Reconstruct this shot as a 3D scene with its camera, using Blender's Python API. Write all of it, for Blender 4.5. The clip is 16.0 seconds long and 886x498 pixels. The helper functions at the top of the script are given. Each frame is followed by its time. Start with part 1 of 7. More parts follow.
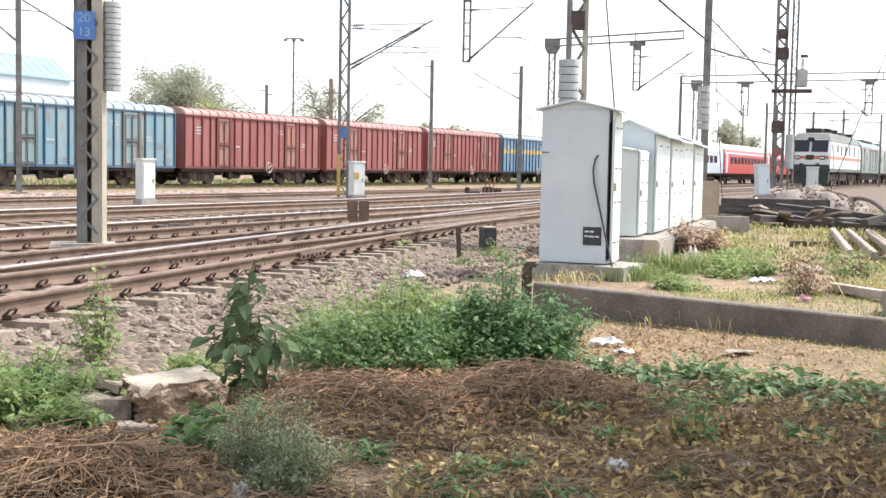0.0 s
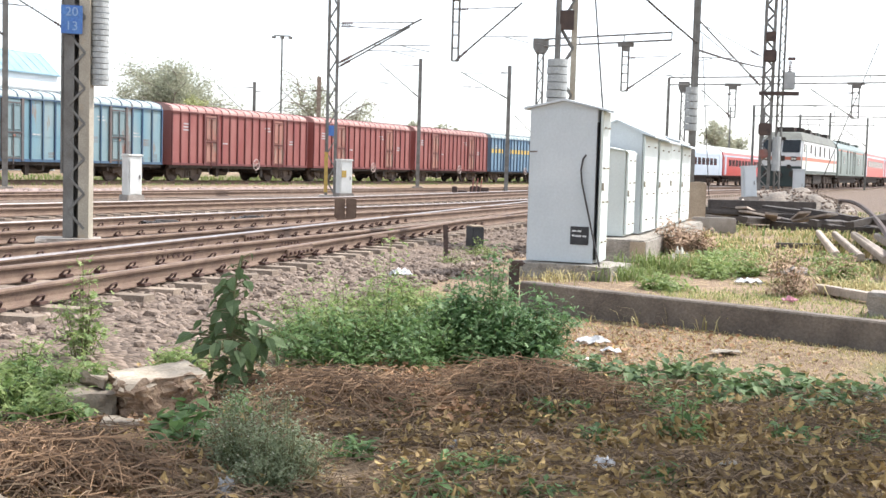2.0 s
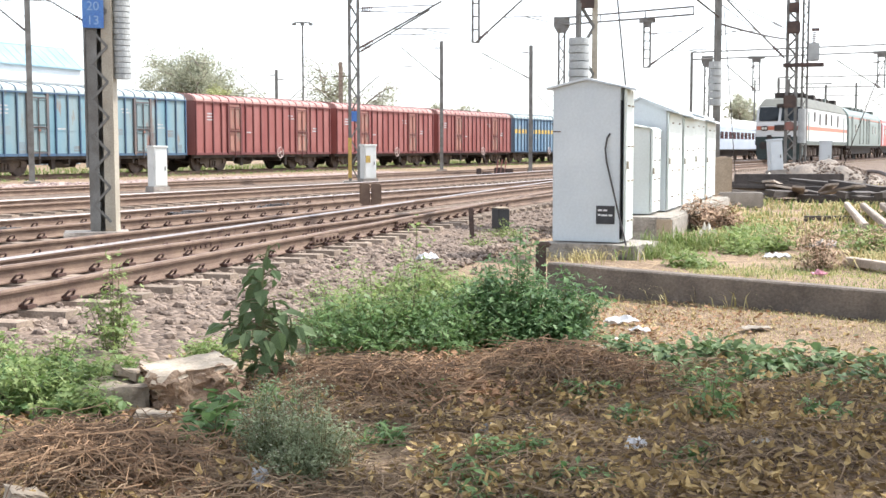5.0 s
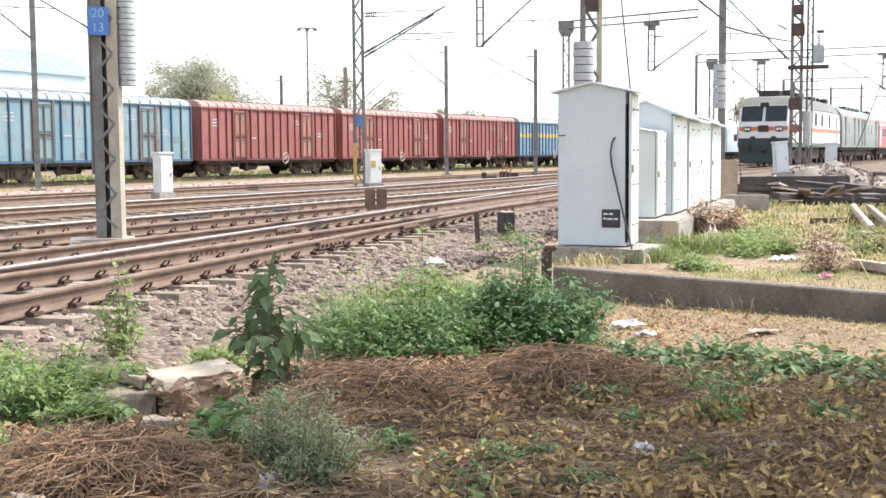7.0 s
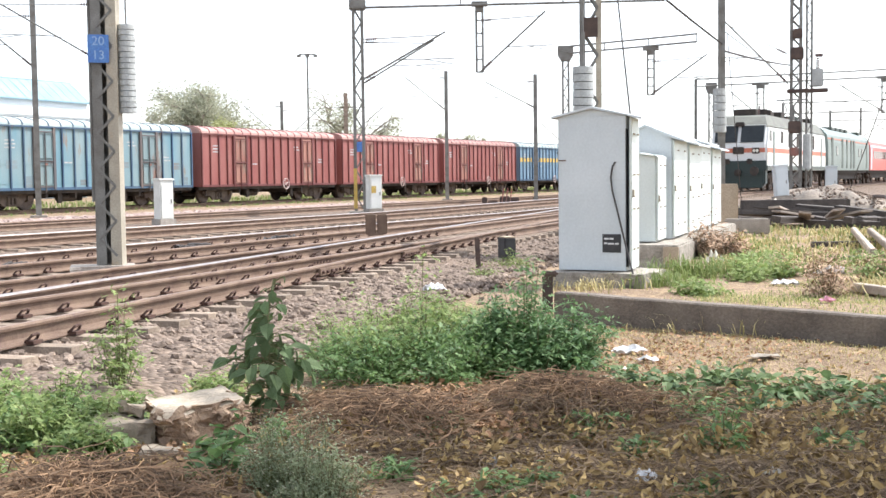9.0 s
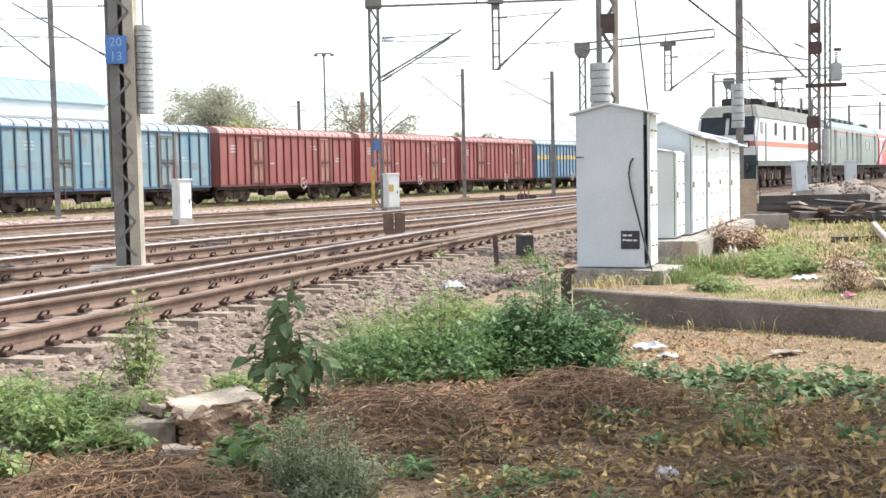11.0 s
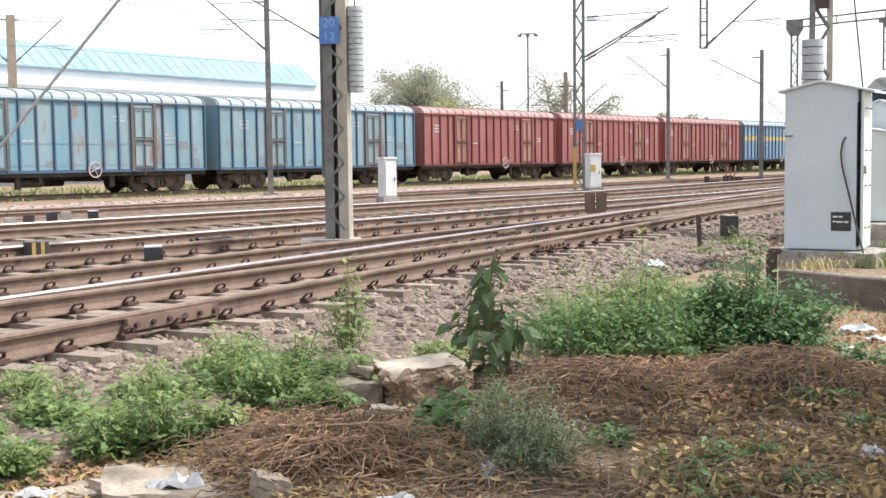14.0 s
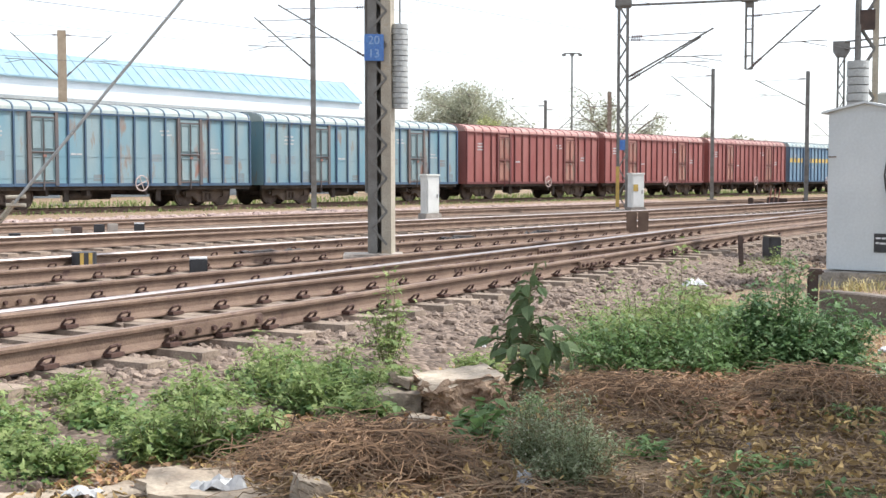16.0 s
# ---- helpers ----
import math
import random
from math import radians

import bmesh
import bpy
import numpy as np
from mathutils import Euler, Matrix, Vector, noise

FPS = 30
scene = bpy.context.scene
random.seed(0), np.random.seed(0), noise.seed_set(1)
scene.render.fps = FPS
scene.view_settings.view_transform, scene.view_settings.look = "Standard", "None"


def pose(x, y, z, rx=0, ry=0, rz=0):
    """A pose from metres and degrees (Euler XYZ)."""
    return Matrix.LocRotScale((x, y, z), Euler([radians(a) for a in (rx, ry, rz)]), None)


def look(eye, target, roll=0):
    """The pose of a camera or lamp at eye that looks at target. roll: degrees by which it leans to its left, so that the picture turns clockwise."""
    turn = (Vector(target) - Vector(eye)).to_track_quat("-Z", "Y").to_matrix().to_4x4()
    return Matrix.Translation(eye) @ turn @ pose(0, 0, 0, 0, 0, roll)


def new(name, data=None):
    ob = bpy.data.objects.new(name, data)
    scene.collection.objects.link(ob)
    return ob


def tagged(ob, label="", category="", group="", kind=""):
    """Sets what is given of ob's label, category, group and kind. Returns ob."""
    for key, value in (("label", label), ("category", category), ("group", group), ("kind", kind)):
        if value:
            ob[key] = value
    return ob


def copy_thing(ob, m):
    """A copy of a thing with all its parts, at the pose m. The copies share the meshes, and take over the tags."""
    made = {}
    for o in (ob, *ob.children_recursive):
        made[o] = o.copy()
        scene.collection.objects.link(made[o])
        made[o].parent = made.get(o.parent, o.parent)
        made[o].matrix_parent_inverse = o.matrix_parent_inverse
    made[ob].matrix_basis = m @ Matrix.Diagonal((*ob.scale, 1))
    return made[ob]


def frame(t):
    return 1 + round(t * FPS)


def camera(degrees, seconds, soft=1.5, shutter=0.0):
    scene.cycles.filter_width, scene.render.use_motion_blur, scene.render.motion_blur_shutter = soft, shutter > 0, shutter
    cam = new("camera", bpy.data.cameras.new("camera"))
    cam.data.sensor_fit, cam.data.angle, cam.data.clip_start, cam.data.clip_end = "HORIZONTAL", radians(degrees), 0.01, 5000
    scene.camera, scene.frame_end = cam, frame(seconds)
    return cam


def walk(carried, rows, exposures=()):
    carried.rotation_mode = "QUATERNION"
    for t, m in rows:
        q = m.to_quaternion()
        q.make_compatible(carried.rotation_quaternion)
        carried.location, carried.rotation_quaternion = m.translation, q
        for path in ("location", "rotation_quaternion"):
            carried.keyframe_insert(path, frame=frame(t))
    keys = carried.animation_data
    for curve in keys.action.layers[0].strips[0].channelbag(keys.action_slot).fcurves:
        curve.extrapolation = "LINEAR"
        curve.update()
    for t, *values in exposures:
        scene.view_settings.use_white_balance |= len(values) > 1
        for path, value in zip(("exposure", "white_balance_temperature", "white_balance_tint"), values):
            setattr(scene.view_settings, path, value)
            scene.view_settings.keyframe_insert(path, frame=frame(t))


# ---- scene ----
cam = camera(40.42, 16.0)
# seconds, x, y, z, yaw, pitch, roll
PATH = [
    (0.0, 0.000, 0.000, 1.500, -0.01, -3.90, -1.08),
    (0.5, 0.003, 0.000, 1.495, -0.20, -3.76, -1.40),
    (1.0, 0.002, -0.002, 1.495, -0.24, -3.40, -1.46),
    (1.5, -0.008, -0.001, 1.495, -0.13, -3.37, -1.27),
    (2.0, -0.008, 0.010, 1.485, -0.61, -3.92, -1.63),
    (2.5, -0.011, 0.007, 1.480, 0.01, -4.87, -1.38),
    (3.0, -0.016, 0.019, 1.476, 0.49, -4.54, -1.64),
    (3.5, -0.011, -0.002, 1.485, 0.60, -4.17, -1.10),
    (4.0, -0.012, 0.004, 1.488, 0.24, -4.19, -1.29),
    (4.5, -0.007, 0.008, 1.497, 0.38, -4.78, -0.19),
    (7.0, -0.006, 0.014, 1.504, 0.76, -4.57, 0.43),
    (7.5, 0.001, 0.022, 1.506, 1.00, -4.05, 0.72),
    (8.0, 0.000, 0.028, 1.509, 0.75, -3.49, 0.68),
    (10.5, -0.008, 0.052, 1.516, 1.23, -3.36, 1.05),
    (11.0, -0.008, 0.051, 1.511, 1.60, -3.47, 1.18),
    (11.5, -0.007, 0.053, 1.506, 1.47, -3.72, 1.14),
    (12.0, -0.005, 0.056, 1.506, 2.06, -3.86, 1.70),
    (12.5, -0.012, 0.049, 1.490, 3.73, -4.48, 1.30),
    (13.0, -0.010, 0.042, 1.480, 5.88, -5.55, 1.73),
    (13.5, -0.014, -0.029, 1.476, 8.53, -4.52, 0.75),
    (14.0, -0.007, -0.096, 1.466, 11.15, -4.21, 0.76),
    (14.5, 0.006, -0.137, 1.471, 15.47, -3.88, 0.92),
    (15.0, 0.026, -0.177, 1.461, 13.29, -4.07, 0.61),
    (15.5, 0.024, -0.198, 1.445, 12.20, -4.67, -0.02),
    (16.0, 0.023, -0.207, 1.442, 13.18, -3.33, 0.06),
]
walk(cam, [(t, pose(x, y, z, 90 + p, r, w)) for t, x, y, z, w, p, r in PATH], [(0, 1.34, 6280, 10), (1.5, 1.24, 6280, 10), (3, 1.40, 6280, 10), (4.5, 1.40, 6280, 10), (5.5, 1.46, 6280, 10), (8, 1.44, 6280, 10), (11, 1.31, 6280, 10), (13.1, 1.34, 6280, 10), (14.0, 1.18, 6280, 10), (14.5, 0.92, 6280, 10), (15.0, 0.86, 6280, 10), (15.5, 1.02, 6280, 10), (16, 1.08, 6280, 10)])

# ---- light ----
SUN_AZ, SUN_EL = 72, 56          # degrees clockwise from +y, and above the horizon
sun = new("sun", bpy.data.lights.new("sun", "SUN"))
sun.data.energy, sun.data.angle, sun.data.color = 2.6, radians(1.5), (1.0, 0.955, 0.89)
_az, _el = radians(SUN_AZ), radians(SUN_EL)
sun_way = Vector((math.sin(_az) * math.cos(_el), math.cos(_az) * math.cos(_el), math.sin(_el)))
sun.matrix_world = look(sun_way * 50, (0, 0, 0))
world = bpy.data.worlds.new("sky")
scene.world = world
world.use_nodes = True
wt = world.node_tree
sky = wt.nodes.new("ShaderNodeTexSky")
sky.sky_type, sky.sun_disc = "NISHITA", False
sky.sun_elevation, sky.sun_rotation = _el, _az
sky.air_density, sky.dust_density, sky.ozone_density = 1.0, 1.5, 1.0
haze = wt.nodes.new("ShaderNodeHueSaturation")     # a hazy, nearly white sky
haze.inputs["Saturation"].default_value, haze.inputs["Value"].default_value = 0.35, 1.0
wt.links.new(sky.outputs[0], haze.inputs["Color"])
wt.links.new(haze.outputs[0], wt.nodes["Background"].inputs[0])
wt.nodes["Background"].inputs[1].default_value = 0.15


# ---- materials ----
def mat(name, c1, c2=None, scale=3.0, rough=0.8, metal=0.0, bump=0.25, bscale=60.0, rand=0.0, island=False, stretch=(1, 1, 1), c3=None, c3scale=1.0, c3at=0.6, leafy=0.0, fine=0.25, spec=0.5):
    """A weathered surface: two colours mixed by noise (or by piece), an optional third in patches, fine grain and relief."""
    m = bpy.data.materials.new(name)
    m.use_nodes = True
    nt = m.node_tree
    N, Lk = nt.nodes, nt.links
    p = N["Principled BSDF"]
    c2 = c2 or tuple(v * 0.75 for v in c1)
    tc = N.new("ShaderNodeTexCoord")
    mp = N.new("ShaderNodeMapping")
    mp.inputs["Scale"].default_value = stretch
    Lk.new(tc.outputs["Object"], mp.inputs["Vector"])
    n1 = N.new("ShaderNodeTexNoise")
    n1.inputs["Scale"].default_value, n1.inputs["Detail"].default_value = scale, 6
    Lk.new(mp.outputs[0], n1.inputs["Vector"])
    ramp = N.new("ShaderNodeMapRange")
    ramp.inputs[1].default_value, ramp.inputs[2].default_value = 0.35, 0.65
    mix = N.new("ShaderNodeMix")
    mix.data_type = "RGBA"
    mix.inputs[6].default_value, mix.inputs[7].default_value = (*c1, 1), (*c2, 1)
    if island:
        g = N.new("ShaderNodeNewGeometry")
        Lk.new(g.outputs["Random Per Island"], mix.inputs[0])
    else:
        Lk.new(n1.outputs[0], ramp.inputs[0])
        Lk.new(ramp.outputs[0], mix.inputs[0])
    col = mix.outputs[2]
    if c3:
        n3 = N.new("ShaderNodeTexNoise")
        n3.inputs["Scale"].default_value, n3.inputs["Detail"].default_value, n3.inputs["Roughness"].default_value = c3scale, 8, 0.65
        Lk.new(mp.outputs[0], n3.inputs["Vector"])
        r3 = N.new("ShaderNodeMapRange")
        r3.inputs[1].default_value, r3.inputs[2].default_value = c3at, c3at + 0.08
        Lk.new(n3.outputs[0], r3.inputs[0])
        m3 = N.new("ShaderNodeMix")
        m3.data_type = "RGBA"
        m3.inputs[7].default_value = (*c3, 1)
        Lk.new(r3.outputs[0], m3.inputs[0])
        Lk.new(col, m3.inputs[6])
        col = m3.outputs[2]
    n2 = N.new("ShaderNodeTexNoise")
    n2.inputs["Scale"].default_value, n2.inputs["Detail"].default_value = bscale, 4
    Lk.new(tc.outputs["Object"], n2.inputs["Vector"])
    hsv = N.new("ShaderNodeHueSaturation")
    rv = N.new("ShaderNodeMapRange")
    rv.inputs[1].default_value, rv.inputs[2].default_value = 0.25, 0.75
    rv.inputs[3].default_value, rv.inputs[4].default_value = 1 - fine, 1 + fine
    Lk.new(n2.outputs[0], rv.inputs[0])
    val = rv.outputs[0]
    if rand:
        oi = N.new("ShaderNodeObjectInfo")
        ro = N.new("ShaderNodeMapRange")
        ro.inputs[3].default_value, ro.inputs[4].default_value = 1 - rand, 1 + rand
        Lk.new(oi.outputs["Random"], ro.inputs[0])
        mu = N.new("ShaderNodeMath")
        mu.operation = "MULTIPLY"
        Lk.new(val, mu.inputs[0])
        Lk.new(ro.outputs[0], mu.inputs[1])
        val = mu.outputs[0]
    Lk.new(val, hsv.inputs["Value"])
    Lk.new(col, hsv.inputs["Color"])
    Lk.new(hsv.outputs[0], p.inputs["Base Color"])
    p.inputs["Roughness"].default_value, p.inputs["Metallic"].default_value = rough, metal
    p.inputs["Specular IOR Level"].default_value = spec
    if bump:
        b = N.new("ShaderNodeBump")
        b.inputs["Strength"].default_value, b.inputs["Distance"].default_value = bump, 0.02
        Lk.new(n2.outputs[0], b.inputs["Height"])
        Lk.new(b.outputs[0], p.inputs["Normal"])
    if leafy:
        tr = N.new("ShaderNodeBsdfTranslucent")
        Lk.new(hsv.outputs[0], tr.inputs["Color"])
        ms = N.new("ShaderNodeMixShader")
        ms.inputs[0].default_value = leafy
        Lk.new(p.outputs[0], ms.inputs[1])
        Lk.new(tr.outputs[0], ms.inputs[2])
        Lk.new(ms.outputs[0], N["Material Output"].inputs["Surface"])
    return m


M_RAILSIDE = mat("rusty rail steel", (0.142, 0.092, 0.067), (0.202, 0.138, 0.098), 4, 0.75, 0.2, 0.3, 70, stretch=(1, 1, 1), c3=(0.10, 0.06, 0.05), c3scale=3)
M_RAILTOP = mat("polished rail head", (0.36, 0.33, 0.32), (0.27, 0.23, 0.215), 6, 0.42, 0.75, 0.05, 90)
M_RAILDULL = mat("dull rail head", (0.20, 0.135, 0.10), (0.27, 0.20, 0.165), 3, 0.62, 0.3, 0.1, 90)
M_CLIP = mat("rusty clip iron", (0.06, 0.034, 0.028), (0.10, 0.055, 0.042), 20, 0.8, 0.2)
M_CONC = mat("weathered concrete", (0.36, 0.32, 0.28), (0.26, 0.23, 0.20), 5, 0.9, 0, 0.5, 60, rand=0.15)
M_SLEEPER = mat("dusty sleeper concrete", (0.315, 0.25, 0.19), (0.21, 0.16, 0.122), 6, 0.9, 0, 0.5, 50, rand=0.18)
M_BEAM = mat("dark stained concrete", (0.195, 0.16, 0.13), (0.12, 0.098, 0.08), 3, 0.92, 0, 0.6, 40, c3=(0.24, 0.19, 0.15), c3scale=1.6, c3at=0.58)
M_STONE = mat("ballast stone", (0.30, 0.232, 0.182), (0.115, 0.084, 0.066), 3, 0.9, 0, 0.5, 50, island=True)
M_STONEPINK = mat("pinkish ballast stone", (0.42, 0.32, 0.28), (0.26, 0.19, 0.17), 3, 0.9, 0, 0.4, 50, island=True)
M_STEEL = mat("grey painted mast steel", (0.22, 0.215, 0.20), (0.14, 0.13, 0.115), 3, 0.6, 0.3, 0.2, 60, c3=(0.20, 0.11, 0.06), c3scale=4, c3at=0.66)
# on the mast legs its pale tan stands in for sunlight
M_STEELPALE = mat("galvanised and sunlit-leg steel", (0.43, 0.385, 0.305), (0.32, 0.28, 0.22), 2, 0.6, 0.1, 0.15, 60, c3=(0.40, 0.27, 0.16), c3scale=1.3, c3at=0.58)
M_DARKIRON = mat("dark brown iron", (0.07, 0.05, 0.045), (0.11, 0.075, 0.06), 5, 0.75, 0.3)
M_REDMAST = mat("red oxide mast paint", (0.30, 0.10, 0.075), (0.20, 0.14, 0.12), 2, 0.7, 0.1)
M_WIRE = mat("dark cable", (0.05, 0.045, 0.045), (0.08, 0.07, 0.065), 5, 0.6, 0.3, 0)
M_INSUL = mat("brown porcelain insulator", (0.07, 0.035, 0.03), (0.10, 0.05, 0.04), 9, 0.25, 0, 0)
M_WEIGHT = mat("grey cast balance weight", (0.42, 0.43, 0.42), (0.33, 0.34, 0.33), 3, 0.6, 0.2, 0.2, 50, c3=(0.5, 0.51, 0.5), c3scale=6)
M_CABINET = mat("off-white cabinet paint", (0.60, 0.635, 0.65), (0.52, 0.56, 0.58), 1.2, 0.5, 0, 0.05, 30, c3=(0.45, 0.43, 0.39), c3scale=2.5, c3at=0.70, fine=0.06)
M_CABGREEN = mat("pale green-white cabinet paint", (0.66, 0.70, 0.67), (0.58, 0.62, 0.59), 1.2, 0.5, 0, 0.05, 30, c3=(0.48, 0.44, 0.38), c3scale=3, c3at=0.70, fine=0.06)
M_WHITE = mat("white enamel", (0.74, 0.74, 0.70), (0.64, 0.64, 0.60), 3, 0.5, 0, 0.05, 30, c3=(0.45, 0.40, 0.34), c3scale=4, c3at=0.68, fine=0.08)
M_PLINTH = mat("stained plinth concrete", (0.36, 0.325, 0.28), (0.24, 0.215, 0.18), 7, 0.95, 0, 0.8, 30, c3=(0.13, 0.115, 0.095), c3scale=4, c3at=0.56)
M_TAN = mat("tan foundation concrete", (0.42, 0.335, 0.245), (0.33, 0.265, 0.19), 3, 0.9, 0, 0.4, 50)
M_BLACK = mat("black plate", (0.02, 0.02, 0.022), (0.035, 0.035, 0.04), 8, 0.5, 0, 0)
M_BLUEPLATE = mat("blue enamel plate", (0.05, 0.14, 0.42), (0.08, 0.20, 0.46), 8, 0.4, 0, 0)
M_TEXT = mat("white lettering paint", (0.72, 0.72, 0.72), (0.65, 0.65, 0.65), 8, 0.6, 0, 0)
M_FIGURES = mat("faded pale blue figures", (0.30, 0.42, 0.60), (0.22, 0.34, 0.54), 8, 0.6, 0, 0)
M_YELLOW = mat("faded yellow paint", (0.55, 0.38, 0.08), (0.42, 0.28, 0.08), 8, 0.6, 0, 0.1)


# ---- mesh helpers ----
def nb():
    return bmesh.new()


def box(bm, c, s, m=None, bevel=0.0):
    r = bmesh.ops.create_cube(bm, size=1.0, matrix=(m or Matrix()) @ Matrix.Translation(c) @ Matrix.Diagonal((*s, 1)))
    if bevel:
        ed = list({e for v in r["verts"] for e in v.link_edges})
        bmesh.ops.bevel(bm, geom=ed, offset=bevel, segments=2, affect="EDGES")


def rod(bm, a, b, r0, r1=None, n=8, caps=True):
    a, b = Vector(a), Vector(b)
    d = b - a
    if d.length < 1e-6:
        return
    m = Matrix.Translation((a + b) / 2) @ d.to_track_quat("Z", "Y").to_matrix().to_4x4()
    bmesh.ops.create_cone(bm, cap_ends=caps, segments=n, radius1=r0, radius2=r0 if r1 is None else r1, depth=d.length, matrix=m)


def ring(bm, c, axis, R, r, n=24, k=6, m=None):
    """A torus round the axis through c."""
    q = Vector(axis).to_track_quat("Z", "Y").to_matrix()
    vs = []
    for i in range(n):
        a = 2 * math.pi * i / n
        vs.append([bm.verts.new((m or Matrix()) @ (Vector(c) + q @ Vector(((R + r * math.cos(2 * math.pi * j / k)) * math.cos(a), (R + r * math.cos(2 * math.pi * j / k)) * math.sin(a), r * math.sin(2 * math.pi * j / k))))) for j in range(k)])
    for i in range(n):
        for j in range(k):
            bm.faces.new((vs[i][j], vs[(i + 1) % n][j], vs[(i + 1) % n][(j + 1) % k], vs[i][(j + 1) % k]))


def sweep(bm, pts, r, n=5):
    """A tube along points."""
    pts = [Vector(p) for p in pts]
    rings = []
    for i, p in enumerate(pts):
        d = (pts[min(i + 1, len(pts) - 1)] - pts[max(i - 1, 0)]).normalized()
        q = d.to_track_quat("Z", "Y").to_matrix()
        rings.append([bm.verts.new(p + q @ Vector((r * math.cos(2 * math.pi * j / n), r * math.sin(2 * math.pi * j / n), 0))) for j in range(n)])
    for a, b in zip(rings, rings[1:]):
        for j in range(n):
            bm.faces.new((a[j], a[(j + 1) % n], b[(j + 1) % n], b[j]))


def prism(bm, outline, x0, x1, m=None):
    """Extrudes a closed outline of (y, z) from x0 to x1."""
    m = m or Matrix()
    A = [bm.verts.new(m @ Vector((x0, y, z))) for y, z in outline]
    B = [bm.verts.new(m @ Vector((x1, y, z))) for y, z in outline]
    n = len(outline)
    for i in range(n):
        bm.faces.new((A[i], A[(i + 1) % n], B[(i + 1) % n], B[i]))
    bm.faces.new(A[::-1])
    bm.faces.new(B)


def data(name, bm, material, smooth=False):
    bmesh.ops.recalc_face_normals(bm, faces=bm.faces)
    me = bpy.data.meshes.new(name)
    bm.to_mesh(me)
    bm.free()
    for m in material if isinstance(material, (list, tuple)) else [material]:
        me.materials.append(m)
    if smooth:
        me.polygons.foreach_set("use_smooth", [True] * len(me.polygons))
    return me


def part(name, bm, material, parent, label="", m=None, smooth=False):
    ob = new(name, data(name, bm, material, smooth))
    ob.parent = parent
    if m is not None:
        ob.matrix_basis = m
    if label:
        tagged(ob, label)
    return ob


def piece(name, me, parent, m):
    ob = new(name, me)
    ob.parent = parent
    ob.matrix_basis = m
    return ob


def thing(name, m, label, category, group="", kind=""):
    ob = new(name)
    ob.matrix_basis = m
    return tagged(ob, label, category, group, kind)


def solo(name, bm, material, label, category, group="", kind="", m=None, smooth=False):
    ob = new(name, data(name, bm, material, smooth))
    if m is not None:
        ob.matrix_basis = m
    return tagged(ob, label, category, group, kind)


def polar(az, d, z=0.0):
    """A place by its bearing (degrees clockwise from +y) and distance."""
    return Vector((d * math.sin(radians(az)), d * math.cos(radians(az)), z))


def up(az, el, d):
    """A place by bearing, height angle from the eye and distance."""
    return polar(az, d, 1.5 + d * math.tan(radians(el)))


# Two yard directions: near tracks and far tracks.
NEAR, FAR = 15.4, 25.5


def yard(s, n, az=NEAR, z=0.0):
    """A place s metres along a yard direction and n metres to its left."""
    a = radians(az)
    return Vector((s * math.sin(a) - n * math.cos(a), s * math.cos(a) + n * math.sin(a), z))


def smooth_step(a, b, v):
    v = min(1.0, max(0.0, (v - a) / (b - a)))
    return v * v * (3 - 2 * v)


BEAM_A, BEAM_B = Vector((0.97, 12.57, 0)), Vector((9.11, 4.63, 0))   # front foot of the long concrete beam


def yard_rise(x, y):
    # the through tracks climb a little beyond the cabinets
    a = radians(FAR)
    nf, sf = -x * math.cos(a) + y * math.sin(a), x * math.sin(a) + y * math.cos(a)
    return 0.16 * smooth_step(36, 62, sf) * (1 - smooth_step(22.0, 24.5, nf))


# low heaps of dead vines: x, y, radius, height
MOUNDS = ((-1.70, 5.35, 0.65, 0.08), (-0.52, 7.10, 0.50, 0.10), (0.60, 7.45, 0.45, 0.09), (1.5, 5.9, 1.1, 0.06), (2.7, 6.5, 1.0, 0.06))


def ground_z(x, y):
    a = radians(NEAR)
    n = -x * math.cos(a) + y * math.sin(a)
    s = x * math.sin(a) + y * math.cos(a)
    bed = smooth_step(4.0, 6.1, n)
    z = 0.13 * bed
    d = (BEAM_B - BEAM_A).normalized()
    side = -(x - BEAM_A.x) * d.y + (y - BEAM_A.y) * d.x     # beyond the beam
    fill = smooth_step(0.05, 0.2, side) * (1 - bed)
    z = max(z, 0.06 * fill) if side > 0.05 else z
    if -1.3 < side < 0.05:      # earth banked against the beam
        z += 0.06 * smooth_step(-1.3, -0.1, side) * smooth_step(1.4, 3.2, x)
    z += yard_rise(x, y)
    amp = 0.035 if n < 4 else 0.012
    z += amp * noise.noise((x * 0.9, y * 0.9, 3.1)) + 0.012 * noise.noise((x * 4, y * 4, 0.3))
    if side < 0 and n < 3.5 and y < 9.5:
        z += 0.09 * max(0, noise.noise((x * 0.7 + 4, y * 0.7, 7.7))) + 0.02 * noise.noise((x * 7, y * 7, 1.3))
    for mx, my, mr, mh in MOUNDS:
        q = ((x - mx) ** 2 + (y - my) ** 2) / mr ** 2
        if q < 1:
            z += mh * (1 - q) ** 2
    return z


def on(x, y, dz=0.0):
    return Vector((x, y, ground_z(x, y) + dz))


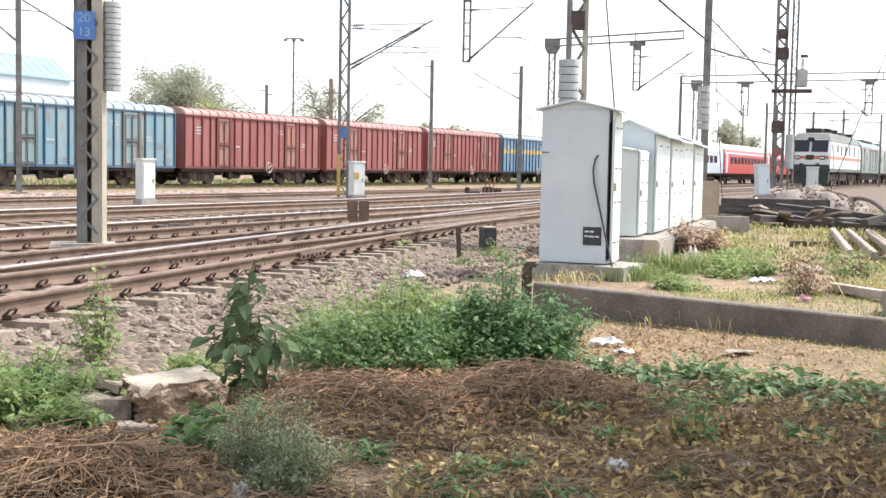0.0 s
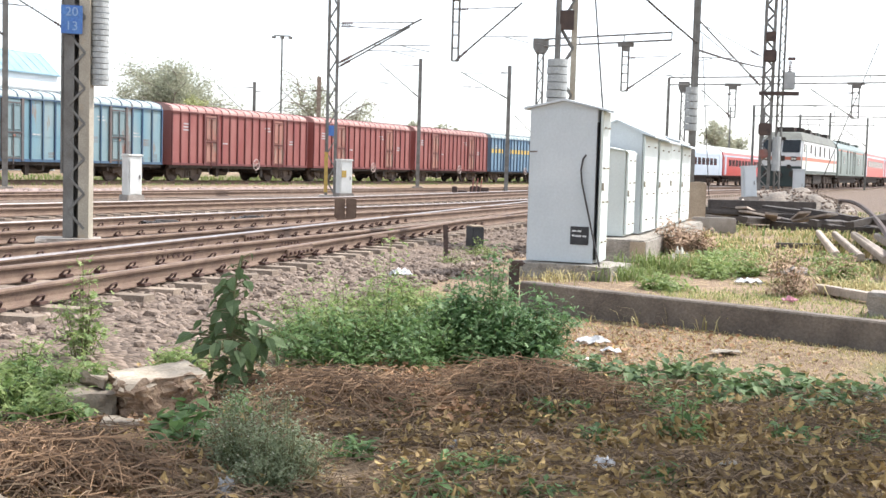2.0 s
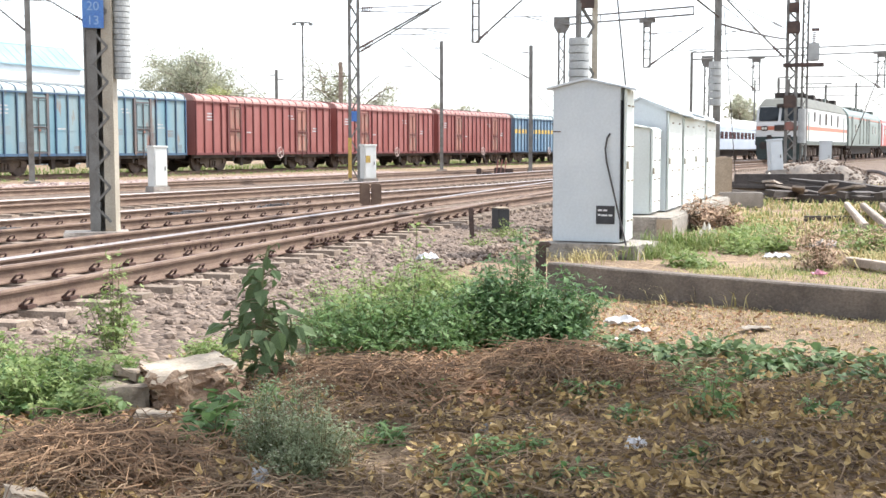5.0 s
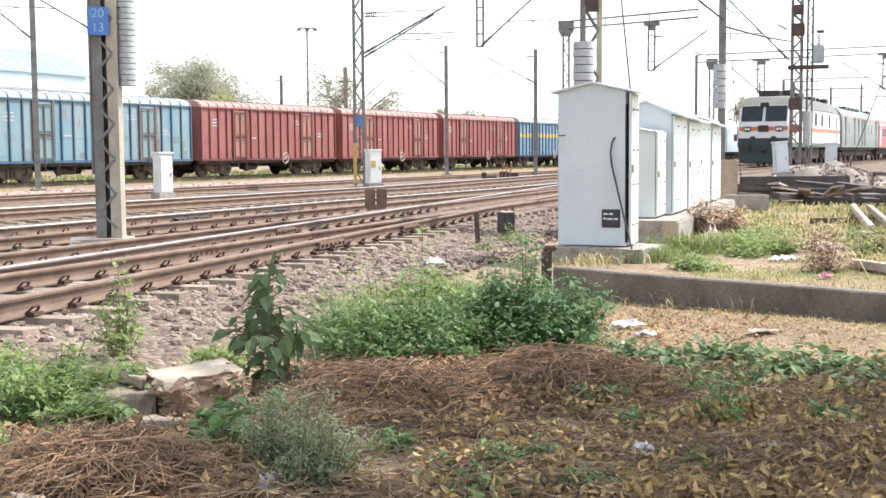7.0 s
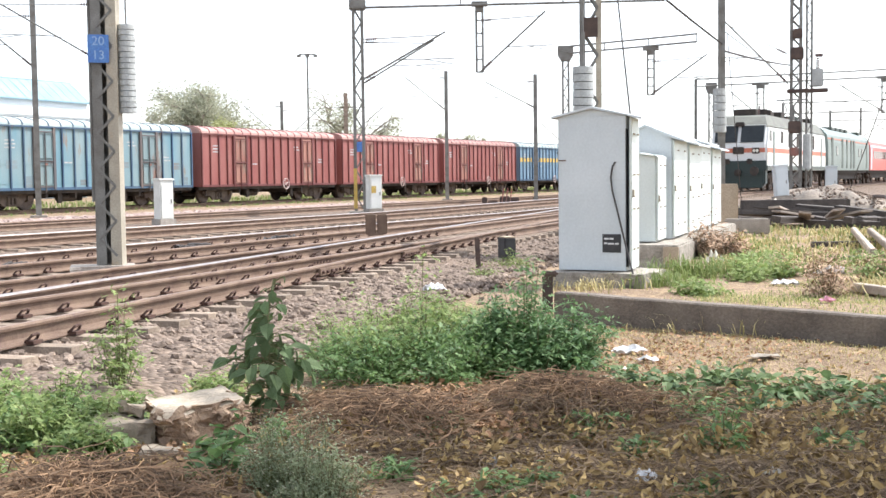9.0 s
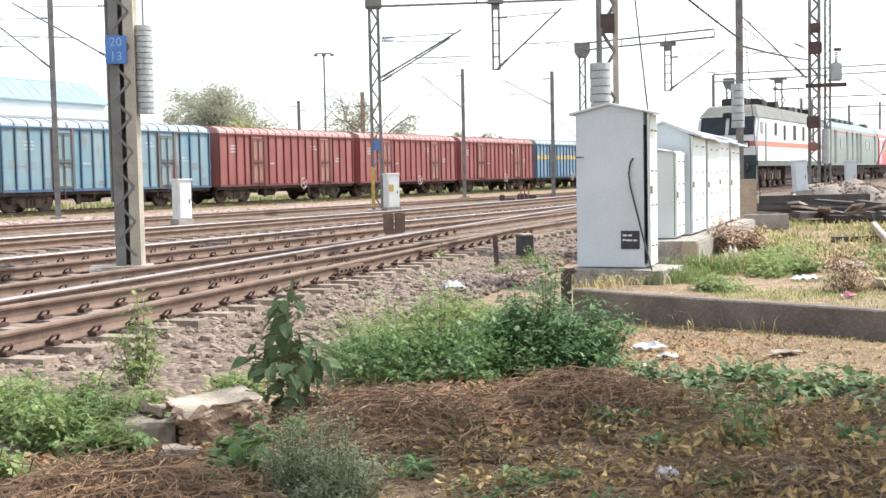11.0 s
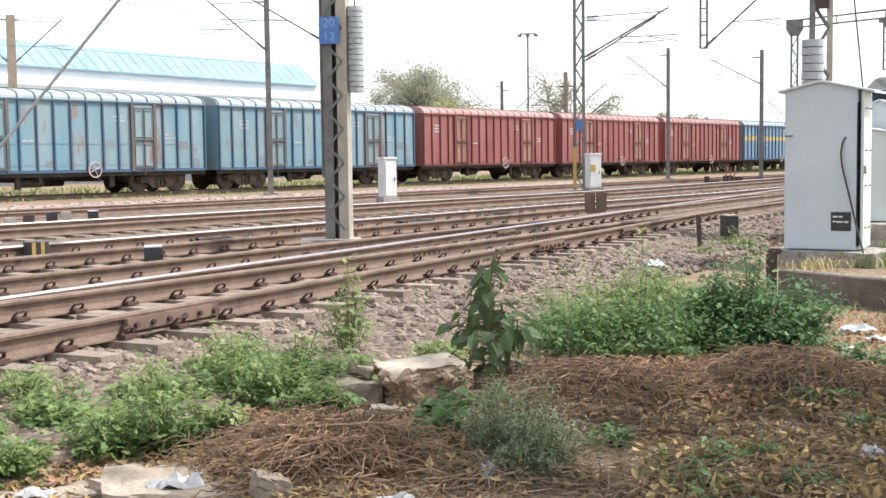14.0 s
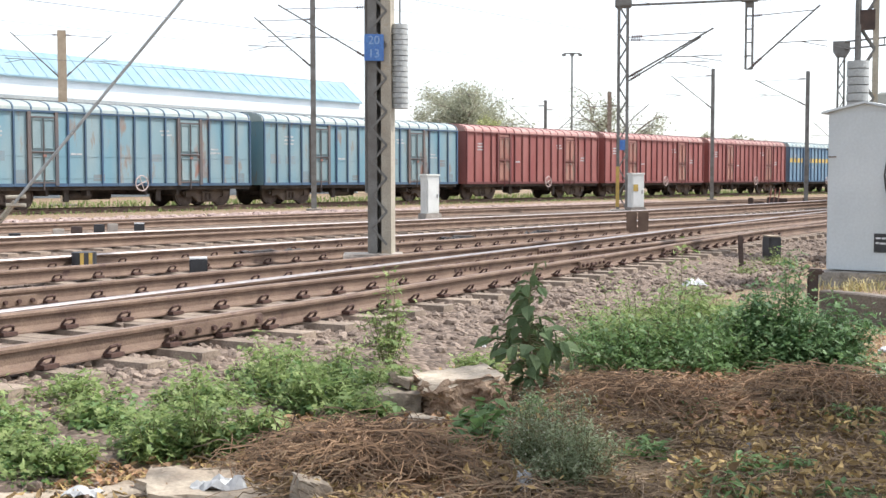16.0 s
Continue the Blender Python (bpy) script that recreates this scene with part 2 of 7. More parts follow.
# ---- ground ----
def ground_material():
    m = bpy.data.materials.new("dry earth")
    m.use_nodes = True
    N, Lk = m.node_tree.nodes, m.node_tree.links
    p = N["Principled BSDF"]
    tc = N.new("ShaderNodeTexCoord")

    def nz(scale, detail=8, rough=0.6):
        n = N.new("ShaderNodeTexNoise")
        n.inputs["Scale"].default_value, n.inputs["Detail"].default_value, n.inputs["Roughness"].default_value = scale, detail, rough
        Lk.new(tc.outputs["Object"], n.inputs["Vector"])
        return n.outputs[0]

    def mixed(fac, lo, hi, a, b):
        r = N.new("ShaderNodeMapRange")
        r.inputs[1].default_value, r.inputs[2].default_value = lo, hi
        Lk.new(fac, r.inputs[0])
        x = N.new("ShaderNodeMix")
        x.data_type = "RGBA"
        Lk.new(r.outputs[0], x.inputs[0])
        for i, v in ((6, a), (7, b)):
            if isinstance(v, tuple):
                x.inputs[i].default_value = (*v, 1)
            else:
                Lk.new(v, x.inputs[i])
        return x.outputs[2]

    c = mixed(nz(1.3), 0.35, 0.65, (0.30, 0.215, 0.145), (0.20, 0.14, 0.095))
    c = mixed(nz(7.0), 0.50, 0.62, c, (0.38, 0.28, 0.17))
    c = mixed(nz(28.0), 0.52, 0.62, c, (0.13, 0.09, 0.06))
    c = mixed(nz(0.35), 0.56, 0.68, c, (0.16, 0.165, 0.07))
    c = mixed(nz(60.0), 0.58, 0.66, c, (0.46, 0.38, 0.28))
    Lk.new(c, p.inputs["Base Color"])
    p.inputs["Roughness"].default_value = 0.95
    p.inputs["Specular IOR Level"].default_value = 0.2
    b = N.new("ShaderNodeBump")
    b.inputs["Strength"].default_value, b.inputs["Distance"].default_value = 0.8, 0.03
    Lk.new(nz(35.0, 6), b.inputs["Height"])
    Lk.new(b.outputs[0], p.inputs["Normal"])
    return m


def build_ground():
    radii = [0.3 + 0.5 * i for i in range(7)] + [4.0 * 1.018 ** i for i in range(150)] + [60 * 1.16 ** i for i in range(30)]
    radii = sorted(radii)
    azs = [-48 + 0.6 * i for i in range(128)] + [30 + 9.4 * i for i in range(1, 30)]
    verts = [(0, 0, ground_z(0, 0))]
    for r in radii:
        for a in azs:
            v = polar(a, r)
            verts.append((v.x, v.y, ground_z(v.x, v.y)))
    k = len(azs)
    faces = [(0, 1 + (j + 1) % k, 1 + j) for j in range(k)]
    for i in range(len(radii) - 1):
        for j in range(k):
            a, b = 1 + i * k + j, 1 + i * k + (j + 1) % k
            faces.append((a, b, b + k, a + k))
    me = bpy.data.meshes.new("ground")
    me.from_pydata(verts, [], faces)
    me.polygons.foreach_set("use_smooth", [True] * len(me.polygons))
    me.materials.append(ground_material())
    me.validate()
    tagged(new("ground", me), "dry brown earth with straw and patchy grass", "ground", kind="structure")


build_ground()


# ---- tracks ----
def rail_outline(h=0.172, w=0.15):
    return [(-w / 2, 0), (w / 2, 0), (w / 2, 0.012), (0.02, 0.03), (0.0095, 0.05), (0.0095, h - 0.05), (0.034, h - 0.040), (0.037, h - 0.018), (0.022, h),
            (-0.022, h), (-0.037, h - 0.018), (-0.034, h - 0.040), (-0.0095, h - 0.05), (-0.0095, 0.05), (-0.02, 0.03), (-w / 2, 0.012)]


def rail_mesh(length, shiny):
    bm = nb()
    prism(bm, rail_outline(), 0, length)
    me = data("rail", bm, [M_RAILSIDE, M_RAILTOP if shiny else M_RAILDULL])
    for f in me.polygons:
        if f.normal.z > (0.1 if shiny else 0.8) and f.center.z > 0.15:
            f.material_index = 1
    return me


def sleeper_mesh():
    bm = nb()
    prism(bm, [(-0.13, -0.14), (0.13, -0.14), (0.095, 0.0), (-0.095, 0.0)], -1.375, 1.375)
    return data("sleeper", bm, M_SLEEPER)


def clip_mesh():
    bm = nb()
    pts = [(-0.02, 0.0, 0.005), (-0.055, 0.01, 0.04), (-0.04, 0.03, 0.075), (0.0, 0.045, 0.085), (0.04, 0.03, 0.075), (0.055, 0.01, 0.04), (0.035, -0.02, 0.015), (0.0, -0.04, 0.02), (-0.035, -0.03, 0.02)]
    sweep(bm, [(1.1 * x, 1.3 * y, 0.95 * z) for x, y, z in pts], 0.0125, 6)
    box(bm, (0, 0.03, 0.012), (0.13, 0.07, 0.03))
    return data("clip", bm, M_CLIP)


SLEEPER, CLIP = sleeper_mesh(), clip_mesh()
GAUGE = 1.676 + 0.072
SUPPORT = 0.208          # top of the sleepers; the rail head lies 0.172 higher


def track(number, pts, label, shiny=(True, True), pieces=(0, 0), clips=(0, 0), base=SUPPORT, tr_rise=False):
    """Rails and sleepers along a line of centre points. pieces, clips: stretches of the line with single sleepers and clips."""
    tr = thing("track_%d" % number, Matrix(), label, "railway track", kind="structure")
    run, rest = 0.0, nb()
    for a, b in zip(pts, pts[1:]):
        a, b = Vector(a), Vector(b)
        d = b - a
        L = d.length
        rot = Matrix.Rotation(math.atan2(d.y, d.x), 4, "Z")
        if tr_rise:
            za, zb = yard_rise(a.x, a.y), yard_rise(b.x, b.y)
            rot = Matrix.Translation((0, 0, za)) @ rot @ Matrix.Rotation(-math.atan2(zb - za, L), 4, "Y")
        for k, sgn in enumerate((-1, 1)):
            m = Matrix.Translation((a.x, a.y, base)) @ rot @ Matrix.Translation((0, sgn * GAUGE / 2, 0))
            r = piece("rail", rail_mesh(L, shiny[k]), tr, m)
        n0 = math.ceil(run / 0.6)
        for i in range(n0, int((run + L) / 0.6)):
            u = i * 0.6
            m = Matrix.Translation((a.x, a.y, base - 0.004)) @ rot @ Matrix.Translation((u - run, 0, 0)) @ Matrix.Rotation(radians(90 + 1.5 * math.sin(i * 7.3)), 4, "Z")
            if pieces[0] <= u <= pieces[1]:
                piece("sleeper", SLEEPER, tr, m)
            else:
                prism(rest, [(-0.13, -0.12), (0.13, -0.12), (0.095, 0.0), (-0.095, 0.0)], -1.375, 1.375, m)
            if clips[0] <= u <= clips[1]:
                for y in (-GAUGE / 2, GAUGE / 2):
                    for o, turn in ((-0.085, 180), (0.085, 0)):
                        mm = Matrix.Translation((a.x, a.y, base + 0.008)) @ rot @ Matrix.Translation((u - run, y + o, 0)) @ Matrix.Rotation(radians(turn), 4, "Z")
                        piece("clip", CLIP, tr, mm)
        run += L
    if len(rest.verts):
        tagged(part("sleeper_row", rest, M_SLEEPER, tr), kind="stuff")
    else:
        rest.free()
    return tr


track(1, [yard(-18, 6.885), yard(140, 6.885)], "rusty broad-gauge track on concrete sleepers and ballast", (False, True), (20, 50), (20, 46))
track(2, [yard(-12, 8.99 + 0.085 * 12), yard(110, 8.99 - 0.085 * 110)], "rusty track crossing the near one at a turnout", (False, False), (16, 42), (17, 36), SUPPORT - 0.003)
T3 = [(-16.6, -5.6), (-8.85, 12.9), (-2.15, 28.8), (2.4, 38.6), (6.8, 48.4), (11.3, 58.4), (11.3 + 0.4305 * 260, 58.4 + 0.9026 * 260)]
track(3, T3, "through track of the passenger train on concrete sleepers", (False, True), (20, 44), (20, 36), tr_rise=True)
track(4, [yard(-25, 19.35, FAR), yard(36, 19.35, FAR), yard(49, 19.35, FAR), yard(62, 19.35, FAR), yard(300, 19.35, FAR)], "far yard track with worn rails", (False, True), (30, 52), (0, 0), tr_rise=True)
track(5, [yard(-40, 26.7, FAR), yard(300, 26.7, FAR)], "far yard track beside the white cabinets", (False, False), base=0.17)
TRAIN_AZ, TRAIN_N = 26.3, 41.6
track(6, [yard(-60, TRAIN_N, TRAIN_AZ), yard(260, TRAIN_N, TRAIN_AZ)], "siding under the covered goods wagons", (False, False), base=0.13)
track(7, [yard(30, -6, 34), yard(90, -8, 34)], "curved siding beside the rubble", (False, False), base=0.13)


# ---- goods train ----
WAGON_L = 13.9


def paint(name, a, b, patch, at):
    return mat(name, a, b, 1.1, 0.6, 0, 0.12, 25, rand=0.12, stretch=(1, 1, 0.3), c3=patch, c3scale=1.5, c3at=at, fine=0.12)


P_BLUE = paint("faded blue wagon paint", (0.125, 0.235, 0.285), (0.20, 0.27, 0.285), (0.20, 0.16, 0.135), 0.56)
P_BLUERIB = paint("dark blue rib paint", (0.035, 0.075, 0.14), (0.055, 0.095, 0.14), (0.09, 0.06, 0.055), 0.62)
P_BLUEROOF = paint("dusty pale blue roof", (0.35, 0.375, 0.34), (0.25, 0.31, 0.31), (0.27, 0.24, 0.21), 0.62)
P_RED = paint("faded red oxide wagon paint", (0.225, 0.062, 0.056), (0.275, 0.105, 0.092), (0.19, 0.11, 0.09), 0.64)
P_REDRIB = paint("dark maroon rib paint", (0.11, 0.03, 0.03), (0.15, 0.045, 0.04), (0.12, 0.07, 0.06), 0.62)
P_REDROOF = paint("dusty red roof", (0.34, 0.16, 0.14), (0.36, 0.22, 0.19), (0.30, 0.25, 0.22), 0.60)
P_NEWBLUE = paint("bright blue wagon paint", (0.12, 0.215, 0.32), (0.17, 0.26, 0.335), (0.2, 0.24, 0.28), 0.66)
M_STENCIL = mat("faded white stencil paint", (0.45, 0.45, 0.44), (0.34, 0.35, 0.36), 8, 0.7, 0, 0, c3=(0.25, 0.27, 0.28), c3scale=9, c3at=0.5)
P_UNDER = mat("grimy underframe iron", (0.035, 0.03, 0.028), (0.07, 0.055, 0.045), 3, 0.85, 0.2, 0.2, 30)
P_BOGIE = mat("dusty bogie casting", (0.13, 0.10, 0.08), (0.08, 0.06, 0.05), 3, 0.85, 0.2, 0.2, 30)
P_WHEEL = mat("brown wheel steel", (0.10, 0.075, 0.06), (0.06, 0.045, 0.04), 4, 0.6, 0.4, 0.1, 30)


M_BRAKE = mat("worn pinkish-white paint", (0.52, 0.43, 0.40), (0.38, 0.30, 0.28), 6, 0.7, 0, 0.1)


def wheel_mesh(r=0.5):
    bm = nb()
    for y0, y1, ra, rb in ((-0.065, 0.05, r, r - 0.004), (0.05, 0.085, r + 0.028, r + 0.02)):
        rod(bm, (0, y0, 0), (0, y1, 0), ra, rb, 24)
    rod(bm, (0, -0.10, 0), (0, 0, 0), 0.12, 0.16, 14)
    ring(bm, (0, -0.066, 0), (0, 1, 0), r - 0.07, 0.022, 24, 5)
    return data("wheel", bm, P_WHEEL, False)


WHEEL = wheel_mesh()


def bogie_mesh():
    bm = nb()
    for y in (-1.02, 1.02):
        prism_pts = [(-1.25, 0.62), (-1.25, 0.50), (-0.75, 0.42), (-0.42, 0.18), (0.42, 0.18), (0.75, 0.42), (1.25, 0.50), (1.25, 0.62), (0.6, 0.78), (-0.6, 0.78)]
        lo = [bm.verts.new((x, y - 0.07, z)) for x, z in prism_pts]
        hi = [bm.verts.new((x, y + 0.07, z)) for x, z in prism_pts]
        k = len(lo)
        for i in range(k):
            bm.faces.new((lo[i], lo[(i + 1) % k], hi[(i + 1) % k], hi[i]))
        bm.faces.new(lo[::-1]), bm.faces.new(hi)
        for x in (-1.0, 1.0):
            box(bm, (x, y * 1.07, 0.52), (0.28, 0.16, 0.24))
        for x in (-0.2, 0.0, 0.2):
            rod(bm, (x, y * 1.10, 0.27), (x, y * 1.10, 0.55), 0.065, 0.065, 8)
        box(bm, (0, y * 1.1, 0.58), (0.6, 0.18, 0.05))
        box(bm, (0, y * 1.1, 0.25), (0.6, 0.18, 0.05))
    box(bm, (0, 0, 0.62), (0.5, 2.0, 0.25))
    for x in (-1.0, 1.0):
        rod(bm, (x, -0.85, 0.5), (x, 0.85, 0.5), 0.08, 0.08, 8)
    return data("bogie", bm, P_BOGIE)


BOGIE = bogie_mesh()
ROOF = [(1.60, 3.70), (1.58, 3.82), (1.48, 3.93), (1.30, 4.00), (0.9, 4.09), (0.45, 4.13), (0, 4.15)]
ROOF = [(-y, z) for y, z in ROOF] + [(y, z) for y, z in ROOF[-2::-1]]


P_DOOR = paint("rust-stained grey-blue door", (0.16, 0.24, 0.26), (0.22, 0.26, 0.26), (0.21, 0.12, 0.095), 0.57)
P_DOORRED = paint("worn red-brown door", (0.27, 0.11, 0.085), (0.31, 0.17, 0.13), (0.20, 0.14, 0.11), 0.52)
P_RUST = paint("flaking rust brown", (0.20, 0.16, 0.14), (0.15, 0.24, 0.28), (0.16, 0.10, 0.08), 0.56)
P_DOORFRAME = paint("brown door frame", (0.085, 0.08, 0.085), (0.14, 0.105, 0.09), (0.16, 0.12, 0.10), 0.6)


def wagon(p_body, p_rib, p_roof, label, stripe=None, pitch=WAGON_L, p_door=P_DOORRED, p_frame=P_REDRIB):
    """A covered bogie goods wagon; its length runs along x, the rail top is z = 0, the seen side is -y."""
    w = thing("goods_wagon", Matrix(), label, "goods wagon", "goods wagons in the siding")
    Lb = pitch - 0.75
    bm = nb()
    prism(bm, [(-1.60, 0.88), (1.60, 0.88), (1.60, 3.70), (-1.60, 3.70)], -Lb / 2, Lb / 2)
    body = part("body", bm, p_body, w)
    bm = nb()
    prism(bm, [(-1.60, 3.704)] + ROOF[1:-1] + [(1.60, 3.704)], -Lb / 2 - 0.03, Lb / 2 + 0.03)
    roof = part("roof", bm, p_roof, w)
    doors = (-0.245 * Lb, 0.255 * Lb)
    spots = [-Lb / 2 + 0.05 + (Lb - 0.1) * i / 18 for i in range(19)]
    bm = nb()
    for x in spots:
        prism(bm, [(y * 1.012, z + 0.018) for y, z in ROOF], x - 0.03, x + 0.03)
    part("roof_ribs", bm, p_rib, roof)
    for x in spots:
        if min(abs(x - d) for d in doors) < 0.62:
            continue
        for sgn in (-1, 1):
            bm = nb()
            box(bm, (x, sgn * 1.635, 2.29), (0.07, 0.075, 2.80))
            part("rib", bm, p_rib, body)
    bm = nb()
    for sgn in (-1, 1):
        box(bm, (0, sgn * 1.64, 3.66), (Lb, 0.08, 0.07))
        box(bm, (0, sgn * 1.63, 0.93), (Lb, 0.06, 0.12))
    part("rail_trim", bm, p_rib, body)
    bm = nb()
    for sgn in (-1, 1):
        for z in (2.0, 1.17):
            box(bm, (0, sgn * 1.604, z), (Lb - 0.1, 0.02, 0.022))
    part("sheet_seam", bm, p_body, body)
    for d in doors:
        for sgn in (-1, 1):
            bm = nb()
            box(bm, (d, sgn * 1.625, 2.26), (1.02, 0.05, 2.62))
            for o in (-0.25, 0.25):
                box(bm, (d + o, sgn * 1.655, 2.85), (0.40, 0.03, 1.18), bevel=0.01)
                box(bm, (d + o, sgn * 1.655, 1.55), (0.40, 0.03, 0.95), bevel=0.01)
            for o in (-0.25, 0.25):
                for z0, z1 in ((2.30, 3.36), (1.12, 1.98)):
                    for dx in (-0.19, 0.19):
                        rod(bm, (d + o + dx, sgn * 1.69, z0), (d + o + dx, sgn * 1.69, z1), 0.016, 0.016, 5)
                    for z in (z0, z1):
                        rod(bm, (d + o - 0.19, sgn * 1.69, z), (d + o + 0.19, sgn * 1.69, z), 0.016, 0.016, 5)
            dr = part("door", bm, p_door, w)
            bm = nb()
            for o in (-0.57, 0.57):
                box(bm, (d + o, sgn * 1.65, 2.28), (0.14, 0.10, 2.74))
            for z in (3.45, 2.14, 1.02):
                box(bm, (d, sgn * 1.68, z), (1.02, 0.03, 0.05))
            rod(bm, (d, sgn * 1.70, 0.75), (d, sgn * 1.70, 3.4), 0.022, 0.022, 6)
            part("door_frame", bm, p_frame, dr)
            bm = nb()
            rod(bm, (d - 0.46, sgn * 1.73, 2.16), (d + 0.46, sgn * 1.73, 2.16), 0.02, 0.02, 6)
            part("lock_bar", bm, p_frame, dr)
            bm = nb()
            box(bm, (d + 0.03, sgn * 1.72, 2.02), (0.14, 0.03, 0.10), Matrix.Translation((0, 0, 0)))
            part("latch", bm, M_REDMAST, dr)
    if p_frame is P_DOORFRAME:
        for x, z, l, h in ((-6.1, 2.05, 0.6, 0.42), (-5.2, 2.0, 0.62, 0.36), (-4.3, 1.25, 0.5, 0.5), (1.8, 2.0, 0.6, 0.3), (4.35, 1.6, 0.5, 0.8), (5.6, 1.95, 0.55, 0.35), (6.3, 1.2, 0.4, 0.4), (-0.9, 1.2, 0.5, 0.25)):
            bm = nb()
            box(bm, (x, -1.603, z), (l, 0.008, h))
            part("rust_patch", bm, P_RUST, body)
    if stripe:
        bm = nb()
        for sgn in (-1, 1):
            box(bm, (0, sgn * 1.604, 2.62), (Lb - 0.1, 0.012, 0.34))
        part("stripe", bm, stripe, body, "painted yellow band")
    bm = nb()
    box(bm, (0, 0, 0.74), (Lb, 0.5, 0.30))
    for x in (-3.1, -1.3, 1.4, 3.0):
        box(bm, (x, 0, 0.66), (0.12, 2.9, 0.3))
    box(bm, (0.6, 0.7, 0.55), (1.0, 0.55, 0.45), bevel=0.05)
    rod(bm, (-1.9, -0.9, 0.52), (-0.9, -0.9, 0.52), 0.19, 0.19, 12)
    box(bm, (0, -1.45, 0.80), (Lb, 0.12, 0.16))
    box(bm, (0, 1.45, 0.80), (Lb, 0.12, 0.16))
    for sgn in (-1, 1):
        box(bm, (sgn * (Lb / 2 + 0.2), 0, 0.86), (0.45, 0.24, 0.26))
    for x in (-2.2, 2.1):
        box(bm, (x, -1.3, 0.52), (0.22, 0.1, 0.5))
    part("underframe", bm, P_UNDER, w)
    for x in (-Lb / 2 + 2.05, Lb / 2 - 2.05):
        b = piece("bogie", BOGIE, w, pose(x, 0, 0.0))
        for dx in (-1.0, 1.0):
            for sgn in (-1, 1):
                piece("wheel", WHEEL, b, pose(dx, sgn * 0.80, 0.5, 0, 0, 0 if sgn < 0 else 180))
    bm = nb()
    ring(bm, (1.0, -1.74, 0.98), (0, 1, 0), 0.30, 0.026, 24, 5)
    for k in range(4):
        a = k * math.pi / 2 + 0.4
        rod(bm, (1.0, -1.74, 0.98), (1.0 + 0.30 * math.cos(a), -1.74, 0.98 + 0.30 * math.sin(a)), 0.02, 0.02, 5)
    rod(bm, (1.0, -1.74, 0.98), (1.0, -1.45, 0.98), 0.03, 0.03, 6)
    part("hand_brake_wheel", bm, M_BRAKE, w, "pale pinkish spoked hand brake wheel")
    bm = nb()
    rnd = random.Random(5)
    for x, z, n in ((-5.3, 3.05, 3), (2.3, 3.1, 2), (3.6, 3.0, 2), (-1.9, 2.1, 1), (4.9, 2.4, 2)):
        for i in range(n):
            box(bm, (x + rnd.uniform(-0.05, 0.05), -1.606, z - 0.16 * i), (rnd.uniform(0.35, 0.6), 0.008, 0.07))
    tagged(part("stencil_mark", bm, M_STENCIL, body), kind="stuff")
    return w


def wagon_pose(k):
    s = WAGON_S0 + WAGON_L * k if k >= 0 else WAGON_S0 - WAGON_L / 2 + BLUE_L * (k + 0.5)
    c = yard(s, TRAIN_N, TRAIN_AZ, 0.302)
    return Matrix.Translation(c) @ Matrix.Rotation(radians(90 - TRAIN_AZ), 4, "Z")


# the gap in front of the first red wagon is seen at a bearing of -12.3 degrees on the near side plane
WAGON_S0 = 40.0 / math.tan(radians(TRAIN_AZ + 12.32)) + WAGON_L / 2
BLUE_L = 14.45
blue = wagon(P_BLUE, P_BLUERIB, P_BLUEROOF, "faded sky-blue covered goods wagon with rust stains", None, BLUE_L, P_DOOR, P_DOORFRAME)
blue.matrix_basis = wagon_pose(-1)
for k in (-2, -3, -4):
    copy_thing(blue, wagon_pose(k))
red = wagon(P_RED, P_REDRIB, P_REDROOF, "faded red-brown covered goods wagon with ribbed sides")
red.matrix_basis = wagon_pose(0)
for k in (1, 2):
    copy_thing(red, wagon_pose(k))
blue2 = wagon(P_NEWBLUE, P_BLUERIB, P_BLUEROOF, "bright blue covered goods wagon with a yellow band", M_YELLOW, WAGON_L, P_DOOR, P_BLUERIB)
blue2.matrix_basis = wagon_pose(3)
for k in (4, 5, 6):
    copy_thing(blue2, wagon_pose(k))


# ---- passenger trains ----
P_WHITEPAINT = mat("white loco paint", (0.66, 0.67, 0.66), (0.58, 0.59, 0.58), 0.8, 0.4, 0, 0.05, 25, c3=(0.45, 0.43, 0.40), c3scale=1.5, c3at=0.66, fine=0.06)
P_CREAM = mat("cream band paint", (0.66, 0.64, 0.57), (0.60, 0.58, 0.52), 1, 0.4, 0, 0.05, 25, fine=0.06)
P_ORANGE = mat("orange-red stripe paint", (0.50, 0.15, 0.08), (0.42, 0.13, 0.08), 1, 0.45, 0, 0, 25, fine=0.06)
P_DARKGREEN = mat("dark green skirt paint", (0.014, 0.030, 0.028), (0.022, 0.036, 0.034), 1, 0.5, 0, 0.1, 25)
P_LOCOROOF = mat("grey-green loco roof", (0.115, 0.135, 0.12), (0.085, 0.10, 0.09), 1, 0.7, 0, 0.1, 25)
P_CABROOF = mat("dusty beige-grey cab roof", (0.165, 0.17, 0.145), (0.12, 0.12, 0.105), 1.2, 0.7, 0, 0.1, 25)
P_GLASS = mat("dark windscreen glass", (0.012, 0.016, 0.018), (0.02, 0.025, 0.027), 2, 0.08, 0, 0, 20)
P_GREYCOACH = mat("grey-green coach paint", (0.175, 0.215, 0.195), (0.14, 0.175, 0.16), 0.8, 0.45, 0, 0.05, 25, fine=0.08)
P_REDCOACH = mat("red coach paint", (0.52, 0.075, 0.06), (0.45, 0.08, 0.07), 0.8, 0.4, 0, 0.05, 25, fine=0.08)
P_PALECOACH = mat("pale blue-white coach paint", (0.52, 0.58, 0.64), (0.45, 0.52, 0.60), 0.8, 0.45, 0, 0.05, 25, fine=0.08)
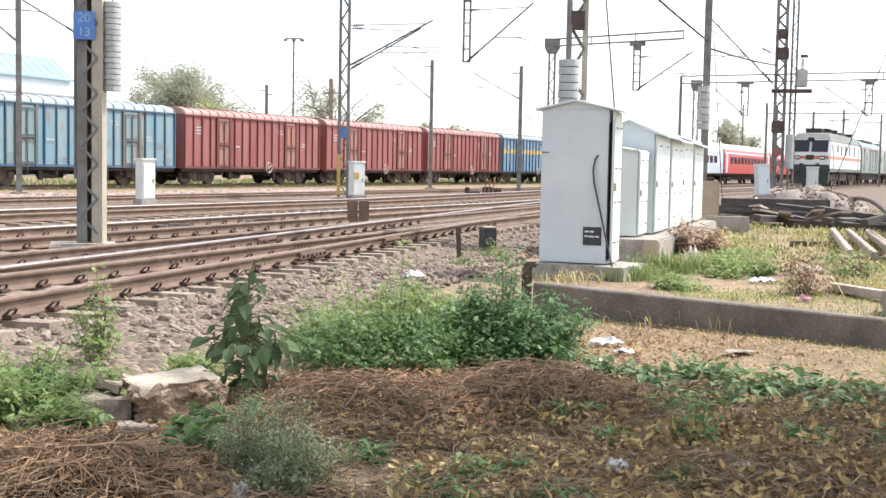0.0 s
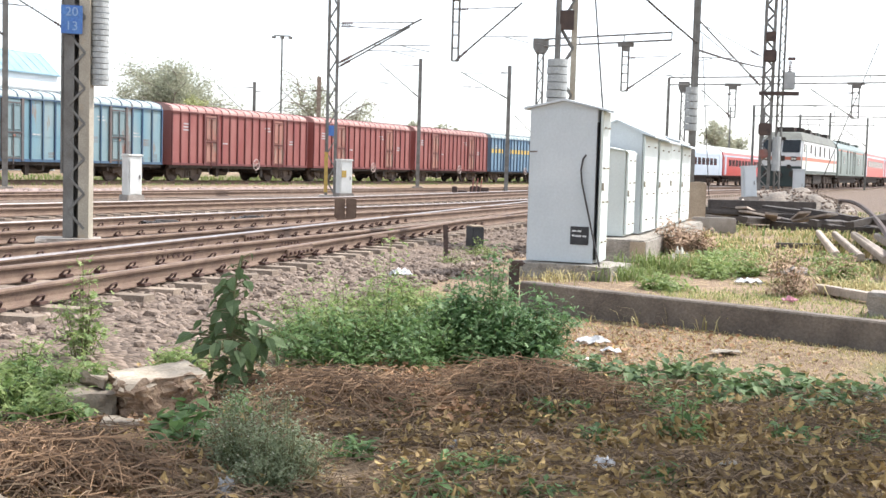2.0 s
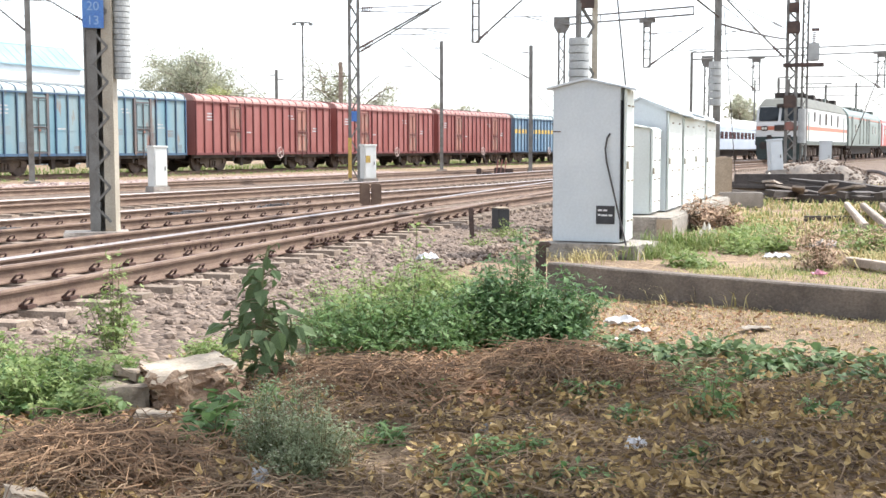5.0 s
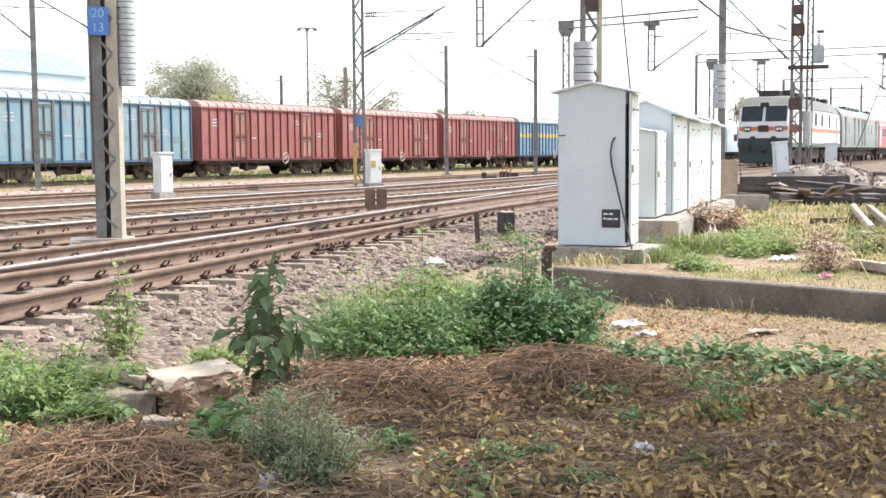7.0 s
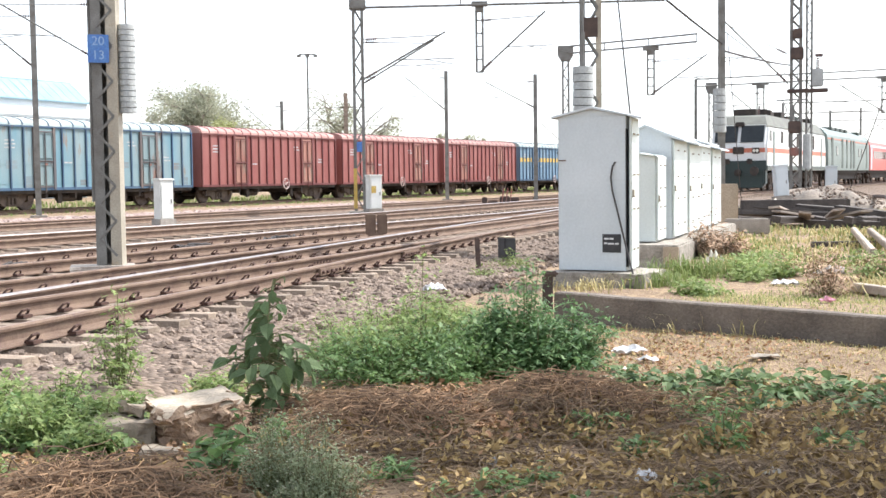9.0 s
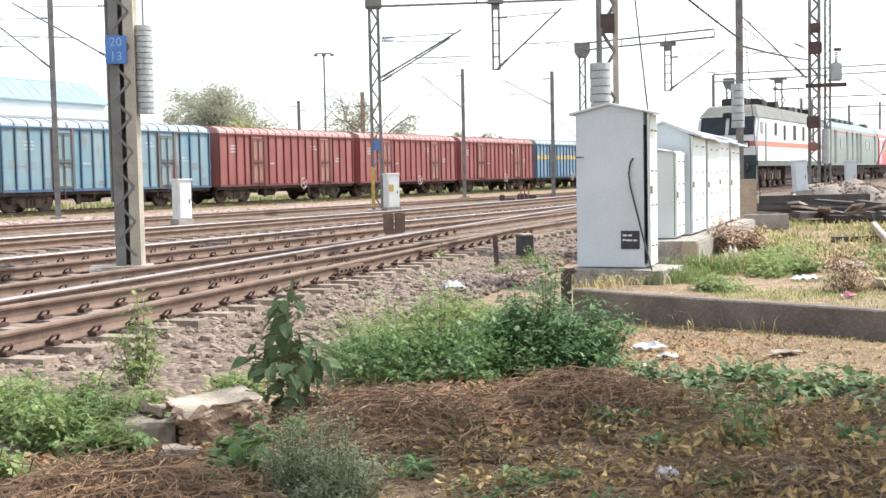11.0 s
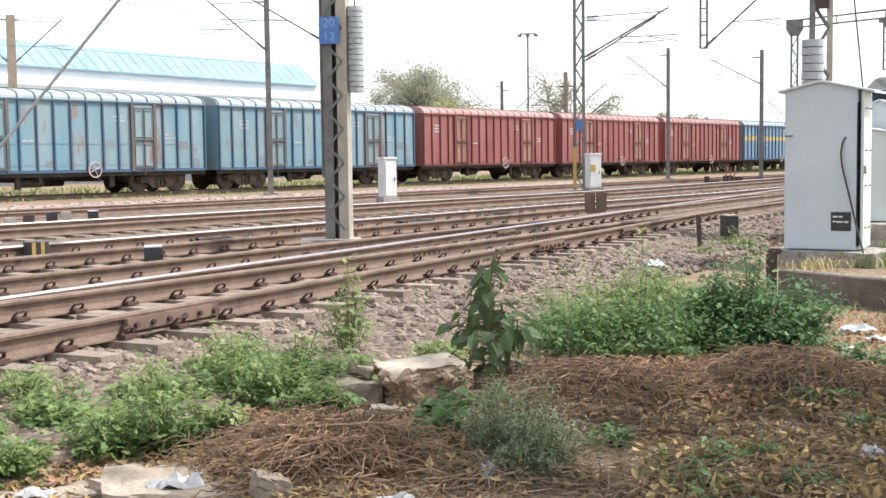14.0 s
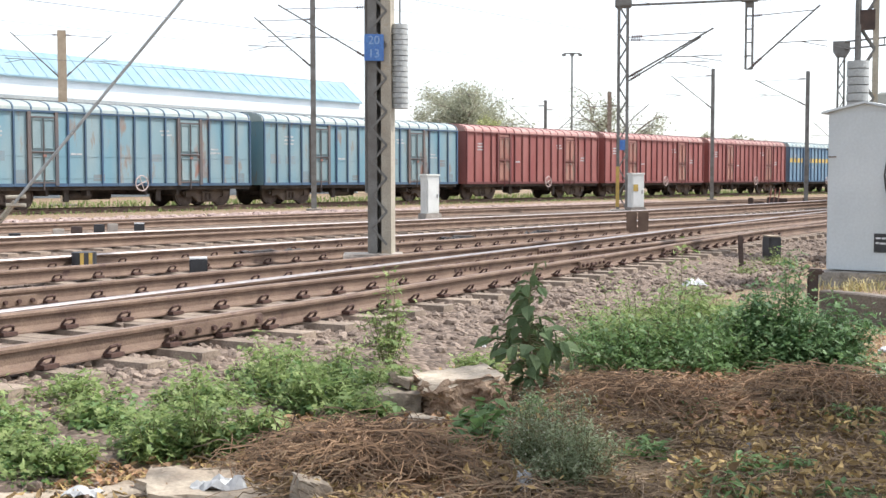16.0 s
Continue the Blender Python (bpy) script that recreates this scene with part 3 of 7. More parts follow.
P_COACHROOF = mat("dusty coach roof", (0.48, 0.47, 0.43), (0.40, 0.39, 0.36), 0.8, 0.6, 0, 0.05, 25)
P_LAMP = mat("lamp glass", (0.7, 0.68, 0.6), (0.6, 0.58, 0.5), 3, 0.1, 0, 0)


def build_loco():
    lo = thing("electric_locomotive", Matrix(), "white electric locomotive with an orange stripe and dark green skirt", "locomotive")
    bm = nb()
    prof = [(0, 1.05), (-0.06, 1.9), (0.0, 2.42), (0.42, 3.36), (19.9, 3.36), (20.46, 2.42), (20.5, 1.05)]
    A = [bm.verts.new((x, -1.55, z)) for x, z in prof]
    B = [bm.verts.new((x, 1.55, z)) for x, z in prof]
    for i in range(7):
        bm.faces.new((A[i], A[(i + 1) % 7], B[(i + 1) % 7], B[i]))
    bm.faces.new(A[::-1]), bm.faces.new(B)
    bmesh.ops.bevel(bm, geom=[e for e in bm.edges if abs(e.verts[0].co.y - e.verts[1].co.y) < 0.1], offset=0.14, segments=3, affect="EDGES")
    body = part("body", bm, P_WHITEPAINT, lo, "white-painted body shell")
    bm = nb()
    outl = [(0.35, 3.30), (1.1, 3.80), (1.6, 3.90), (18.9, 3.90), (19.4, 3.8), (20.1, 3.3)]
    A = [bm.verts.new((x, -1.50 + 0.55 * (z - 3.3), z)) for x, z in outl]
    B = [bm.verts.new((x, 1.50 - 0.55 * (z - 3.3), z)) for x, z in outl]
    for i in range(6):
        bm.faces.new((A[i], A[(i + 1) % 6], B[(i + 1) % 6], B[i]))
    bm.faces.new(A[::-1]), bm.faces.new(B)
    roof = part("roof", bm, P_CABROOF, lo)
    for y in (-0.72, 0.72):
        bm = nb()
        box(bm, (0, 0, 0), (0.05, 1.26, 0.92), Matrix.Translation((0.165, y, 2.90)) @ Matrix.Rotation(radians(24), 4, "Y"), bevel=0.02)
        w = part("windscreen", bm, P_GLASS, body)
        bm = nb()
        rod(bm, (0.10, y, 2.52), (0.20, y + 0.25, 3.05), 0.012, 0.012, 5)
        part("wiper", bm, M_WIRE, w)
    bm = nb()
    for sgn in (-1, 1):
        box(bm, (10.2, sgn * 1.552, 2.07), (20.2, 0.012, 0.24))
    box(bm, (-0.055, 0, 2.07), (0.03, 2.9, 0.22))
    part("stripe", bm, P_ORANGE, body)
    bm = nb()
    for sgn in (-1, 1):
        box(bm, (10.2, sgn * 1.552, 1.68), (20.2, 0.010, 0.50))
    part("cream_band", bm, P_CREAM, body)
    bm = nb()
    for sgn in (-1, 1):
        box(bm, (10.2, sgn * 1.54, 1.18), (20.3, 0.07, 0.22))
    part("sole_bar", bm, P_LOCOROOF, body)
    bm = nb()
    box(bm, (0.22, 0, 0.76), (0.66, 2.95, 0.94), bevel=0.08)
    box(bm, (-0.05, 0, 0.34), (0.35, 2.7, 0.34), bevel=0.05)
    box(bm, (-0.05, 0, 1.30), (0.10, 3.04, 0.50), bevel=0.02)
    sk = part("front_skirt", bm, P_DARKGREEN, lo, "dark green snow-plough skirt")
    bm = nb()
    box(bm, (-0.22, 0, 0.95), (0.5, 0.3, 0.32), bevel=0.05)
    part("coupler", bm, P_UNDER, sk)
    for y in (-0.95, 0.95):
        bm = nb()
        rod(bm, (-0.45, y, 1.02), (0.0, y, 1.02), 0.14, 0.10, 12)
        rod(bm, (-0.50, y, 1.02), (-0.45, y, 1.02), 0.24, 0.24, 16)
        part("buffer", bm, P_UNDER, sk)
        bm = nb()
        box(bm, (-0.09, y, 2.05), (0.08, 0.42, 0.30), bevel=0.03)
        h = part("lamp_housing", bm, P_UNDER, body)
        bm = nb()
        for o in (-0.09, 0.09):
            rod(bm, (-0.15, y + o, 2.05), (-0.12, y + o, 2.05), 0.08, 0.08, 12)
        part("lamp_lens", bm, P_LAMP, h)
    bm = nb()
    box(bm, (-0.095, 0, 2.07), (0.05, 0.62, 0.36), bevel=0.02)
    part("number_panel", bm, P_UNDER, body, "dark number panel")
    for y in (-0.62, 0.62):
        bm = nb()
        box(bm, (-0.12, y, 1.52), (0.10, 0.30, 0.26), bevel=0.03)
        part("marker_lamp", bm, P_UNDER, body)
    bm = nb()
    box(bm, (0.33, 0, 3.40), (0.25, 0.5, 0.22), bevel=0.04)
    part("headlight", bm, P_UNDER, roof)
    for x, w, z0, z1 in ((1.9, 0.42, 1.25, 3.05), (4.3, 0.55, 2.5, 3.1), (6.6, 0.5, 2.3, 3.05), (9.4, 0.75, 2.35, 3.1), (12.0, 0.55, 2.35, 3.1), (15.2, 0.55, 2.3, 3.1), (18.5, 0.5, 1.25, 3.05)):
        for sgn in (-1, 1):
            bm = nb()
            box(bm, (x, sgn * 1.563, (z0 + z1) / 2), (w, 0.03, z1 - z0), bevel=0.01)
            part("door" if z0 < 2 else "grille", bm, P_GREYCOACH if z0 < 2 else P_UNDER, body)
    bm = nb()
    box(bm, (0.95, -1.56, 2.80), (0.55, 0.03, 0.55), bevel=0.02)
    part("cab_side_window", bm, P_GLASS, body)
    rnd = random.Random(3)
    x = 1.6
    while x < 18.8:
        bm = nb()
        l = rnd.uniform(0.6, 1.5)
        box(bm, (x + l / 2, rnd.uniform(-0.35, 0.35), 3.86 + 0.18), (l * 0.8, rnd.uniform(0.9, 1.9), rnd.uniform(0.24, 0.46)), bevel=0.04)
        part("roof_unit", bm, P_UNDER if rnd.random() < 0.8 else P_LOCOROOF, roof)
        x += l + 0.2
    for x in (2.2, 3.0, 5.0, 7.5, 9.0, 11.0):
        bm = nb()
        for k in range(4):
            rod(bm, (x, -0.6, 3.86 + 0.09 * k), (x, -0.6, 3.86 + 0.09 * k + 0.05), 0.11, 0.07, 10)
        part("insulator", bm, M_INSUL, roof)
    for x, hi in ((3.4, 0.0), (16.2, 1.15)):
        bm = nb()
        for y in (-0.55, 0.55):
            rod(bm, (x - 0.9, y, 4.05), (x + 0.5, y * 0.8, 4.15 + hi * 0.55), 0.03, 0.03, 6)
            rod(bm, (x + 0.5, y * 0.8, 4.15 + hi * 0.55), (x - 0.4, y, 4.2 + hi), 0.025, 0.025, 6)
        for dx in (-0.55, -0.25):
            rod(bm, (x + dx, -0.95, 4.22 + hi), (x + dx, 0.95, 4.22 + hi), 0.03, 0.03, 6)
        part("pantograph", bm, P_UNDER, roof)
    for cx in (4.3, 16.2):
        bm = nb()
        for sgn in (-1, 1):
            box(bm, (cx, sgn * 1.18, 0.72), (5.2, 0.2, 0.26), bevel=0.05)
            for dx in (-1.85, 0, 1.85):
                box(bm, (cx + dx, sgn * 1.25, 0.56), (0.42, 0.26, 0.42), bevel=0.06)
                for o in (-0.34, 0.34):
                    rod(bm, (cx + dx + o, sgn * 1.25, 0.42), (cx + dx + o, sgn * 1.25, 0.85), 0.11, 0.11, 10)
            for dx in (-0.95, 0.95):
                rod(bm, (cx + dx, sgn * 1.3, 0.4), (cx + dx, sgn * 1.3, 1.05), 0.06, 0.06, 8)
        box(bm, (cx, 0, 0.75), (4.6, 2.2, 0.3))
        b = part("bogie", bm, P_BOGIE, lo, "dusty brown three-axle bogie")
        for dx in (-1.85, 0, 1.85):
            for sgn in (-1, 1):
                piece("wheel", WHEEL, b, pose(cx + dx, sgn * 0.80, 0.5, 0, 0, 0 if sgn < 0 else 180))
    bm = nb()
    box(bm, (10.25, 0, 0.72), (4.6, 2.6, 0.75), bevel=0.06)
    part("transformer_tank", bm, P_UNDER, lo)
    return lo


def build_coach(p_body, label, power=False):
    co = thing("passenger_coach", Matrix(), label, "coach", "passenger coaches")
    L = 23.5
    half = [(-1.60, 1.05), (-1.62, 1.8), (-1.60, 2.9), (-1.50, 3.35), (-1.15, 3.72), (-0.6, 3.92), (0, 3.98)]
    side = half[:4]
    bm = nb()
    prism(bm, side + [(-y, z) for y, z in side[::-1]], 0.2, L - 0.2)
    body = part("body", bm, p_body, co)
    bm = nb()
    top = half[3:]
    prism(bm, [(y, z + 0.004) for y, z in top] + [(-y, z + 0.004) for y, z in top[-2::-1]], 0.2, L - 0.2)
    roof = part("roof", bm, P_COACHROOF if not power else P_GREYCOACH, co)
    if power:
        for x in (6.0, 8.3, 10.6, 13.0, 20.5):
            bm = nb()
            box(bm, (x, 0, 3.90), (1.5, 2.2, 0.22), bevel=0.05)
            part("roof_vent", bm, P_LOCOROOF, roof)
        for x, w in ((2.2, 0.8), (7.2, 0.7), (9.6, 0.5), (12.0, 0.9), (13.6, 0.9), (21.5, 0.8)):
            for sgn in (-1, 1):
                bm = nb()
                box(bm, (x, sgn * 1.615, 2.2), (w, 0.04, 2.0), bevel=0.01)
                part("louvre_door", bm, P_LOCOROOF, body)
        for x in (4.5, 16.5, 18.5):
            bm = nb()
            box(bm, (x, -1.615, 2.35), (0.7, 0.04, 0.6), bevel=0.01)
            part("window", bm, P_GLASS, body)
        bm = nb()
        for sgn in (-1, 1):
            box(bm, (L / 2, sgn * 1.575, 3.12), (L - 0.5, 0.03, 0.08))
        part("stripe", bm, P_ORANGE, body)
    else:
        for i in range(11):
            for sgn in (-1, 1):
                bm = nb()
                box(bm, (3.4 + 1.67 * i, sgn * 1.612, 2.32), (1.25, 0.04, 0.66), bevel=0.02)
                part("window", bm, P_GLASS, body)
        for x in (1.2, L - 1.2):
            for sgn in (-1, 1):
                bm = nb()
                box(bm, (x, sgn * 1.615, 2.1), (0.8, 0.04, 1.95), bevel=0.02)
                part("door", bm, P_PALECOACH, body)
        bm = nb()
        for sgn in (-1, 1):
            box(bm, (L / 2, sgn * 1.60, 3.0), (L - 0.5, 0.03, 0.16))
        part("pale_band", bm, P_PALECOACH, body)
    bm = nb()
    box(bm, (L / 2, 0, 0.72), (L - 9.5, 2.3, 0.62), bevel=0.05)
    box(bm, (L / 2, 0, 0.95), (L - 0.6, 2.8, 0.2))
    part("underframe", bm, P_UNDER, co)
    for cx in (3.4, L - 3.4):
        bm = nb()
        for sgn in (-1, 1):
            box(bm, (cx, sgn * 1.1, 0.62), (3.3, 0.18, 0.2), bevel=0.04)
            for dx in (-1.28, 1.28):
                box(bm, (cx + dx, sgn * 1.15, 0.5), (0.34, 0.2, 0.34), bevel=0.04)
            rod(bm, (cx, sgn * 1.15, 0.45), (cx, sgn * 1.15, 0.95), 0.16, 0.16, 10)
        b = part("bogie", bm, P_BOGIE, co)
        for dx in (-1.28, 1.28):
            for sgn in (-1, 1):
                piece("wheel", WHEEL, b, pose(cx + dx, sgn * 0.80, 0.47, 0, 0, 0 if sgn < 0 else 180))
    return co


RAIL_TOP = SUPPORT + 0.172 + 0.16
loco = build_loco()
power_car = build_coach(P_GREYCOACH, "grey-green power car with louvred doors", True)
red_coach = build_coach(P_REDCOACH, "red passenger coach with a row of dark windows")
pale_coach = build_coach(P_PALECOACH, "pale blue-white passenger coach with dark windows")


def far_pose(s, n, z):
    return Matrix.Translation(yard(s, n, FAR, z)) @ Matrix.Rotation(radians(90 - FAR), 4, "Z")


# seconds and metres along the track of the locomotive's front
LOCO_S = ((0, 99.3), (1, 95.8), (2, 91.8), (3, 87.8), (4, 84.4), (5, 81.1), (7, 74.3), (8, 71.0), (9, 67.6), (10.5, 62.3), (12, 57.8), (14, 52.0), (16, 46.2))
# the other train draws away
AWAY_S = ((0, 114.3), (1.5, 118.4), (3, 122.3), (4.5, 125.9), (8, 134.5), (12, 144.5), (16, 154.5))
ARRIVING = [(loco, 0.0), (power_car, 20.9)] + [(red_coach if i == 0 else copy_thing(red_coach, Matrix()), 44.6 + 23.7 * i) for i in range(5)]
LEAVING = [(pale_coach, -23.7)] + [(copy_thing(red_coach, Matrix()), 23.7 * i) for i in range(4)]
for ob, off in ARRIVING:
    ob.matrix_basis = far_pose(LOCO_S[0][1] + off, 15.0, RAIL_TOP) @ Matrix.Diagonal((1, 1, 1.10, 1))
for ob, off in LEAVING:
    ob.matrix_basis = far_pose(AWAY_S[0][1] + off, 26.7, 0.342)


# ---- masts, portals and wires ----
def facing(az, d, z=0.0):
    """A base seen square on from the eye: local x to the right, local y away."""
    return Matrix.Translation(polar(az, d, z)) @ Matrix.Rotation(-radians(az), 4, "Z")


def insulator(bm, a, b, r=0.06, n=5):
    a, b = Vector(a), Vector(b)
    for i in range(n):
        rod(bm, a + (b - a) * (i / n), a + (b - a) * ((i + 0.6) / n), r, r * 0.5, 8)


def lattice_mast(az, d, width, height, label, p_leg, p_lace, base=0.1, depth=0.3, step=0.42, foot=True, name="lattice_mast", flange=0.24):
    ob = thing(name, facing(az, d, base), label, "railway mast", "overhead line masts")
    for sgn, nm in ((-1, "leg"), (1, "leg")):
        bm = nb()
        x = sgn * width / 2
        box(bm, (x, 0, height / 2), (width * 0.09, depth, height))
        for y in (-depth / 2, depth / 2):
            box(bm, (x - sgn * width * flange / 2, y, height / 2), (width * flange, 0.012, height))
        part(nm, bm, p_leg, ob)
    z, k, dl = 0.15, 0, Vector((width * 0.72, 0, step))
    bm = nb()
    box(bm, (0, 0, 0), (dl.length, 0.012, width * 0.11))
    me = data("lace_bar", bm, p_lace)
    while z + step < height:
        for y in (-depth / 2 - 0.012, depth / 2 + 0.012):
            piece("lace_bar", me, ob, Matrix.Translation((0, y, z + step / 2)) @ Matrix.Rotation((-1 if k % 2 else 1) * math.atan2(dl.z, dl.x), 4, "Y"))
        z += step
        k += 1
    if foot:
        bm = nb()
        box(bm, (0, 0, -0.05), (width * 2.2, depth * 3, 0.3), bevel=0.04)
        part("foundation", bm, M_CONC, ob)
    return ob


def post_mast(az, d, width, height, label, p, base=0.1, name="catenary_mast"):
    ob = thing(name, facing(az, d, base), label, "railway mast", "overhead line masts")
    bm = nb()
    box(bm, (0, 0, height / 2), (width * 0.35, width * 0.8, height))
    for y in (-width * 0.45, width * 0.45):
        box(bm, (0, y, height / 2), (width, width * 0.12, height))
    part("post", bm, p, ob)
    bm = nb()
    box(bm, (0, 0, -0.02), (width * 3, width * 3, 0.3), bevel=0.03)
    part("foundation", bm, M_CONC, ob)
    return ob


def cantilever(ob, x0, z_low, z_high, reach, rise=0.0, drop=0.0, r=0.03):
    """Bracket and stay tubes from the post to a common end, with insulators and a registration arm."""
    s = 1 if reach > 0 else -1
    end = Vector((x0 + reach, 0, z_high + rise))
    a, b = Vector((x0, 0, z_low)), Vector((x0, 0, z_high))
    bm = nb()
    rod(bm, a, end + (end - a) * 0.08, r, r, 6)
    rod(bm, b, end, r * 0.6, r * 0.6, 5)
    br = part("bracket", bm, M_STEEL, ob)
    for q in (a, b):
        bm = nb()
        insulator(bm, q + (end - q) * 0.06, q + (end - q) * 0.20, r * 2.3)
        part("insulator", bm, M_INSUL, br)
    bm = nb()
    m = a + (end - a) * 0.45
    rod(bm, m, m + Vector((s * abs(reach) * 0.75, 0, 0.05)), r * 0.6, r * 0.6, 5)
    rod(bm, m + Vector((s * abs(reach) * 0.35, 0, 0.02)), m + Vector((s * abs(reach) * 0.75, 0, -0.18)), r * 0.5, r * 0.5, 5)
    part("registration_arm", bm, M_STEEL, br)


def weights(ob, x, y, z0, z1, r, n):
    """A hanging stack of round balance weights on a rod."""
    bm = nb()
    rod(bm, (0, 0, z0), (0, 0, z1 + 1.5), 0.015, 0.015, 6)
    box(bm, (0, 0, z1 + 0.5), (0.07, 0.07, 0.2))
    w = part("weight_rod", bm, M_STEEL, ob, "steel rod carrying grey cast balance weights", m=pose(x, y, 0))
    bm = nb()
    h = (z1 - z0) / n
    rod(bm, (0, 0, 0), (0, 0, h * 0.9), r, r * 0.985, 22)
    me = data("weight", bm, M_WEIGHT)
    for i in range(n):
        piece("weight", me, w, pose(0.006 * math.sin(i * 2.1), 0, z0 + h * i, 0, 0, 40 * i))


def local_ae(ob, az, el, d):
    return ob.matrix_basis.inverted() @ up(az, el, d)


def rough_block(size, seed, amount=0.06, cuts=5):
    bm = nb()
    bmesh.ops.create_cube(bm, size=1.0, matrix=Matrix.Diagonal((*size, 1)))
    bmesh.ops.subdivide_edges(bm, edges=bm.edges[:], cuts=cuts, use_grid_fill=True)
    for v in bm.verts:
        f = 0.15 if v.co.z > size[2] * 0.49 else 1.0
        n = Vector((noise.noise(v.co * 5 + Vector((seed, 0, 0))), noise.noise(v.co * 5 + Vector((0, seed, 3))), noise.noise(v.co * 5 + Vector((7, 0, seed)))))
        n += 0.9 * Vector((noise.noise(v.co * 14 + Vector((seed, 1, 0))), noise.noise(v.co * 14 + Vector((0, seed, 5))), noise.noise(v.co * 14 + Vector((9, 0, seed)))))
        v.co += n * amount * f
    return bm


def lettering(text, size, p, parent, m, name="lettering"):
    cu = bpy.data.curves.new(name, "FONT")
    cu.body, cu.size, cu.extrude, cu.align_x, cu.align_y = text, size, 0.002, "CENTER", "CENTER"
    tmp = new("tmp_text", cu)
    me = bpy.data.meshes.new_from_object(tmp.evaluated_get(bpy.context.evaluated_depsgraph_get()))
    bpy.data.objects.remove(tmp)
    me.materials.append(p)
    ob = new(name, me)
    ob.parent, ob.matrix_basis = parent, m
    return ob


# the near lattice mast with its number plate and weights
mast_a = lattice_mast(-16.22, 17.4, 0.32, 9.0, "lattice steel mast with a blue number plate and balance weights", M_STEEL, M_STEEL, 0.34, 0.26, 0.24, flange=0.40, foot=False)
# second leg in paler steel: the sun on it is put into the colour
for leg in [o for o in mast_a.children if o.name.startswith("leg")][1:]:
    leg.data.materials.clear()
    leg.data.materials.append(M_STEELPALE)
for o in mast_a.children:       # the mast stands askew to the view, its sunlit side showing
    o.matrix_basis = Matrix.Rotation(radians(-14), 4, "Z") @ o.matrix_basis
bm = rough_block((0.86, 0.55, 0.26), 5.5, 0.02, 7)
part("foundation", bm, M_CONC, mast_a, m=pose(-0.12, -0.02, -0.11))
weights(mast_a, 0.275, -0.04, 2.46 - 0.34, 3.68 - 0.34, 0.122, 16)
bm = nb()
rod(bm, (-0.215, 0.12, 0.9), (-0.215, 0.12, 9.0), 0.025, 0.025, 8)
part("conduit", bm, M_STEEL, mast_a)
bm = nb()
pz = local_ae(mast_a, -16.65, 6.05, 17.2).z
box(bm, (-0.10, -0.20, pz), (0.28, 0.02, 0.38), bevel=0.005)
plate = part("number_plate", bm, M_BLUEPLATE, mast_a, "blue enamel number plate with pale figures")
lettering("20", 0.17, M_FIGURES, plate, Matrix.Translation((-0.10, -0.215, pz + 0.10)) @ Matrix.Rotation(radians(90), 4, "X"))
lettering("13", 0.17, M_FIGURES, plate, Matrix.Translation((-0.10, -0.215, pz - 0.09)) @ Matrix.Rotation(radians(90), 4, "X"))

# far masts: bearing, distance, height, section, arms (low, high, reach)
for az, d, h, w, p, arms in (
        (-19.35, 50.0, 8.9, 0.22, M_STEEL, ((5.9, 7.9, -2.2),)),
        (-16.5, 47.0, 8.9, 0.22, M_STEEL, ((5.9, 8.0, -3.4),)),
        (-0.59, 74.0, 7.9, 0.22, M_STEEL, ((5.5, 7.5, -2.3),)),
        (3.62, 69.0, 7.2, 0.22, M_STEEL, ((5.3, 6.8, -2.6),)),
        (-30.7, 62.0, 8.6, 0.42, M_TAN, ((6.2, 8.4, 2.2), (6.2, 8.4, -2.2))),
        (-8.34, 92.0, 7.3, 0.24, M_STEEL, ((4.2, 6.6, 2.6), (4.4, 6.9, -2.6))),
        (-5.34, 88.0, 7.6, 0.30, M_SLEEPER, ((4.2, 6.6, 2.6), (4.2, 6.6, -2.6))),
        (5.0, 110.0, 7.0, 0.2, M_STEEL, ((4.2, 6.2, 2.0), (4.2, 6.2, -2.0))),
        (9.0, 95.0, 4.6, 0.12, M_STEEL, ()),
        (13.9, 140.0, 9.0, 0.18, M_STEEL, ()),
        (18.3, 120.0, 7.5, 0.2, M_STEEL, ((4.6, 6.6, 2.4),)),
        (19.9, 130.0, 7.5, 0.2, M_STEEL, ((4.6, 6.6, -2.4),))):
    o = post_mast(az, d, w, h, "slender steel catenary mast with cantilever arms" if arms else "plain slender steel post", p)
    for lo_z, hi_z, reach in arms:
        cantilever(o, 0, lo_z, hi_z, reach, -0.1, r=0.03)

mast_b = lattice_mast(-4.72, 45.5, 0.40, 8.2, "lattice portal column with a yellow base and cantilever arms", M_STEEL, M_STEEL, 0.2, 0.4, 0.5)
cantilever(mast_b, 0.15, 5.0, 6.5, 2.9, 0.15, r=0.035)
cantilever(mast_b, 0.15, 4.85, 6.4, 2.5, -0.05, r=0.03)
bm = nb()
box(bm, (-0.17, -0.24, 0.95), (0.13, 0.02, 1.5))
part("yellow_band", bm, M_YELLOW, mast_b)
bm = nb()
box(bm, (0.0, -0.24, 2.5), (0.20, 0.03, 0.38))
part("number_plate", bm, M_BLUEPLATE, mast_b)
bm = nb()
box(bm, (0.0, 0, 7.95), (0.62, 0.6, 0.7), bevel=0.04)
part("portal_head", bm, M_STEEL, mast_b)


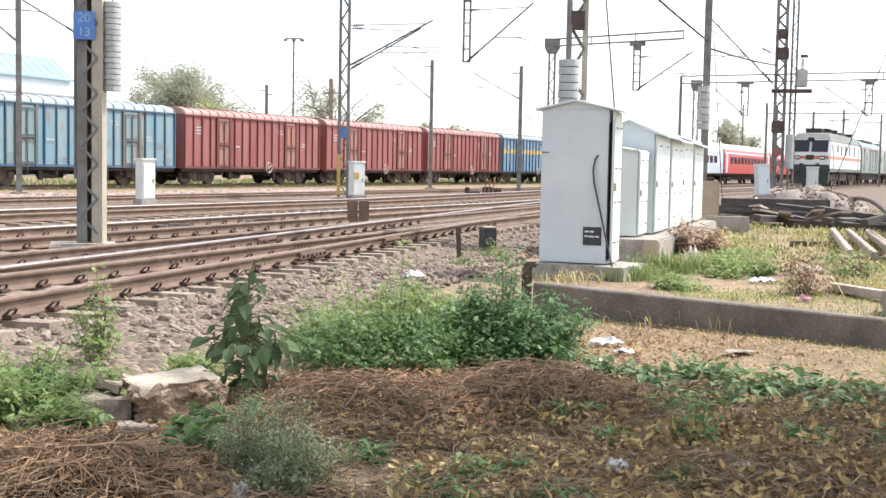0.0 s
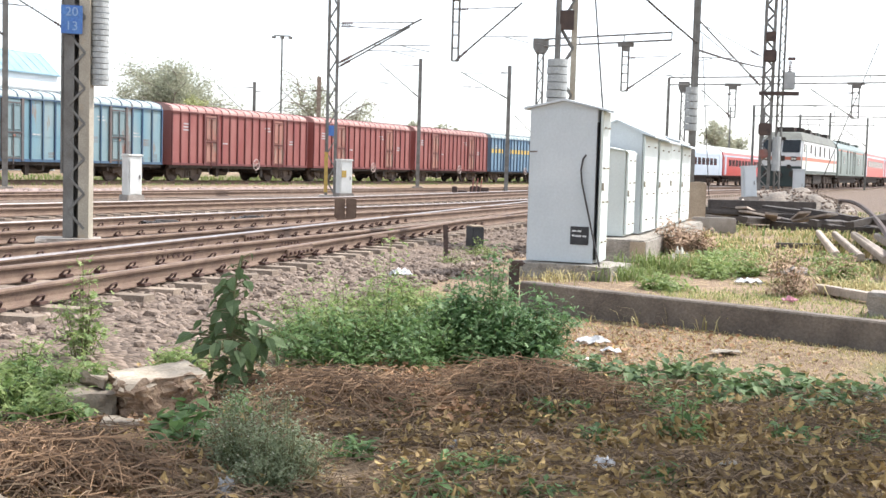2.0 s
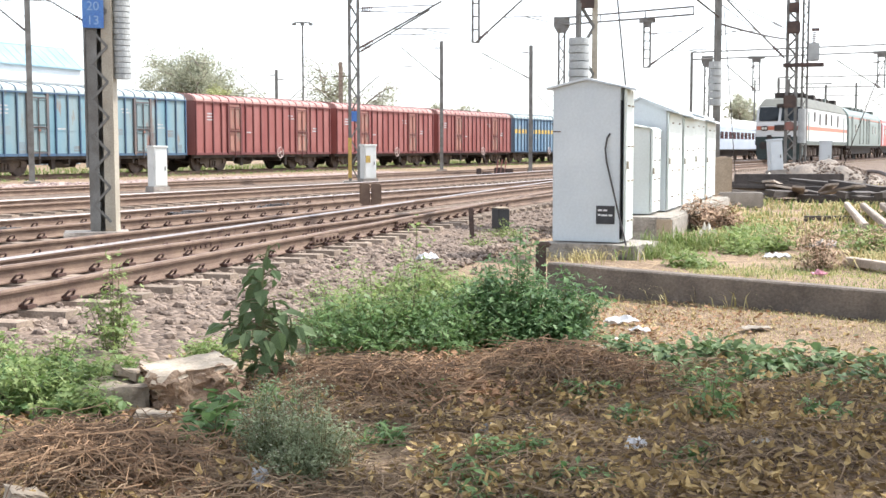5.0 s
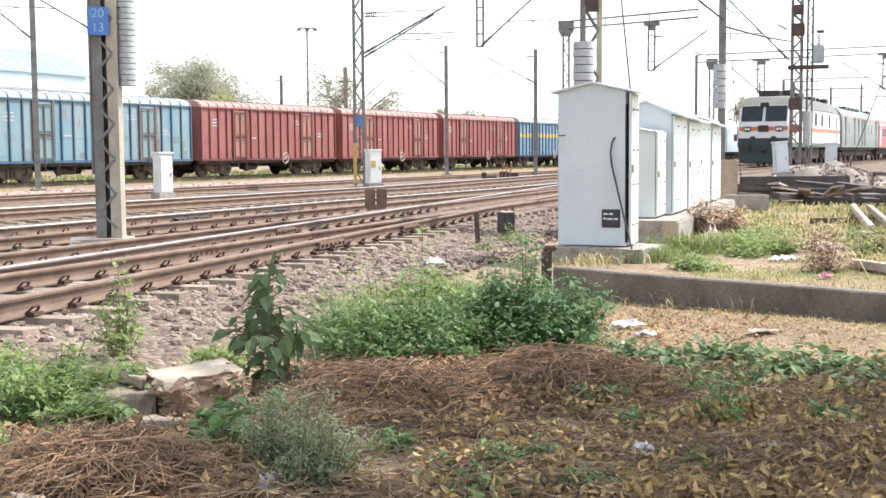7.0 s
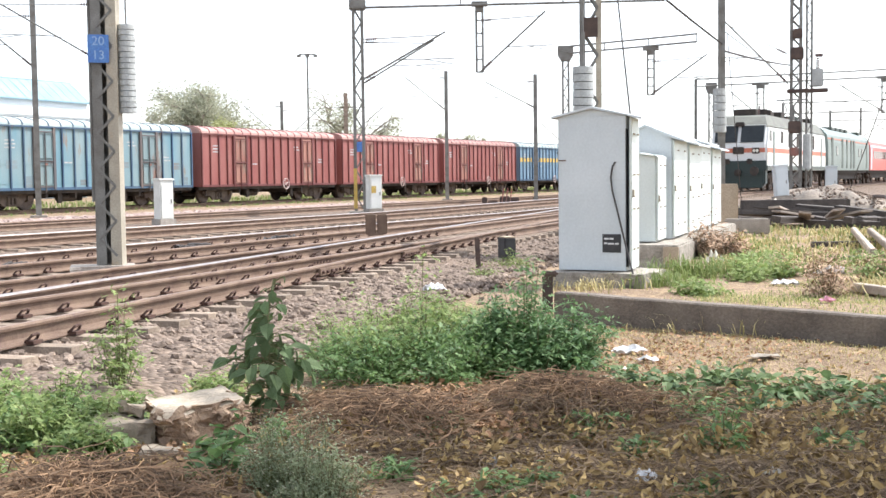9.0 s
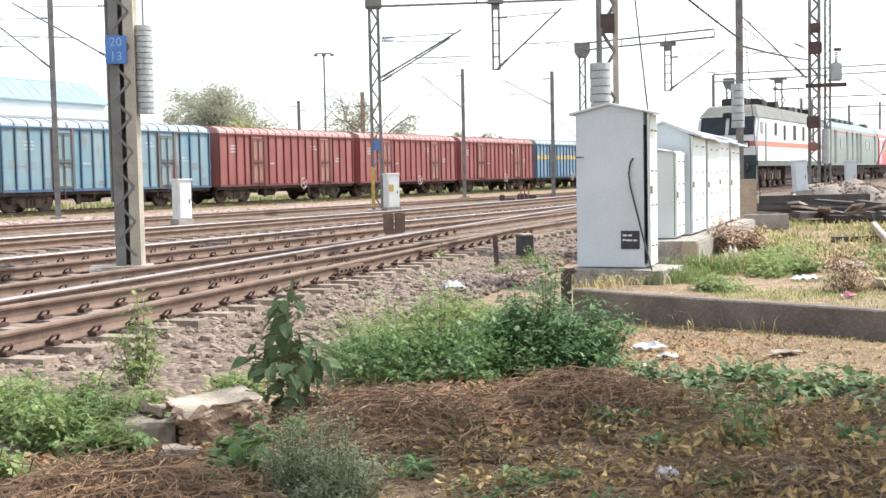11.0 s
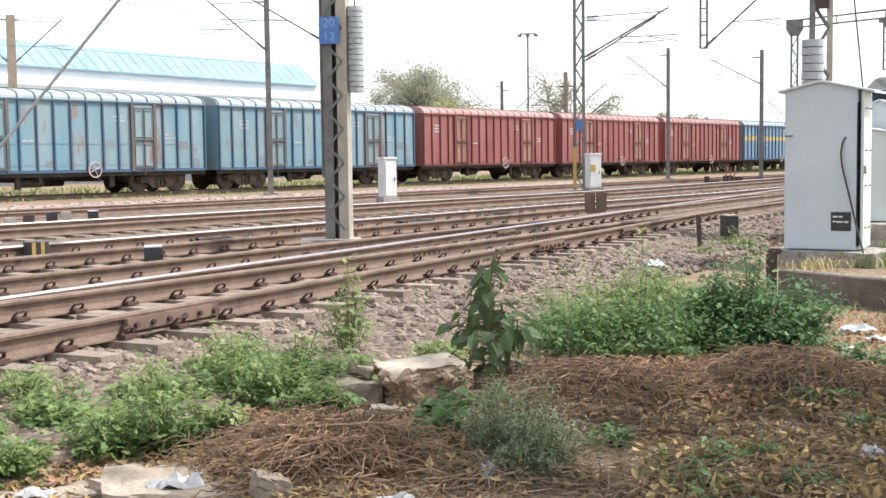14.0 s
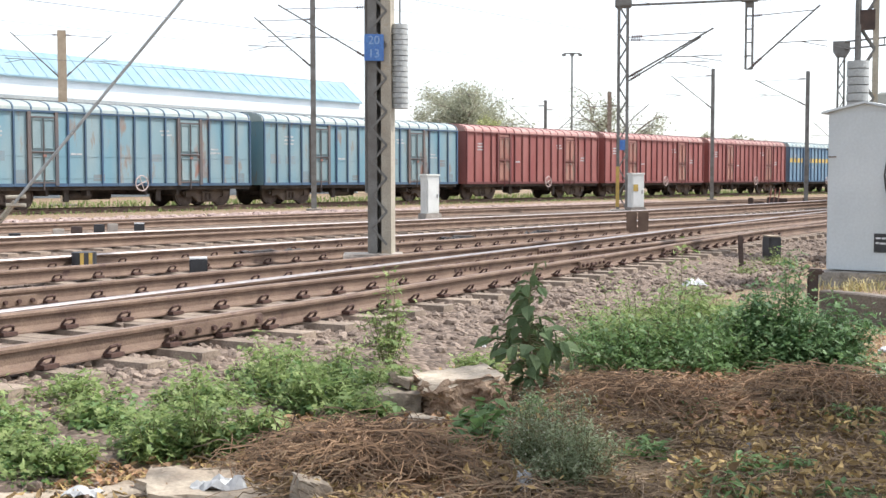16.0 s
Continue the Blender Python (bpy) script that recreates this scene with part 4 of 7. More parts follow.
def boom(a, b, depth, label):
    """A horizontal two-chord portal boom between two places."""
    a, b = Vector(a), Vector(b)
    ob = thing("portal_boom", Matrix(), label, "portal boom", "overhead line portals")
    for dz, nm in ((0, "chord"), (-depth, "chord")):
        bm = nb()
        rod(bm, a + Vector((0, 0, dz)), b + Vector((0, 0, dz)), 0.045, 0.045, 6)
        part(nm, bm, M_STEEL, ob)
    n = max(3, int((b - a).length / 6))
    for i in range(n + 1):
        bm = nb()
        p = a + (b - a) * i / n
        rod(bm, p, p - Vector((0, 0, depth)), 0.03, 0.03, 5)
        part("brace", bm, M_STEEL, ob)
    return ob


def drop_arm(az, d, el_top, el_bot, reach, label="hanging drop arm with a slanting bracket"):
    ob = thing("drop_arm", facing(az, d, 0), label, "drop arm", "overhead line portals")
    z1, z0 = (1.5 + d * math.tan(radians(e)) for e in (el_top, el_bot))
    bm = nb()
    w = 0.0052 * d * 0.5
    for x in (-w, w):
        rod(bm, (x, 0, z0), (x, 0, z1), 0.05, 0.05, 6)
    for k in range(6):
        z = z0 + (z1 - z0) * k / 5
        rod(bm, (-w, 0, z), (w, 0, z), 0.03, 0.03, 5)
    part("hanger_frame", bm, M_STEEL, ob)
    bm = nb()
    box(bm, (0, 0, z1 + 0.12), (5 * w, 0.4, 0.16))
    box(bm, (0, 0, z1 - 0.05), (2.6 * w, 0.3, 0.25))
    part("hanger_head", bm, M_STEEL, ob)
    cantilever(ob, 0, z0, z1 - 0.5 if z1 - z0 > 1.5 else z1, reach, 0.15, r=0.035)
    return ob


boom(up(-4.72, 8.45, 45.5), up(6.1, 8.75, 45.5) + Vector((3, 1, 0)), 0.38, "grey steel portal boom over the tracks")
drop_arm(1.02, 46, 7.95, 4.95, 2.3)
boom(up(4.95, 6.05, 62), up(11.1, 6.47, 56), 0.35, "grey steel portal boom with a square end")
col = lattice_mast(5.05, 62, 0.36, 7.6, "lattice portal column behind the cabinets", M_STEEL, M_STEEL, 0.1, 0.4, 0.5)
bm = nb()
prism(bm, [(-0.40, 8.0), (-0.40, 7.55), (-0.22, 7.25), (0.22, 7.25), (0.40, 7.55), (0.40, 8.0)], -0.3, 0.3, Matrix.Rotation(radians(90), 4, "Z"))
part("portal_head", bm, M_STEEL, col)
drop_arm(9.0, 58, 5.75, 3.74, 2.4)
boom(up(11.05, 4.4, 78), up(24, 4.6, 84), 0.45, "long grey steel portal boom")
post_mast(11.05, 78, 0.18, 7.4, "plain portal end post", M_STEEL)
col3 = lattice_mast(11.75, 80, 0.36, 6.9, "grey lattice steel portal column", M_STEEL, M_STEEL, 0.1, 0.4, 0.55)
bm = nb()
prism(bm, [(-0.36, 7.30), (-0.36, 6.95), (-0.22, 6.6), (0.22, 6.6), (0.36, 6.95), (0.36, 7.30)], -0.22, 0.22, Matrix.Rotation(radians(90), 4, "Z"))
part("portal_head", bm, M_STEEL, col3)
drop_arm(13.95, 78.92, 4.024, 2.61, -1.8)
drop_arm(19.33, 81.25, 4.127, 2.65, -2.6)
boom(up(14.9, 3.2, 105), up(25, 3.2, 115), 0.9, "distant steel portal boom")
post_mast(14.95, 105, 0.2, 7.2, "distant portal end post", M_STEEL)
post_mast(15.4, 105, 0.2, 7.0, "distant portal end post", M_STEEL)
post_mast(17.0, 130, 0.24, 7.8, "distant portal end post", M_STEEL)
post_mast(26.0, 140, 0.4, 8.2, "distant portal end post", M_STEEL)
boom(up(17.0, 2.75, 130), up(26, 2.7, 140), 0.9, "distant steel portal boom")

# mast behind the cabinets, mast with the tan foundation, lattice mast with the transformer
mast_h = lattice_mast(6.2, 22.0, 0.36, 8.8, "lattice mast with balance weights behind the cabinets", M_STEEL, M_STEEL, 0.15, 0.34, 0.42)
# right leg swapped to paler steel, a sunlit look given by colour
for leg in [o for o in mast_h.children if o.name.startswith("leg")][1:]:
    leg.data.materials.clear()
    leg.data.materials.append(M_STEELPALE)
za, zb = local_ae(mast_h, 5.9, 2.6, 21.6).z, local_ae(mast_h, 5.9, 5.15, 21.6).z
weights(mast_h, -0.13, -0.42, za, zb, 0.185, 7)
bm = nb()
box(bm, (0.0, -0.2, 4.0), (0.26, 0.1, 0.34))
part("clamp", bm, M_DARKIRON, mast_h)

mast_g = post_mast(12.2, 30.5, 0.18, 8.5, "dark grey steel mast with balance weights on a tan foundation", M_STEEL, 0.2)
za, zb = local_ae(mast_g, 12.2, 1.95, 30.3).z, local_ae(mast_g, 12.2, 3.97, 30.3).z
weights(mast_g, -0.04, -0.33, za, zb, 0.155, 6)
bm = nb()
box(bm, (0, 0, 0.58), (0.52, 0.5, 1.16), bevel=0.03)
solo("foundation_block", bm, M_TAN, "tall tan concrete foundation block round a mast", "foundation", m=facing(12.45, 30.2, 0.12))

mast_i = lattice_mast(15.5, 52, 0.46, 9.0, "grey and red lattice mast carrying a small transformer", M_STEEL, M_STEEL, 0.1, 0.5, 0.36, foot=False)
for x in (0.42, 0.62):
    bm = nb()
    rod(bm, (x, 0.1, 0), (x, 0.1, 9.0), 0.05, 0.05, 6)
    part("side_post", bm, M_STEEL, mast_i)
for k in range(24):
    bm = nb()
    rod(bm, (0.42 + 0.2 * (k % 2), 0.1, 0.2 + 0.36 * k), (0.62 - 0.2 * (k % 2), 0.1, 0.56 + 0.36 * k), 0.02, 0.02, 4)
    part("side_lace", bm, M_STEEL, mast_i)
bz = local_ae(mast_i, 16, 3.72, 52).z
bm = nb()
box(bm, (0.45, -0.2, bz), (1.6, 0.5, 0.14))
shelf = part("platform", bm, M_DARKIRON, mast_i)
bm = nb()
box(bm, (0.85, -0.2, bz + 0.52), (0.44, 0.4, 0.72), bevel=0.04)
tf = part("transformer", bm, M_WEIGHT, mast_i, "pale grey pole transformer with a bushing")
bm = nb()
insulator(bm, (0.85, -0.2, bz + 0.9), (0.85, -0.2, bz + 1.35), 0.10, 6)
box(bm, (0.9, -0.2, bz + 1.42), (0.3, 0.12, 0.12))
part("bushing", bm, M_INSUL, tf)
for z, s in ((3.3, 0.5), (2.3, 0.35), (6.3, 0.5), (7.1, 0.4)):
    bm = nb()
    box(bm, (-0.05 + 0.1 * (z > 5), -0.35, z), (s, 0.25, s), bevel=0.04)
    part("fitting", bm, M_REDMAST if z < 2.5 else M_DARKIRON, mast_i)
bm = nb()
rod(bm, (0.45, -0.35, 1.6), (0.45, -0.35, 3.0), 0.17, 0.17, 14)
part("balance_weights", bm, M_WEIGHT, mast_i)
cantilever(mast_i, -0.3, 5.1, 6.3, -2.4, 1.3, r=0.035)
lm = post_mast(-7.1, 105, 0.15, 12.2, "tall thin floodlight mast", M_STEEL, name="floodlight_mast")
bm = nb()
box(bm, (0, 0, 12.15), (1.4, 0.16, 0.10))
for x in (-0.7, 0, 0.7):
    box(bm, (x, -0.1, 12.0), (0.35, 0.25, 0.2))
part("lamp_head", bm, M_STEEL, lm)


def wire(a, b, sag, r, label="thin dark overhead line wire"):
    a, b = Vector(a), Vector(b)
    bm = nb()
    sweep(bm, [a + (b - a) * (i / 24) - Vector((0, 0, sag * 4 * (i / 24) * (1 - i / 24))) for i in range(25)], r, 4)
    solo("overhead_wire", bm, M_WIRE, label, "wire", "overhead wires")


for n, az, z, r in ((19.35, FAR, 6.0, 0.007), (19.35, FAR, 7.2, 0.007), (26.7, FAR, 6.0, 0.008), (26.7, FAR, 7.2, 0.007), (TRAIN_N, TRAIN_AZ, 6.2, 0.008), (TRAIN_N, TRAIN_AZ, 7.5, 0.008)):
    wire(yard(-45, n, az, z), yard(45, n, az, z), 0.15, r)
    wire(yard(45, n, az, z), yard(190, n, az, z), 0.25, r)
wire(up(15.3, 4.9, 52), up(12.2, 5.7, 30.4), 0.05, 0.03)
wire(up(15.4, 4.3, 52), up(12.25, 6.6, 30.4), 0.05, 0.015)
wire(up(12.2, 6.0, 30.4), up(8.6, 9.0, 22.0), 0.02, 0.03)
wire(up(7.4, 8.8, 17.5), up(8.05, 2.6, 16.6), 0.0, 0.012, "thin slanting stay wire by the cabinet")
wire(up(13.2, -2.5, 33.0), up(12.45, 6.4, 31), 0.0, 0.01, "thin stay wire beside a mast")
wire(up(17.7, -1.2, 60), up(20.2, 6.0, 52), 0.0, 0.02, "slanting stay wire beside the siding")

# guy of the near lattice mast
bm = nb()
g0, g1 = polar(-35.58, 17.6, 0.16), mast_a.matrix_basis @ Vector((0, 0, 8.7))
g1 = g0 + 2.2 * (up(-25.71, 7.85, 16.6) - g0)
d = (g1 - g0).normalized()
side = Vector((0.75, 0.6, 0)) * 0.035
rod(bm, g0 + d * 1.25, g1, 0.022, 0.022, 6)
guy = solo("guy_wire", bm, M_WEIGHT, "pale steel guy wire with a turnbuckle bracing a mast", "guy wire")
for nm, a, b, r in (("turnbuckle", g0 + side, g0 + d * 1.3 + side * 0.7, 0.02), ("turnbuckle", g0 - side, g0 + d * 1.3 - side * 0.7, 0.02)):
    bm = nb()
    rod(bm, a, b, r, r, 6)
    part(nm, bm, M_STEELPALE, guy)
bm = nb()
c = g0 + d * 1.3
for o in (-1, 1):
    rod(bm, c - Vector((0.12, 0.05, -0.05 * o)), c + Vector((0.12, 0.05, 0.06 * o)), 0.025, 0.025, 6)
part("clamp", bm, M_STEELPALE, guy)


# ---- white location boxes ----
def location_box(m, w, dp, h, label, p=M_WHITE, patch=False):
    ob = thing("location_box", m, label, "location box", "white location boxes")
    bm = nb()
    box(bm, (0, 0, h * 0.5), (w, dp, h), bevel=0.02)
    body = part("body", bm, p, ob)
    bm = nb()
    box(bm, (0, 0, h + 0.03), (w * 1.14, dp * 1.16, 0.07), bevel=0.02)
    part("cap", bm, p, ob)
    bm = nb()
    box(bm, (0, 0, -0.08), (w * 1.25, dp * 1.3, 0.32), bevel=0.02)
    part("plinth", bm, M_CONC, ob)
    bm = nb()
    box(bm, (0, -dp / 2 - 0.012, h * 0.5), (w * 0.84, 0.03, h * 0.84), bevel=0.01)
    dr = part("door", bm, p, ob)
    bm = nb()
    box(bm, (w * 0.3, -dp / 2 - 0.035, h * 0.5), (0.03, 0.03, 0.12))
    part("handle", bm, M_STEEL, dr)
    if patch:
        bm = nb()
        box(bm, (-w * 0.2, -dp / 2 - 0.03, h * 0.62), (w * 0.38, 0.01, h * 0.2))
        part("label_panel", bm, M_YELLOW, dr)
    return ob


location_box(facing(-13.85, 38.2, 0.27) @ Matrix.Rotation(radians(28), 4, "Z"), 0.46, 0.42, 1.26, "white location box on a plinth between tracks")
location_box(facing(-4.08, 44.3, 0.33) @ Matrix.Rotation(radians(22), 4, "Z"), 0.48, 0.42, 1.26, "white location box with a yellow label panel", patch=True)
location_box(facing(14.9, 46.0, 0.62) @ Matrix.Rotation(radians(-4), 4, "Y") @ Matrix.Rotation(radians(15), 4, "Z"), 0.48, 0.4, 1.15, "leaning grey-white location box in rubble", M_CABINET)
location_box(facing(17.05, 54.0, 0.50), 0.5, 0.4, 1.25, "grey-white location box on a gravel mound", M_CABINET)


# ---- relay cabinets ----
CAB_AZ = 18.5       # the row runs beside the near track


def apparatus_case(m, w, dp, h, label, p_front, p_side, doors=1, eave=0.16, ajar=0.0, hood=0.14):
    """A steel case: local x runs across the seen end, local y along the row; the doors are on the +x side."""
    ob = thing("relay_cabinet", m, label, "relay cabinet", "relay cabinets")
    bm = nb()
    box(bm, (0, dp / 2, h / 2), (w, dp, h), bevel=0.008)
    body = part("body", bm, p_front, ob)
    bm = nb()
    outl = [(-w / 2 - 0.08, h - 0.02), (-w / 2 - 0.08, h + 0.01), (0, h + hood), (w / 2 + eave, h - 0.03), (w / 2 + eave, h - 0.06), (w / 2, h + 0.0), (0, h + hood - 0.03), (-w / 2, h + 0.0)]
    A = [bm.verts.new((x, -0.05, z)) for x, z in outl]
    B = [bm.verts.new((x, dp + 0.02, z)) for x, z in outl]
    k = len(outl)
    for i in range(k):
        bm.faces.new((A[i], A[(i + 1) % k], B[(i + 1) % k], B[i]))
    bm.faces.new((A[0], A[1], A[2], A[6], A[7])), bm.faces.new((A[2], A[3], A[4], A[5], A[6]))
    bm.faces.new((B[7], B[6], B[2], B[1], B[0])), bm.faces.new((B[6], B[5], B[4], B[3], B[2]))
    part("roof", bm, p_front, ob)
    bm = nb()
    prism(bm, [(-w / 2, h - 0.004), (w / 2, h - 0.004), (0, h + hood - 0.034)], 0.002, dp - 0.002, Matrix.Rotation(radians(90), 4, "Z"))
    part("gable", bm, p_front, ob)
    dw = dp / doors
    for i in range(doors):
        bm = nb()
        m2 = Matrix.Translation((w / 2 + 0.006, dw * (i + 1) - 0.01, 0)) @ Matrix.Rotation(radians(ajar), 4, "Z")
        box(bm, (0.02, -dw / 2 + 0.01, h / 2), (0.035, dw - 0.03, h - 0.06), m2, bevel=0.006)
        dr = part("door", bm, p_side, ob)
        for z in (0.14, 0.4, 0.62, 0.88):
            for o in (0.25, 0.75):
                bm = nb()
                box(bm, (0.05, -dw * o, h * z), (0.03, 0.06, 0.022), m2)
                part("hinge", bm, M_STEELPALE, dr)
        bm = nb()
        box(bm, (0.05, -dw + 0.06, h * 0.5), (0.03, 0.03, 0.10), m2)
        rod(bm, m2 @ Vector((0.07, -dw + 0.07, h * 0.5 - 0.04)), m2 @ Vector((0.07, -dw + 0.0, h * 0.5 - 0.04)), 0.010, 0.010, 6)
        part("latch", bm, M_STEELPALE, dr)
    return ob


def row_pose(x, y, z, turn=0.0):
    return Matrix.Translation((x, y, z)) @ Matrix.Rotation(-radians(CAB_AZ + turn), 4, "Z")


CAB1 = row_pose(1.73, 15.88, 0.27, 5.0)
cab1 = apparatus_case(CAB1, 0.92, 0.50, 2.02, "tall grey-white relay cabinet with a loose cable and black plate", M_CABINET, M_CABGREEN, 1, 0.22, 4, 0.13)
# black strip on the solid body stands in for shade in the door gap
bm = nb()
box(bm, (0.463, 0.045, 0.95), (0.008, 0.09, 1.8))
part("dark_interior", bm, M_BLACK, cab1)
bm = nb()
box(bm, (0.27, -0.006, 0.36), (0.25, 0.012, 0.24), bevel=0.003)
pl = part("black_plate", bm, M_BLACK, cab1, "black plate with worn white marks")
bm = nb()
for x, z, w_ in ((0.20, 0.42, 0.06), (0.27, 0.42, 0.05), (0.19, 0.36, 0.04), (0.26, 0.355, 0.08), (0.34, 0.355, 0.05)):
    box(bm, (x, -0.014, z), (w_, 0.004, 0.022))
part("worn_marks", bm, M_TEXT, pl)
bm = nb()
sweep(bm, [(0.32, 0.0, 1.42), (0.29, -0.03, 1.36), (0.27, -0.04, 1.22), (0.29, -0.04, 1.05), (0.34, -0.04, 0.85), (0.40, -0.05, 0.62), (0.47, -0.06, 0.35), (0.56, -0.10, 0.05), (0.60, -0.12, -0.08)], 0.012, 6)
part("cable", bm, M_WIRE, cab1, "loose black cable hanging down")
bm = nb()
for z in (0.35, 1.55):
    box(bm, (-0.47, 0.1, z), (0.05, 0.10, 0.02))
part("hinge_stub", bm, M_DARKIRON, cab1)
for z in (1.45,):
    bm = nb()
    box(bm, (-0.40, -0.008, z), (0.10, 0.01, 0.015))
    part("rust_scratch", bm, M_RAILSIDE, cab1)
bm = nb()
box(bm, (0.10, 0.28, -0.20), (1.34, 1.02, 0.42))
bmesh.ops.subdivide_edges(bm, edges=bm.edges[:], cuts=9, use_grid_fill=True)
for v in bm.verts:
    k = 0.25 if v.co.z > 0.005 and abs(v.co.x - 0.1) < 0.5 else 1.0
    v.co += Vector((noise.noise(v.co * 6), noise.noise(v.co * 6 + Vector((4, 0, 0))), 0.5 * noise.noise(v.co * 7) - 0.3 * (k > 0.5))) * 0.035 * k
plinth1 = solo("cabinet_plinth", bm, M_PLINTH, "rough weathered concrete plinth under a cabinet", "plinth", m=CAB1 @ Matrix.Translation((0, 0, -0.0)))
plinth1.matrix_basis = CAB1 @ pose(0, 0, -0.024)

CAB2 = row_pose(2.90, 19.85, 0.42)
cab2 = apparatus_case(CAB2, 0.62, 0.85, 1.42, "narrow white relay cabinet on a raised plinth", M_CABGREEN, M_CABGREEN, 1, 0.05, 0, 0.05)
CAB3 = row_pose(3.20, 20.85, 0.42)
for i in range(4):
    cab3 = apparatus_case(CAB3 @ pose(0.02 * (i % 2), 1.77 * i, 0), 0.90, 1.62, (1.72, 1.68, 1.73, 1.66)[i], "white relay cabinet in a row on a long plinth", M_CABINET, M_CABGREEN, 1, 0.22, 0, 0.24 if i == 0 else 0.16)
bm = nb()
box(bm, (0.0, 4.2, -0.22), (1.25, 8.9, 0.42), bevel=0.03)
pl2 = solo("cabinet_plinth", bm, M_PLINTH, "long cracked plinth of stained concrete under cabinets", "plinth")
pl2.matrix_basis = row_pose(2.93, 19.45, 0.412)
bm = nb()
box(bm, (0.5, -0.268, -0.17), (0.24, 0.03, 0.27))
st = part("rust_stain_slab", bm, M_TAN, pl2)

# ---- long concrete beam ----
bd = (BEAM_B - BEAM_A)
bm = nb()
seg = 24
pts = [BEAM_A + bd * (i / seg) for i in range(seg + 1)]
nrm = Vector((-bd.y, bd.x, 0)).normalized()
rows_ = []
for i, p in enumerate(pts):
    j = 0.008 * noise.noise((i * 0.9, 0, 0))
    top = 0.306 + 0.012 * noise.noise((i * 1.3, 2, 0))
    rows_.append([bm.verts.new(p + nrm * o + Vector((0, 0, z))) for o, z in ((j, -0.12), (j, top - 0.015), (j + 0.015, top), (0.15 + j, top), (0.16 + j, top - 0.02), (0.16 + j, -0.12))])
for a, b in zip(rows_, rows_[1:]):
    for k in range(5):
        bm.faces.new((a[k], a[k + 1], b[k + 1], b[k]))
bm.faces.new(rows_[0]), bm.faces.new(rows_[-1][::-1])
solo("concrete_beam", bm, M_BEAM, "long dark stained concrete beam lying on the ground", "concrete beam")


# ---- ballast ----
def mesh_object(name, verts, faces, p, label="", category="", kind="", parent=None, smooth=False):
    me = bpy.data.meshes.new(name)
    me.from_pydata([tuple(v) for v in verts], [], [tuple(f) for f in faces])
    me.materials.append(p)
    if smooth:
        me.polygons.foreach_set("use_smooth", [True] * len(me.polygons))
    ob = new(name, me)
    ob.parent = parent
    return tagged(ob, label, category, kind=kind)


def many(name, templates, mats, p, label="", category="", kind="stuff", parent=None):
    """One mesh of many transformed copies of small templates [(verts, faces), ...]; mats: rows of (template, 4x4)."""
    vs, fs, base = [], [], 0
    for k, m in mats:
        tv, tf = templates[k]
        m = np.asarray(m)
        vs.append(tv @ m[:3, :3].T + m[:3, 3])
        fs += [tuple(i + base for i in f) for f in tf]
        base += len(tv)
    return mesh_object(name, np.concatenate(vs), fs, p, label, category, kind, parent)


def trs(x, y, z, s, rx, ry, rz, sy=1.0, sz=1.0):
    return np.array(Matrix.LocRotScale((x, y, z), Euler((rx, ry, rz)), (s, s * sy, s * sz)))


def stone_template(seed):
    r = np.random.RandomState(seed)
    bm = nb()
    bmesh.ops.create_icosphere(bm, subdivisions=1, radius=0.5)
    v = np.array([x.co[:] for x in bm.verts])
    bm.faces.ensure_lookup_table()
    f = [[w.index for w in q.verts] for q in bm.faces]
    bm.free()
    v = np.sign(v) * np.abs(v) ** 0.75 * 0.8
    v *= 1 + r.uniform(-0.28, 0.28, (len(v), 1))
    return v * np.array([1, 0.8, 0.6]), f


STONES = [stone_template(i) for i in range(7)]


def bed_material():
    m = bpy.data.materials.new("ballast bed")
    m.use_nodes = True
    N, Lk = m.node_tree.nodes, m.node_tree.links
    p = N["Principled BSDF"]
    tc = N.new("ShaderNodeTexCoord")
    vo = N.new("ShaderNodeTexVoronoi")
    vo.inputs["Scale"].default_value = 17
    Lk.new(tc.outputs["Object"], vo.inputs["Vector"])
    bw = N.new("ShaderNodeRGBToBW")
    Lk.new(vo.outputs["Color"], bw.inputs[0])
    cr = N.new("ShaderNodeValToRGB")
    e = cr.color_ramp.elements
    e[0].position, e[0].color = 0.15, (0.09, 0.068, 0.055, 1)
    e[1].position, e[1].color = 0.85, (0.28, 0.215, 0.17, 1)
    Lk.new(bw.outputs[0], cr.inputs[0])
    nz = N.new("ShaderNodeTexNoise")
    nz.inputs["Scale"].default_value, nz.inputs["Detail"].default_value = 0.8, 6
    Lk.new(tc.outputs["Object"], nz.inputs["Vector"])
    mx = N.new("ShaderNodeMix")
    mx.data_type = "RGBA"
    mr = N.new("ShaderNodeMapRange")
    mr.inputs[1].default_value, mr.inputs[2].default_value, mr.inputs[4].default_value = 0.45, 0.7, 0.75
    Lk.new(nz.outputs[0], mr.inputs[0])
    Lk.new(mr.outputs[0], mx.inputs[0])
    Lk.new(cr.outputs[0], mx.inputs[6])
    mx.inputs[7].default_value = (0.21, 0.155, 0.115, 1)
    Lk.new(mx.outputs[2], p.inputs["Base Color"])
    p.inputs["Roughness"].default_value = 0.95
    p.inputs["Specular IOR Level"].default_value = 0.2
    b = N.new("ShaderNodeBump")
    b.inputs["Strength"].default_value, b.inputs["Distance"].default_value = 0.9, 0.05
    Lk.new(vo.outputs["Distance"], b.inputs["Height"])
    b.invert = True
    Lk.new(b.outputs[0], p.inputs["Normal"])
    return m


M_BED = bed_material()


def bed_z(s, n):
    p = yard(s, n)
    return ground_z(p.x, p.y)


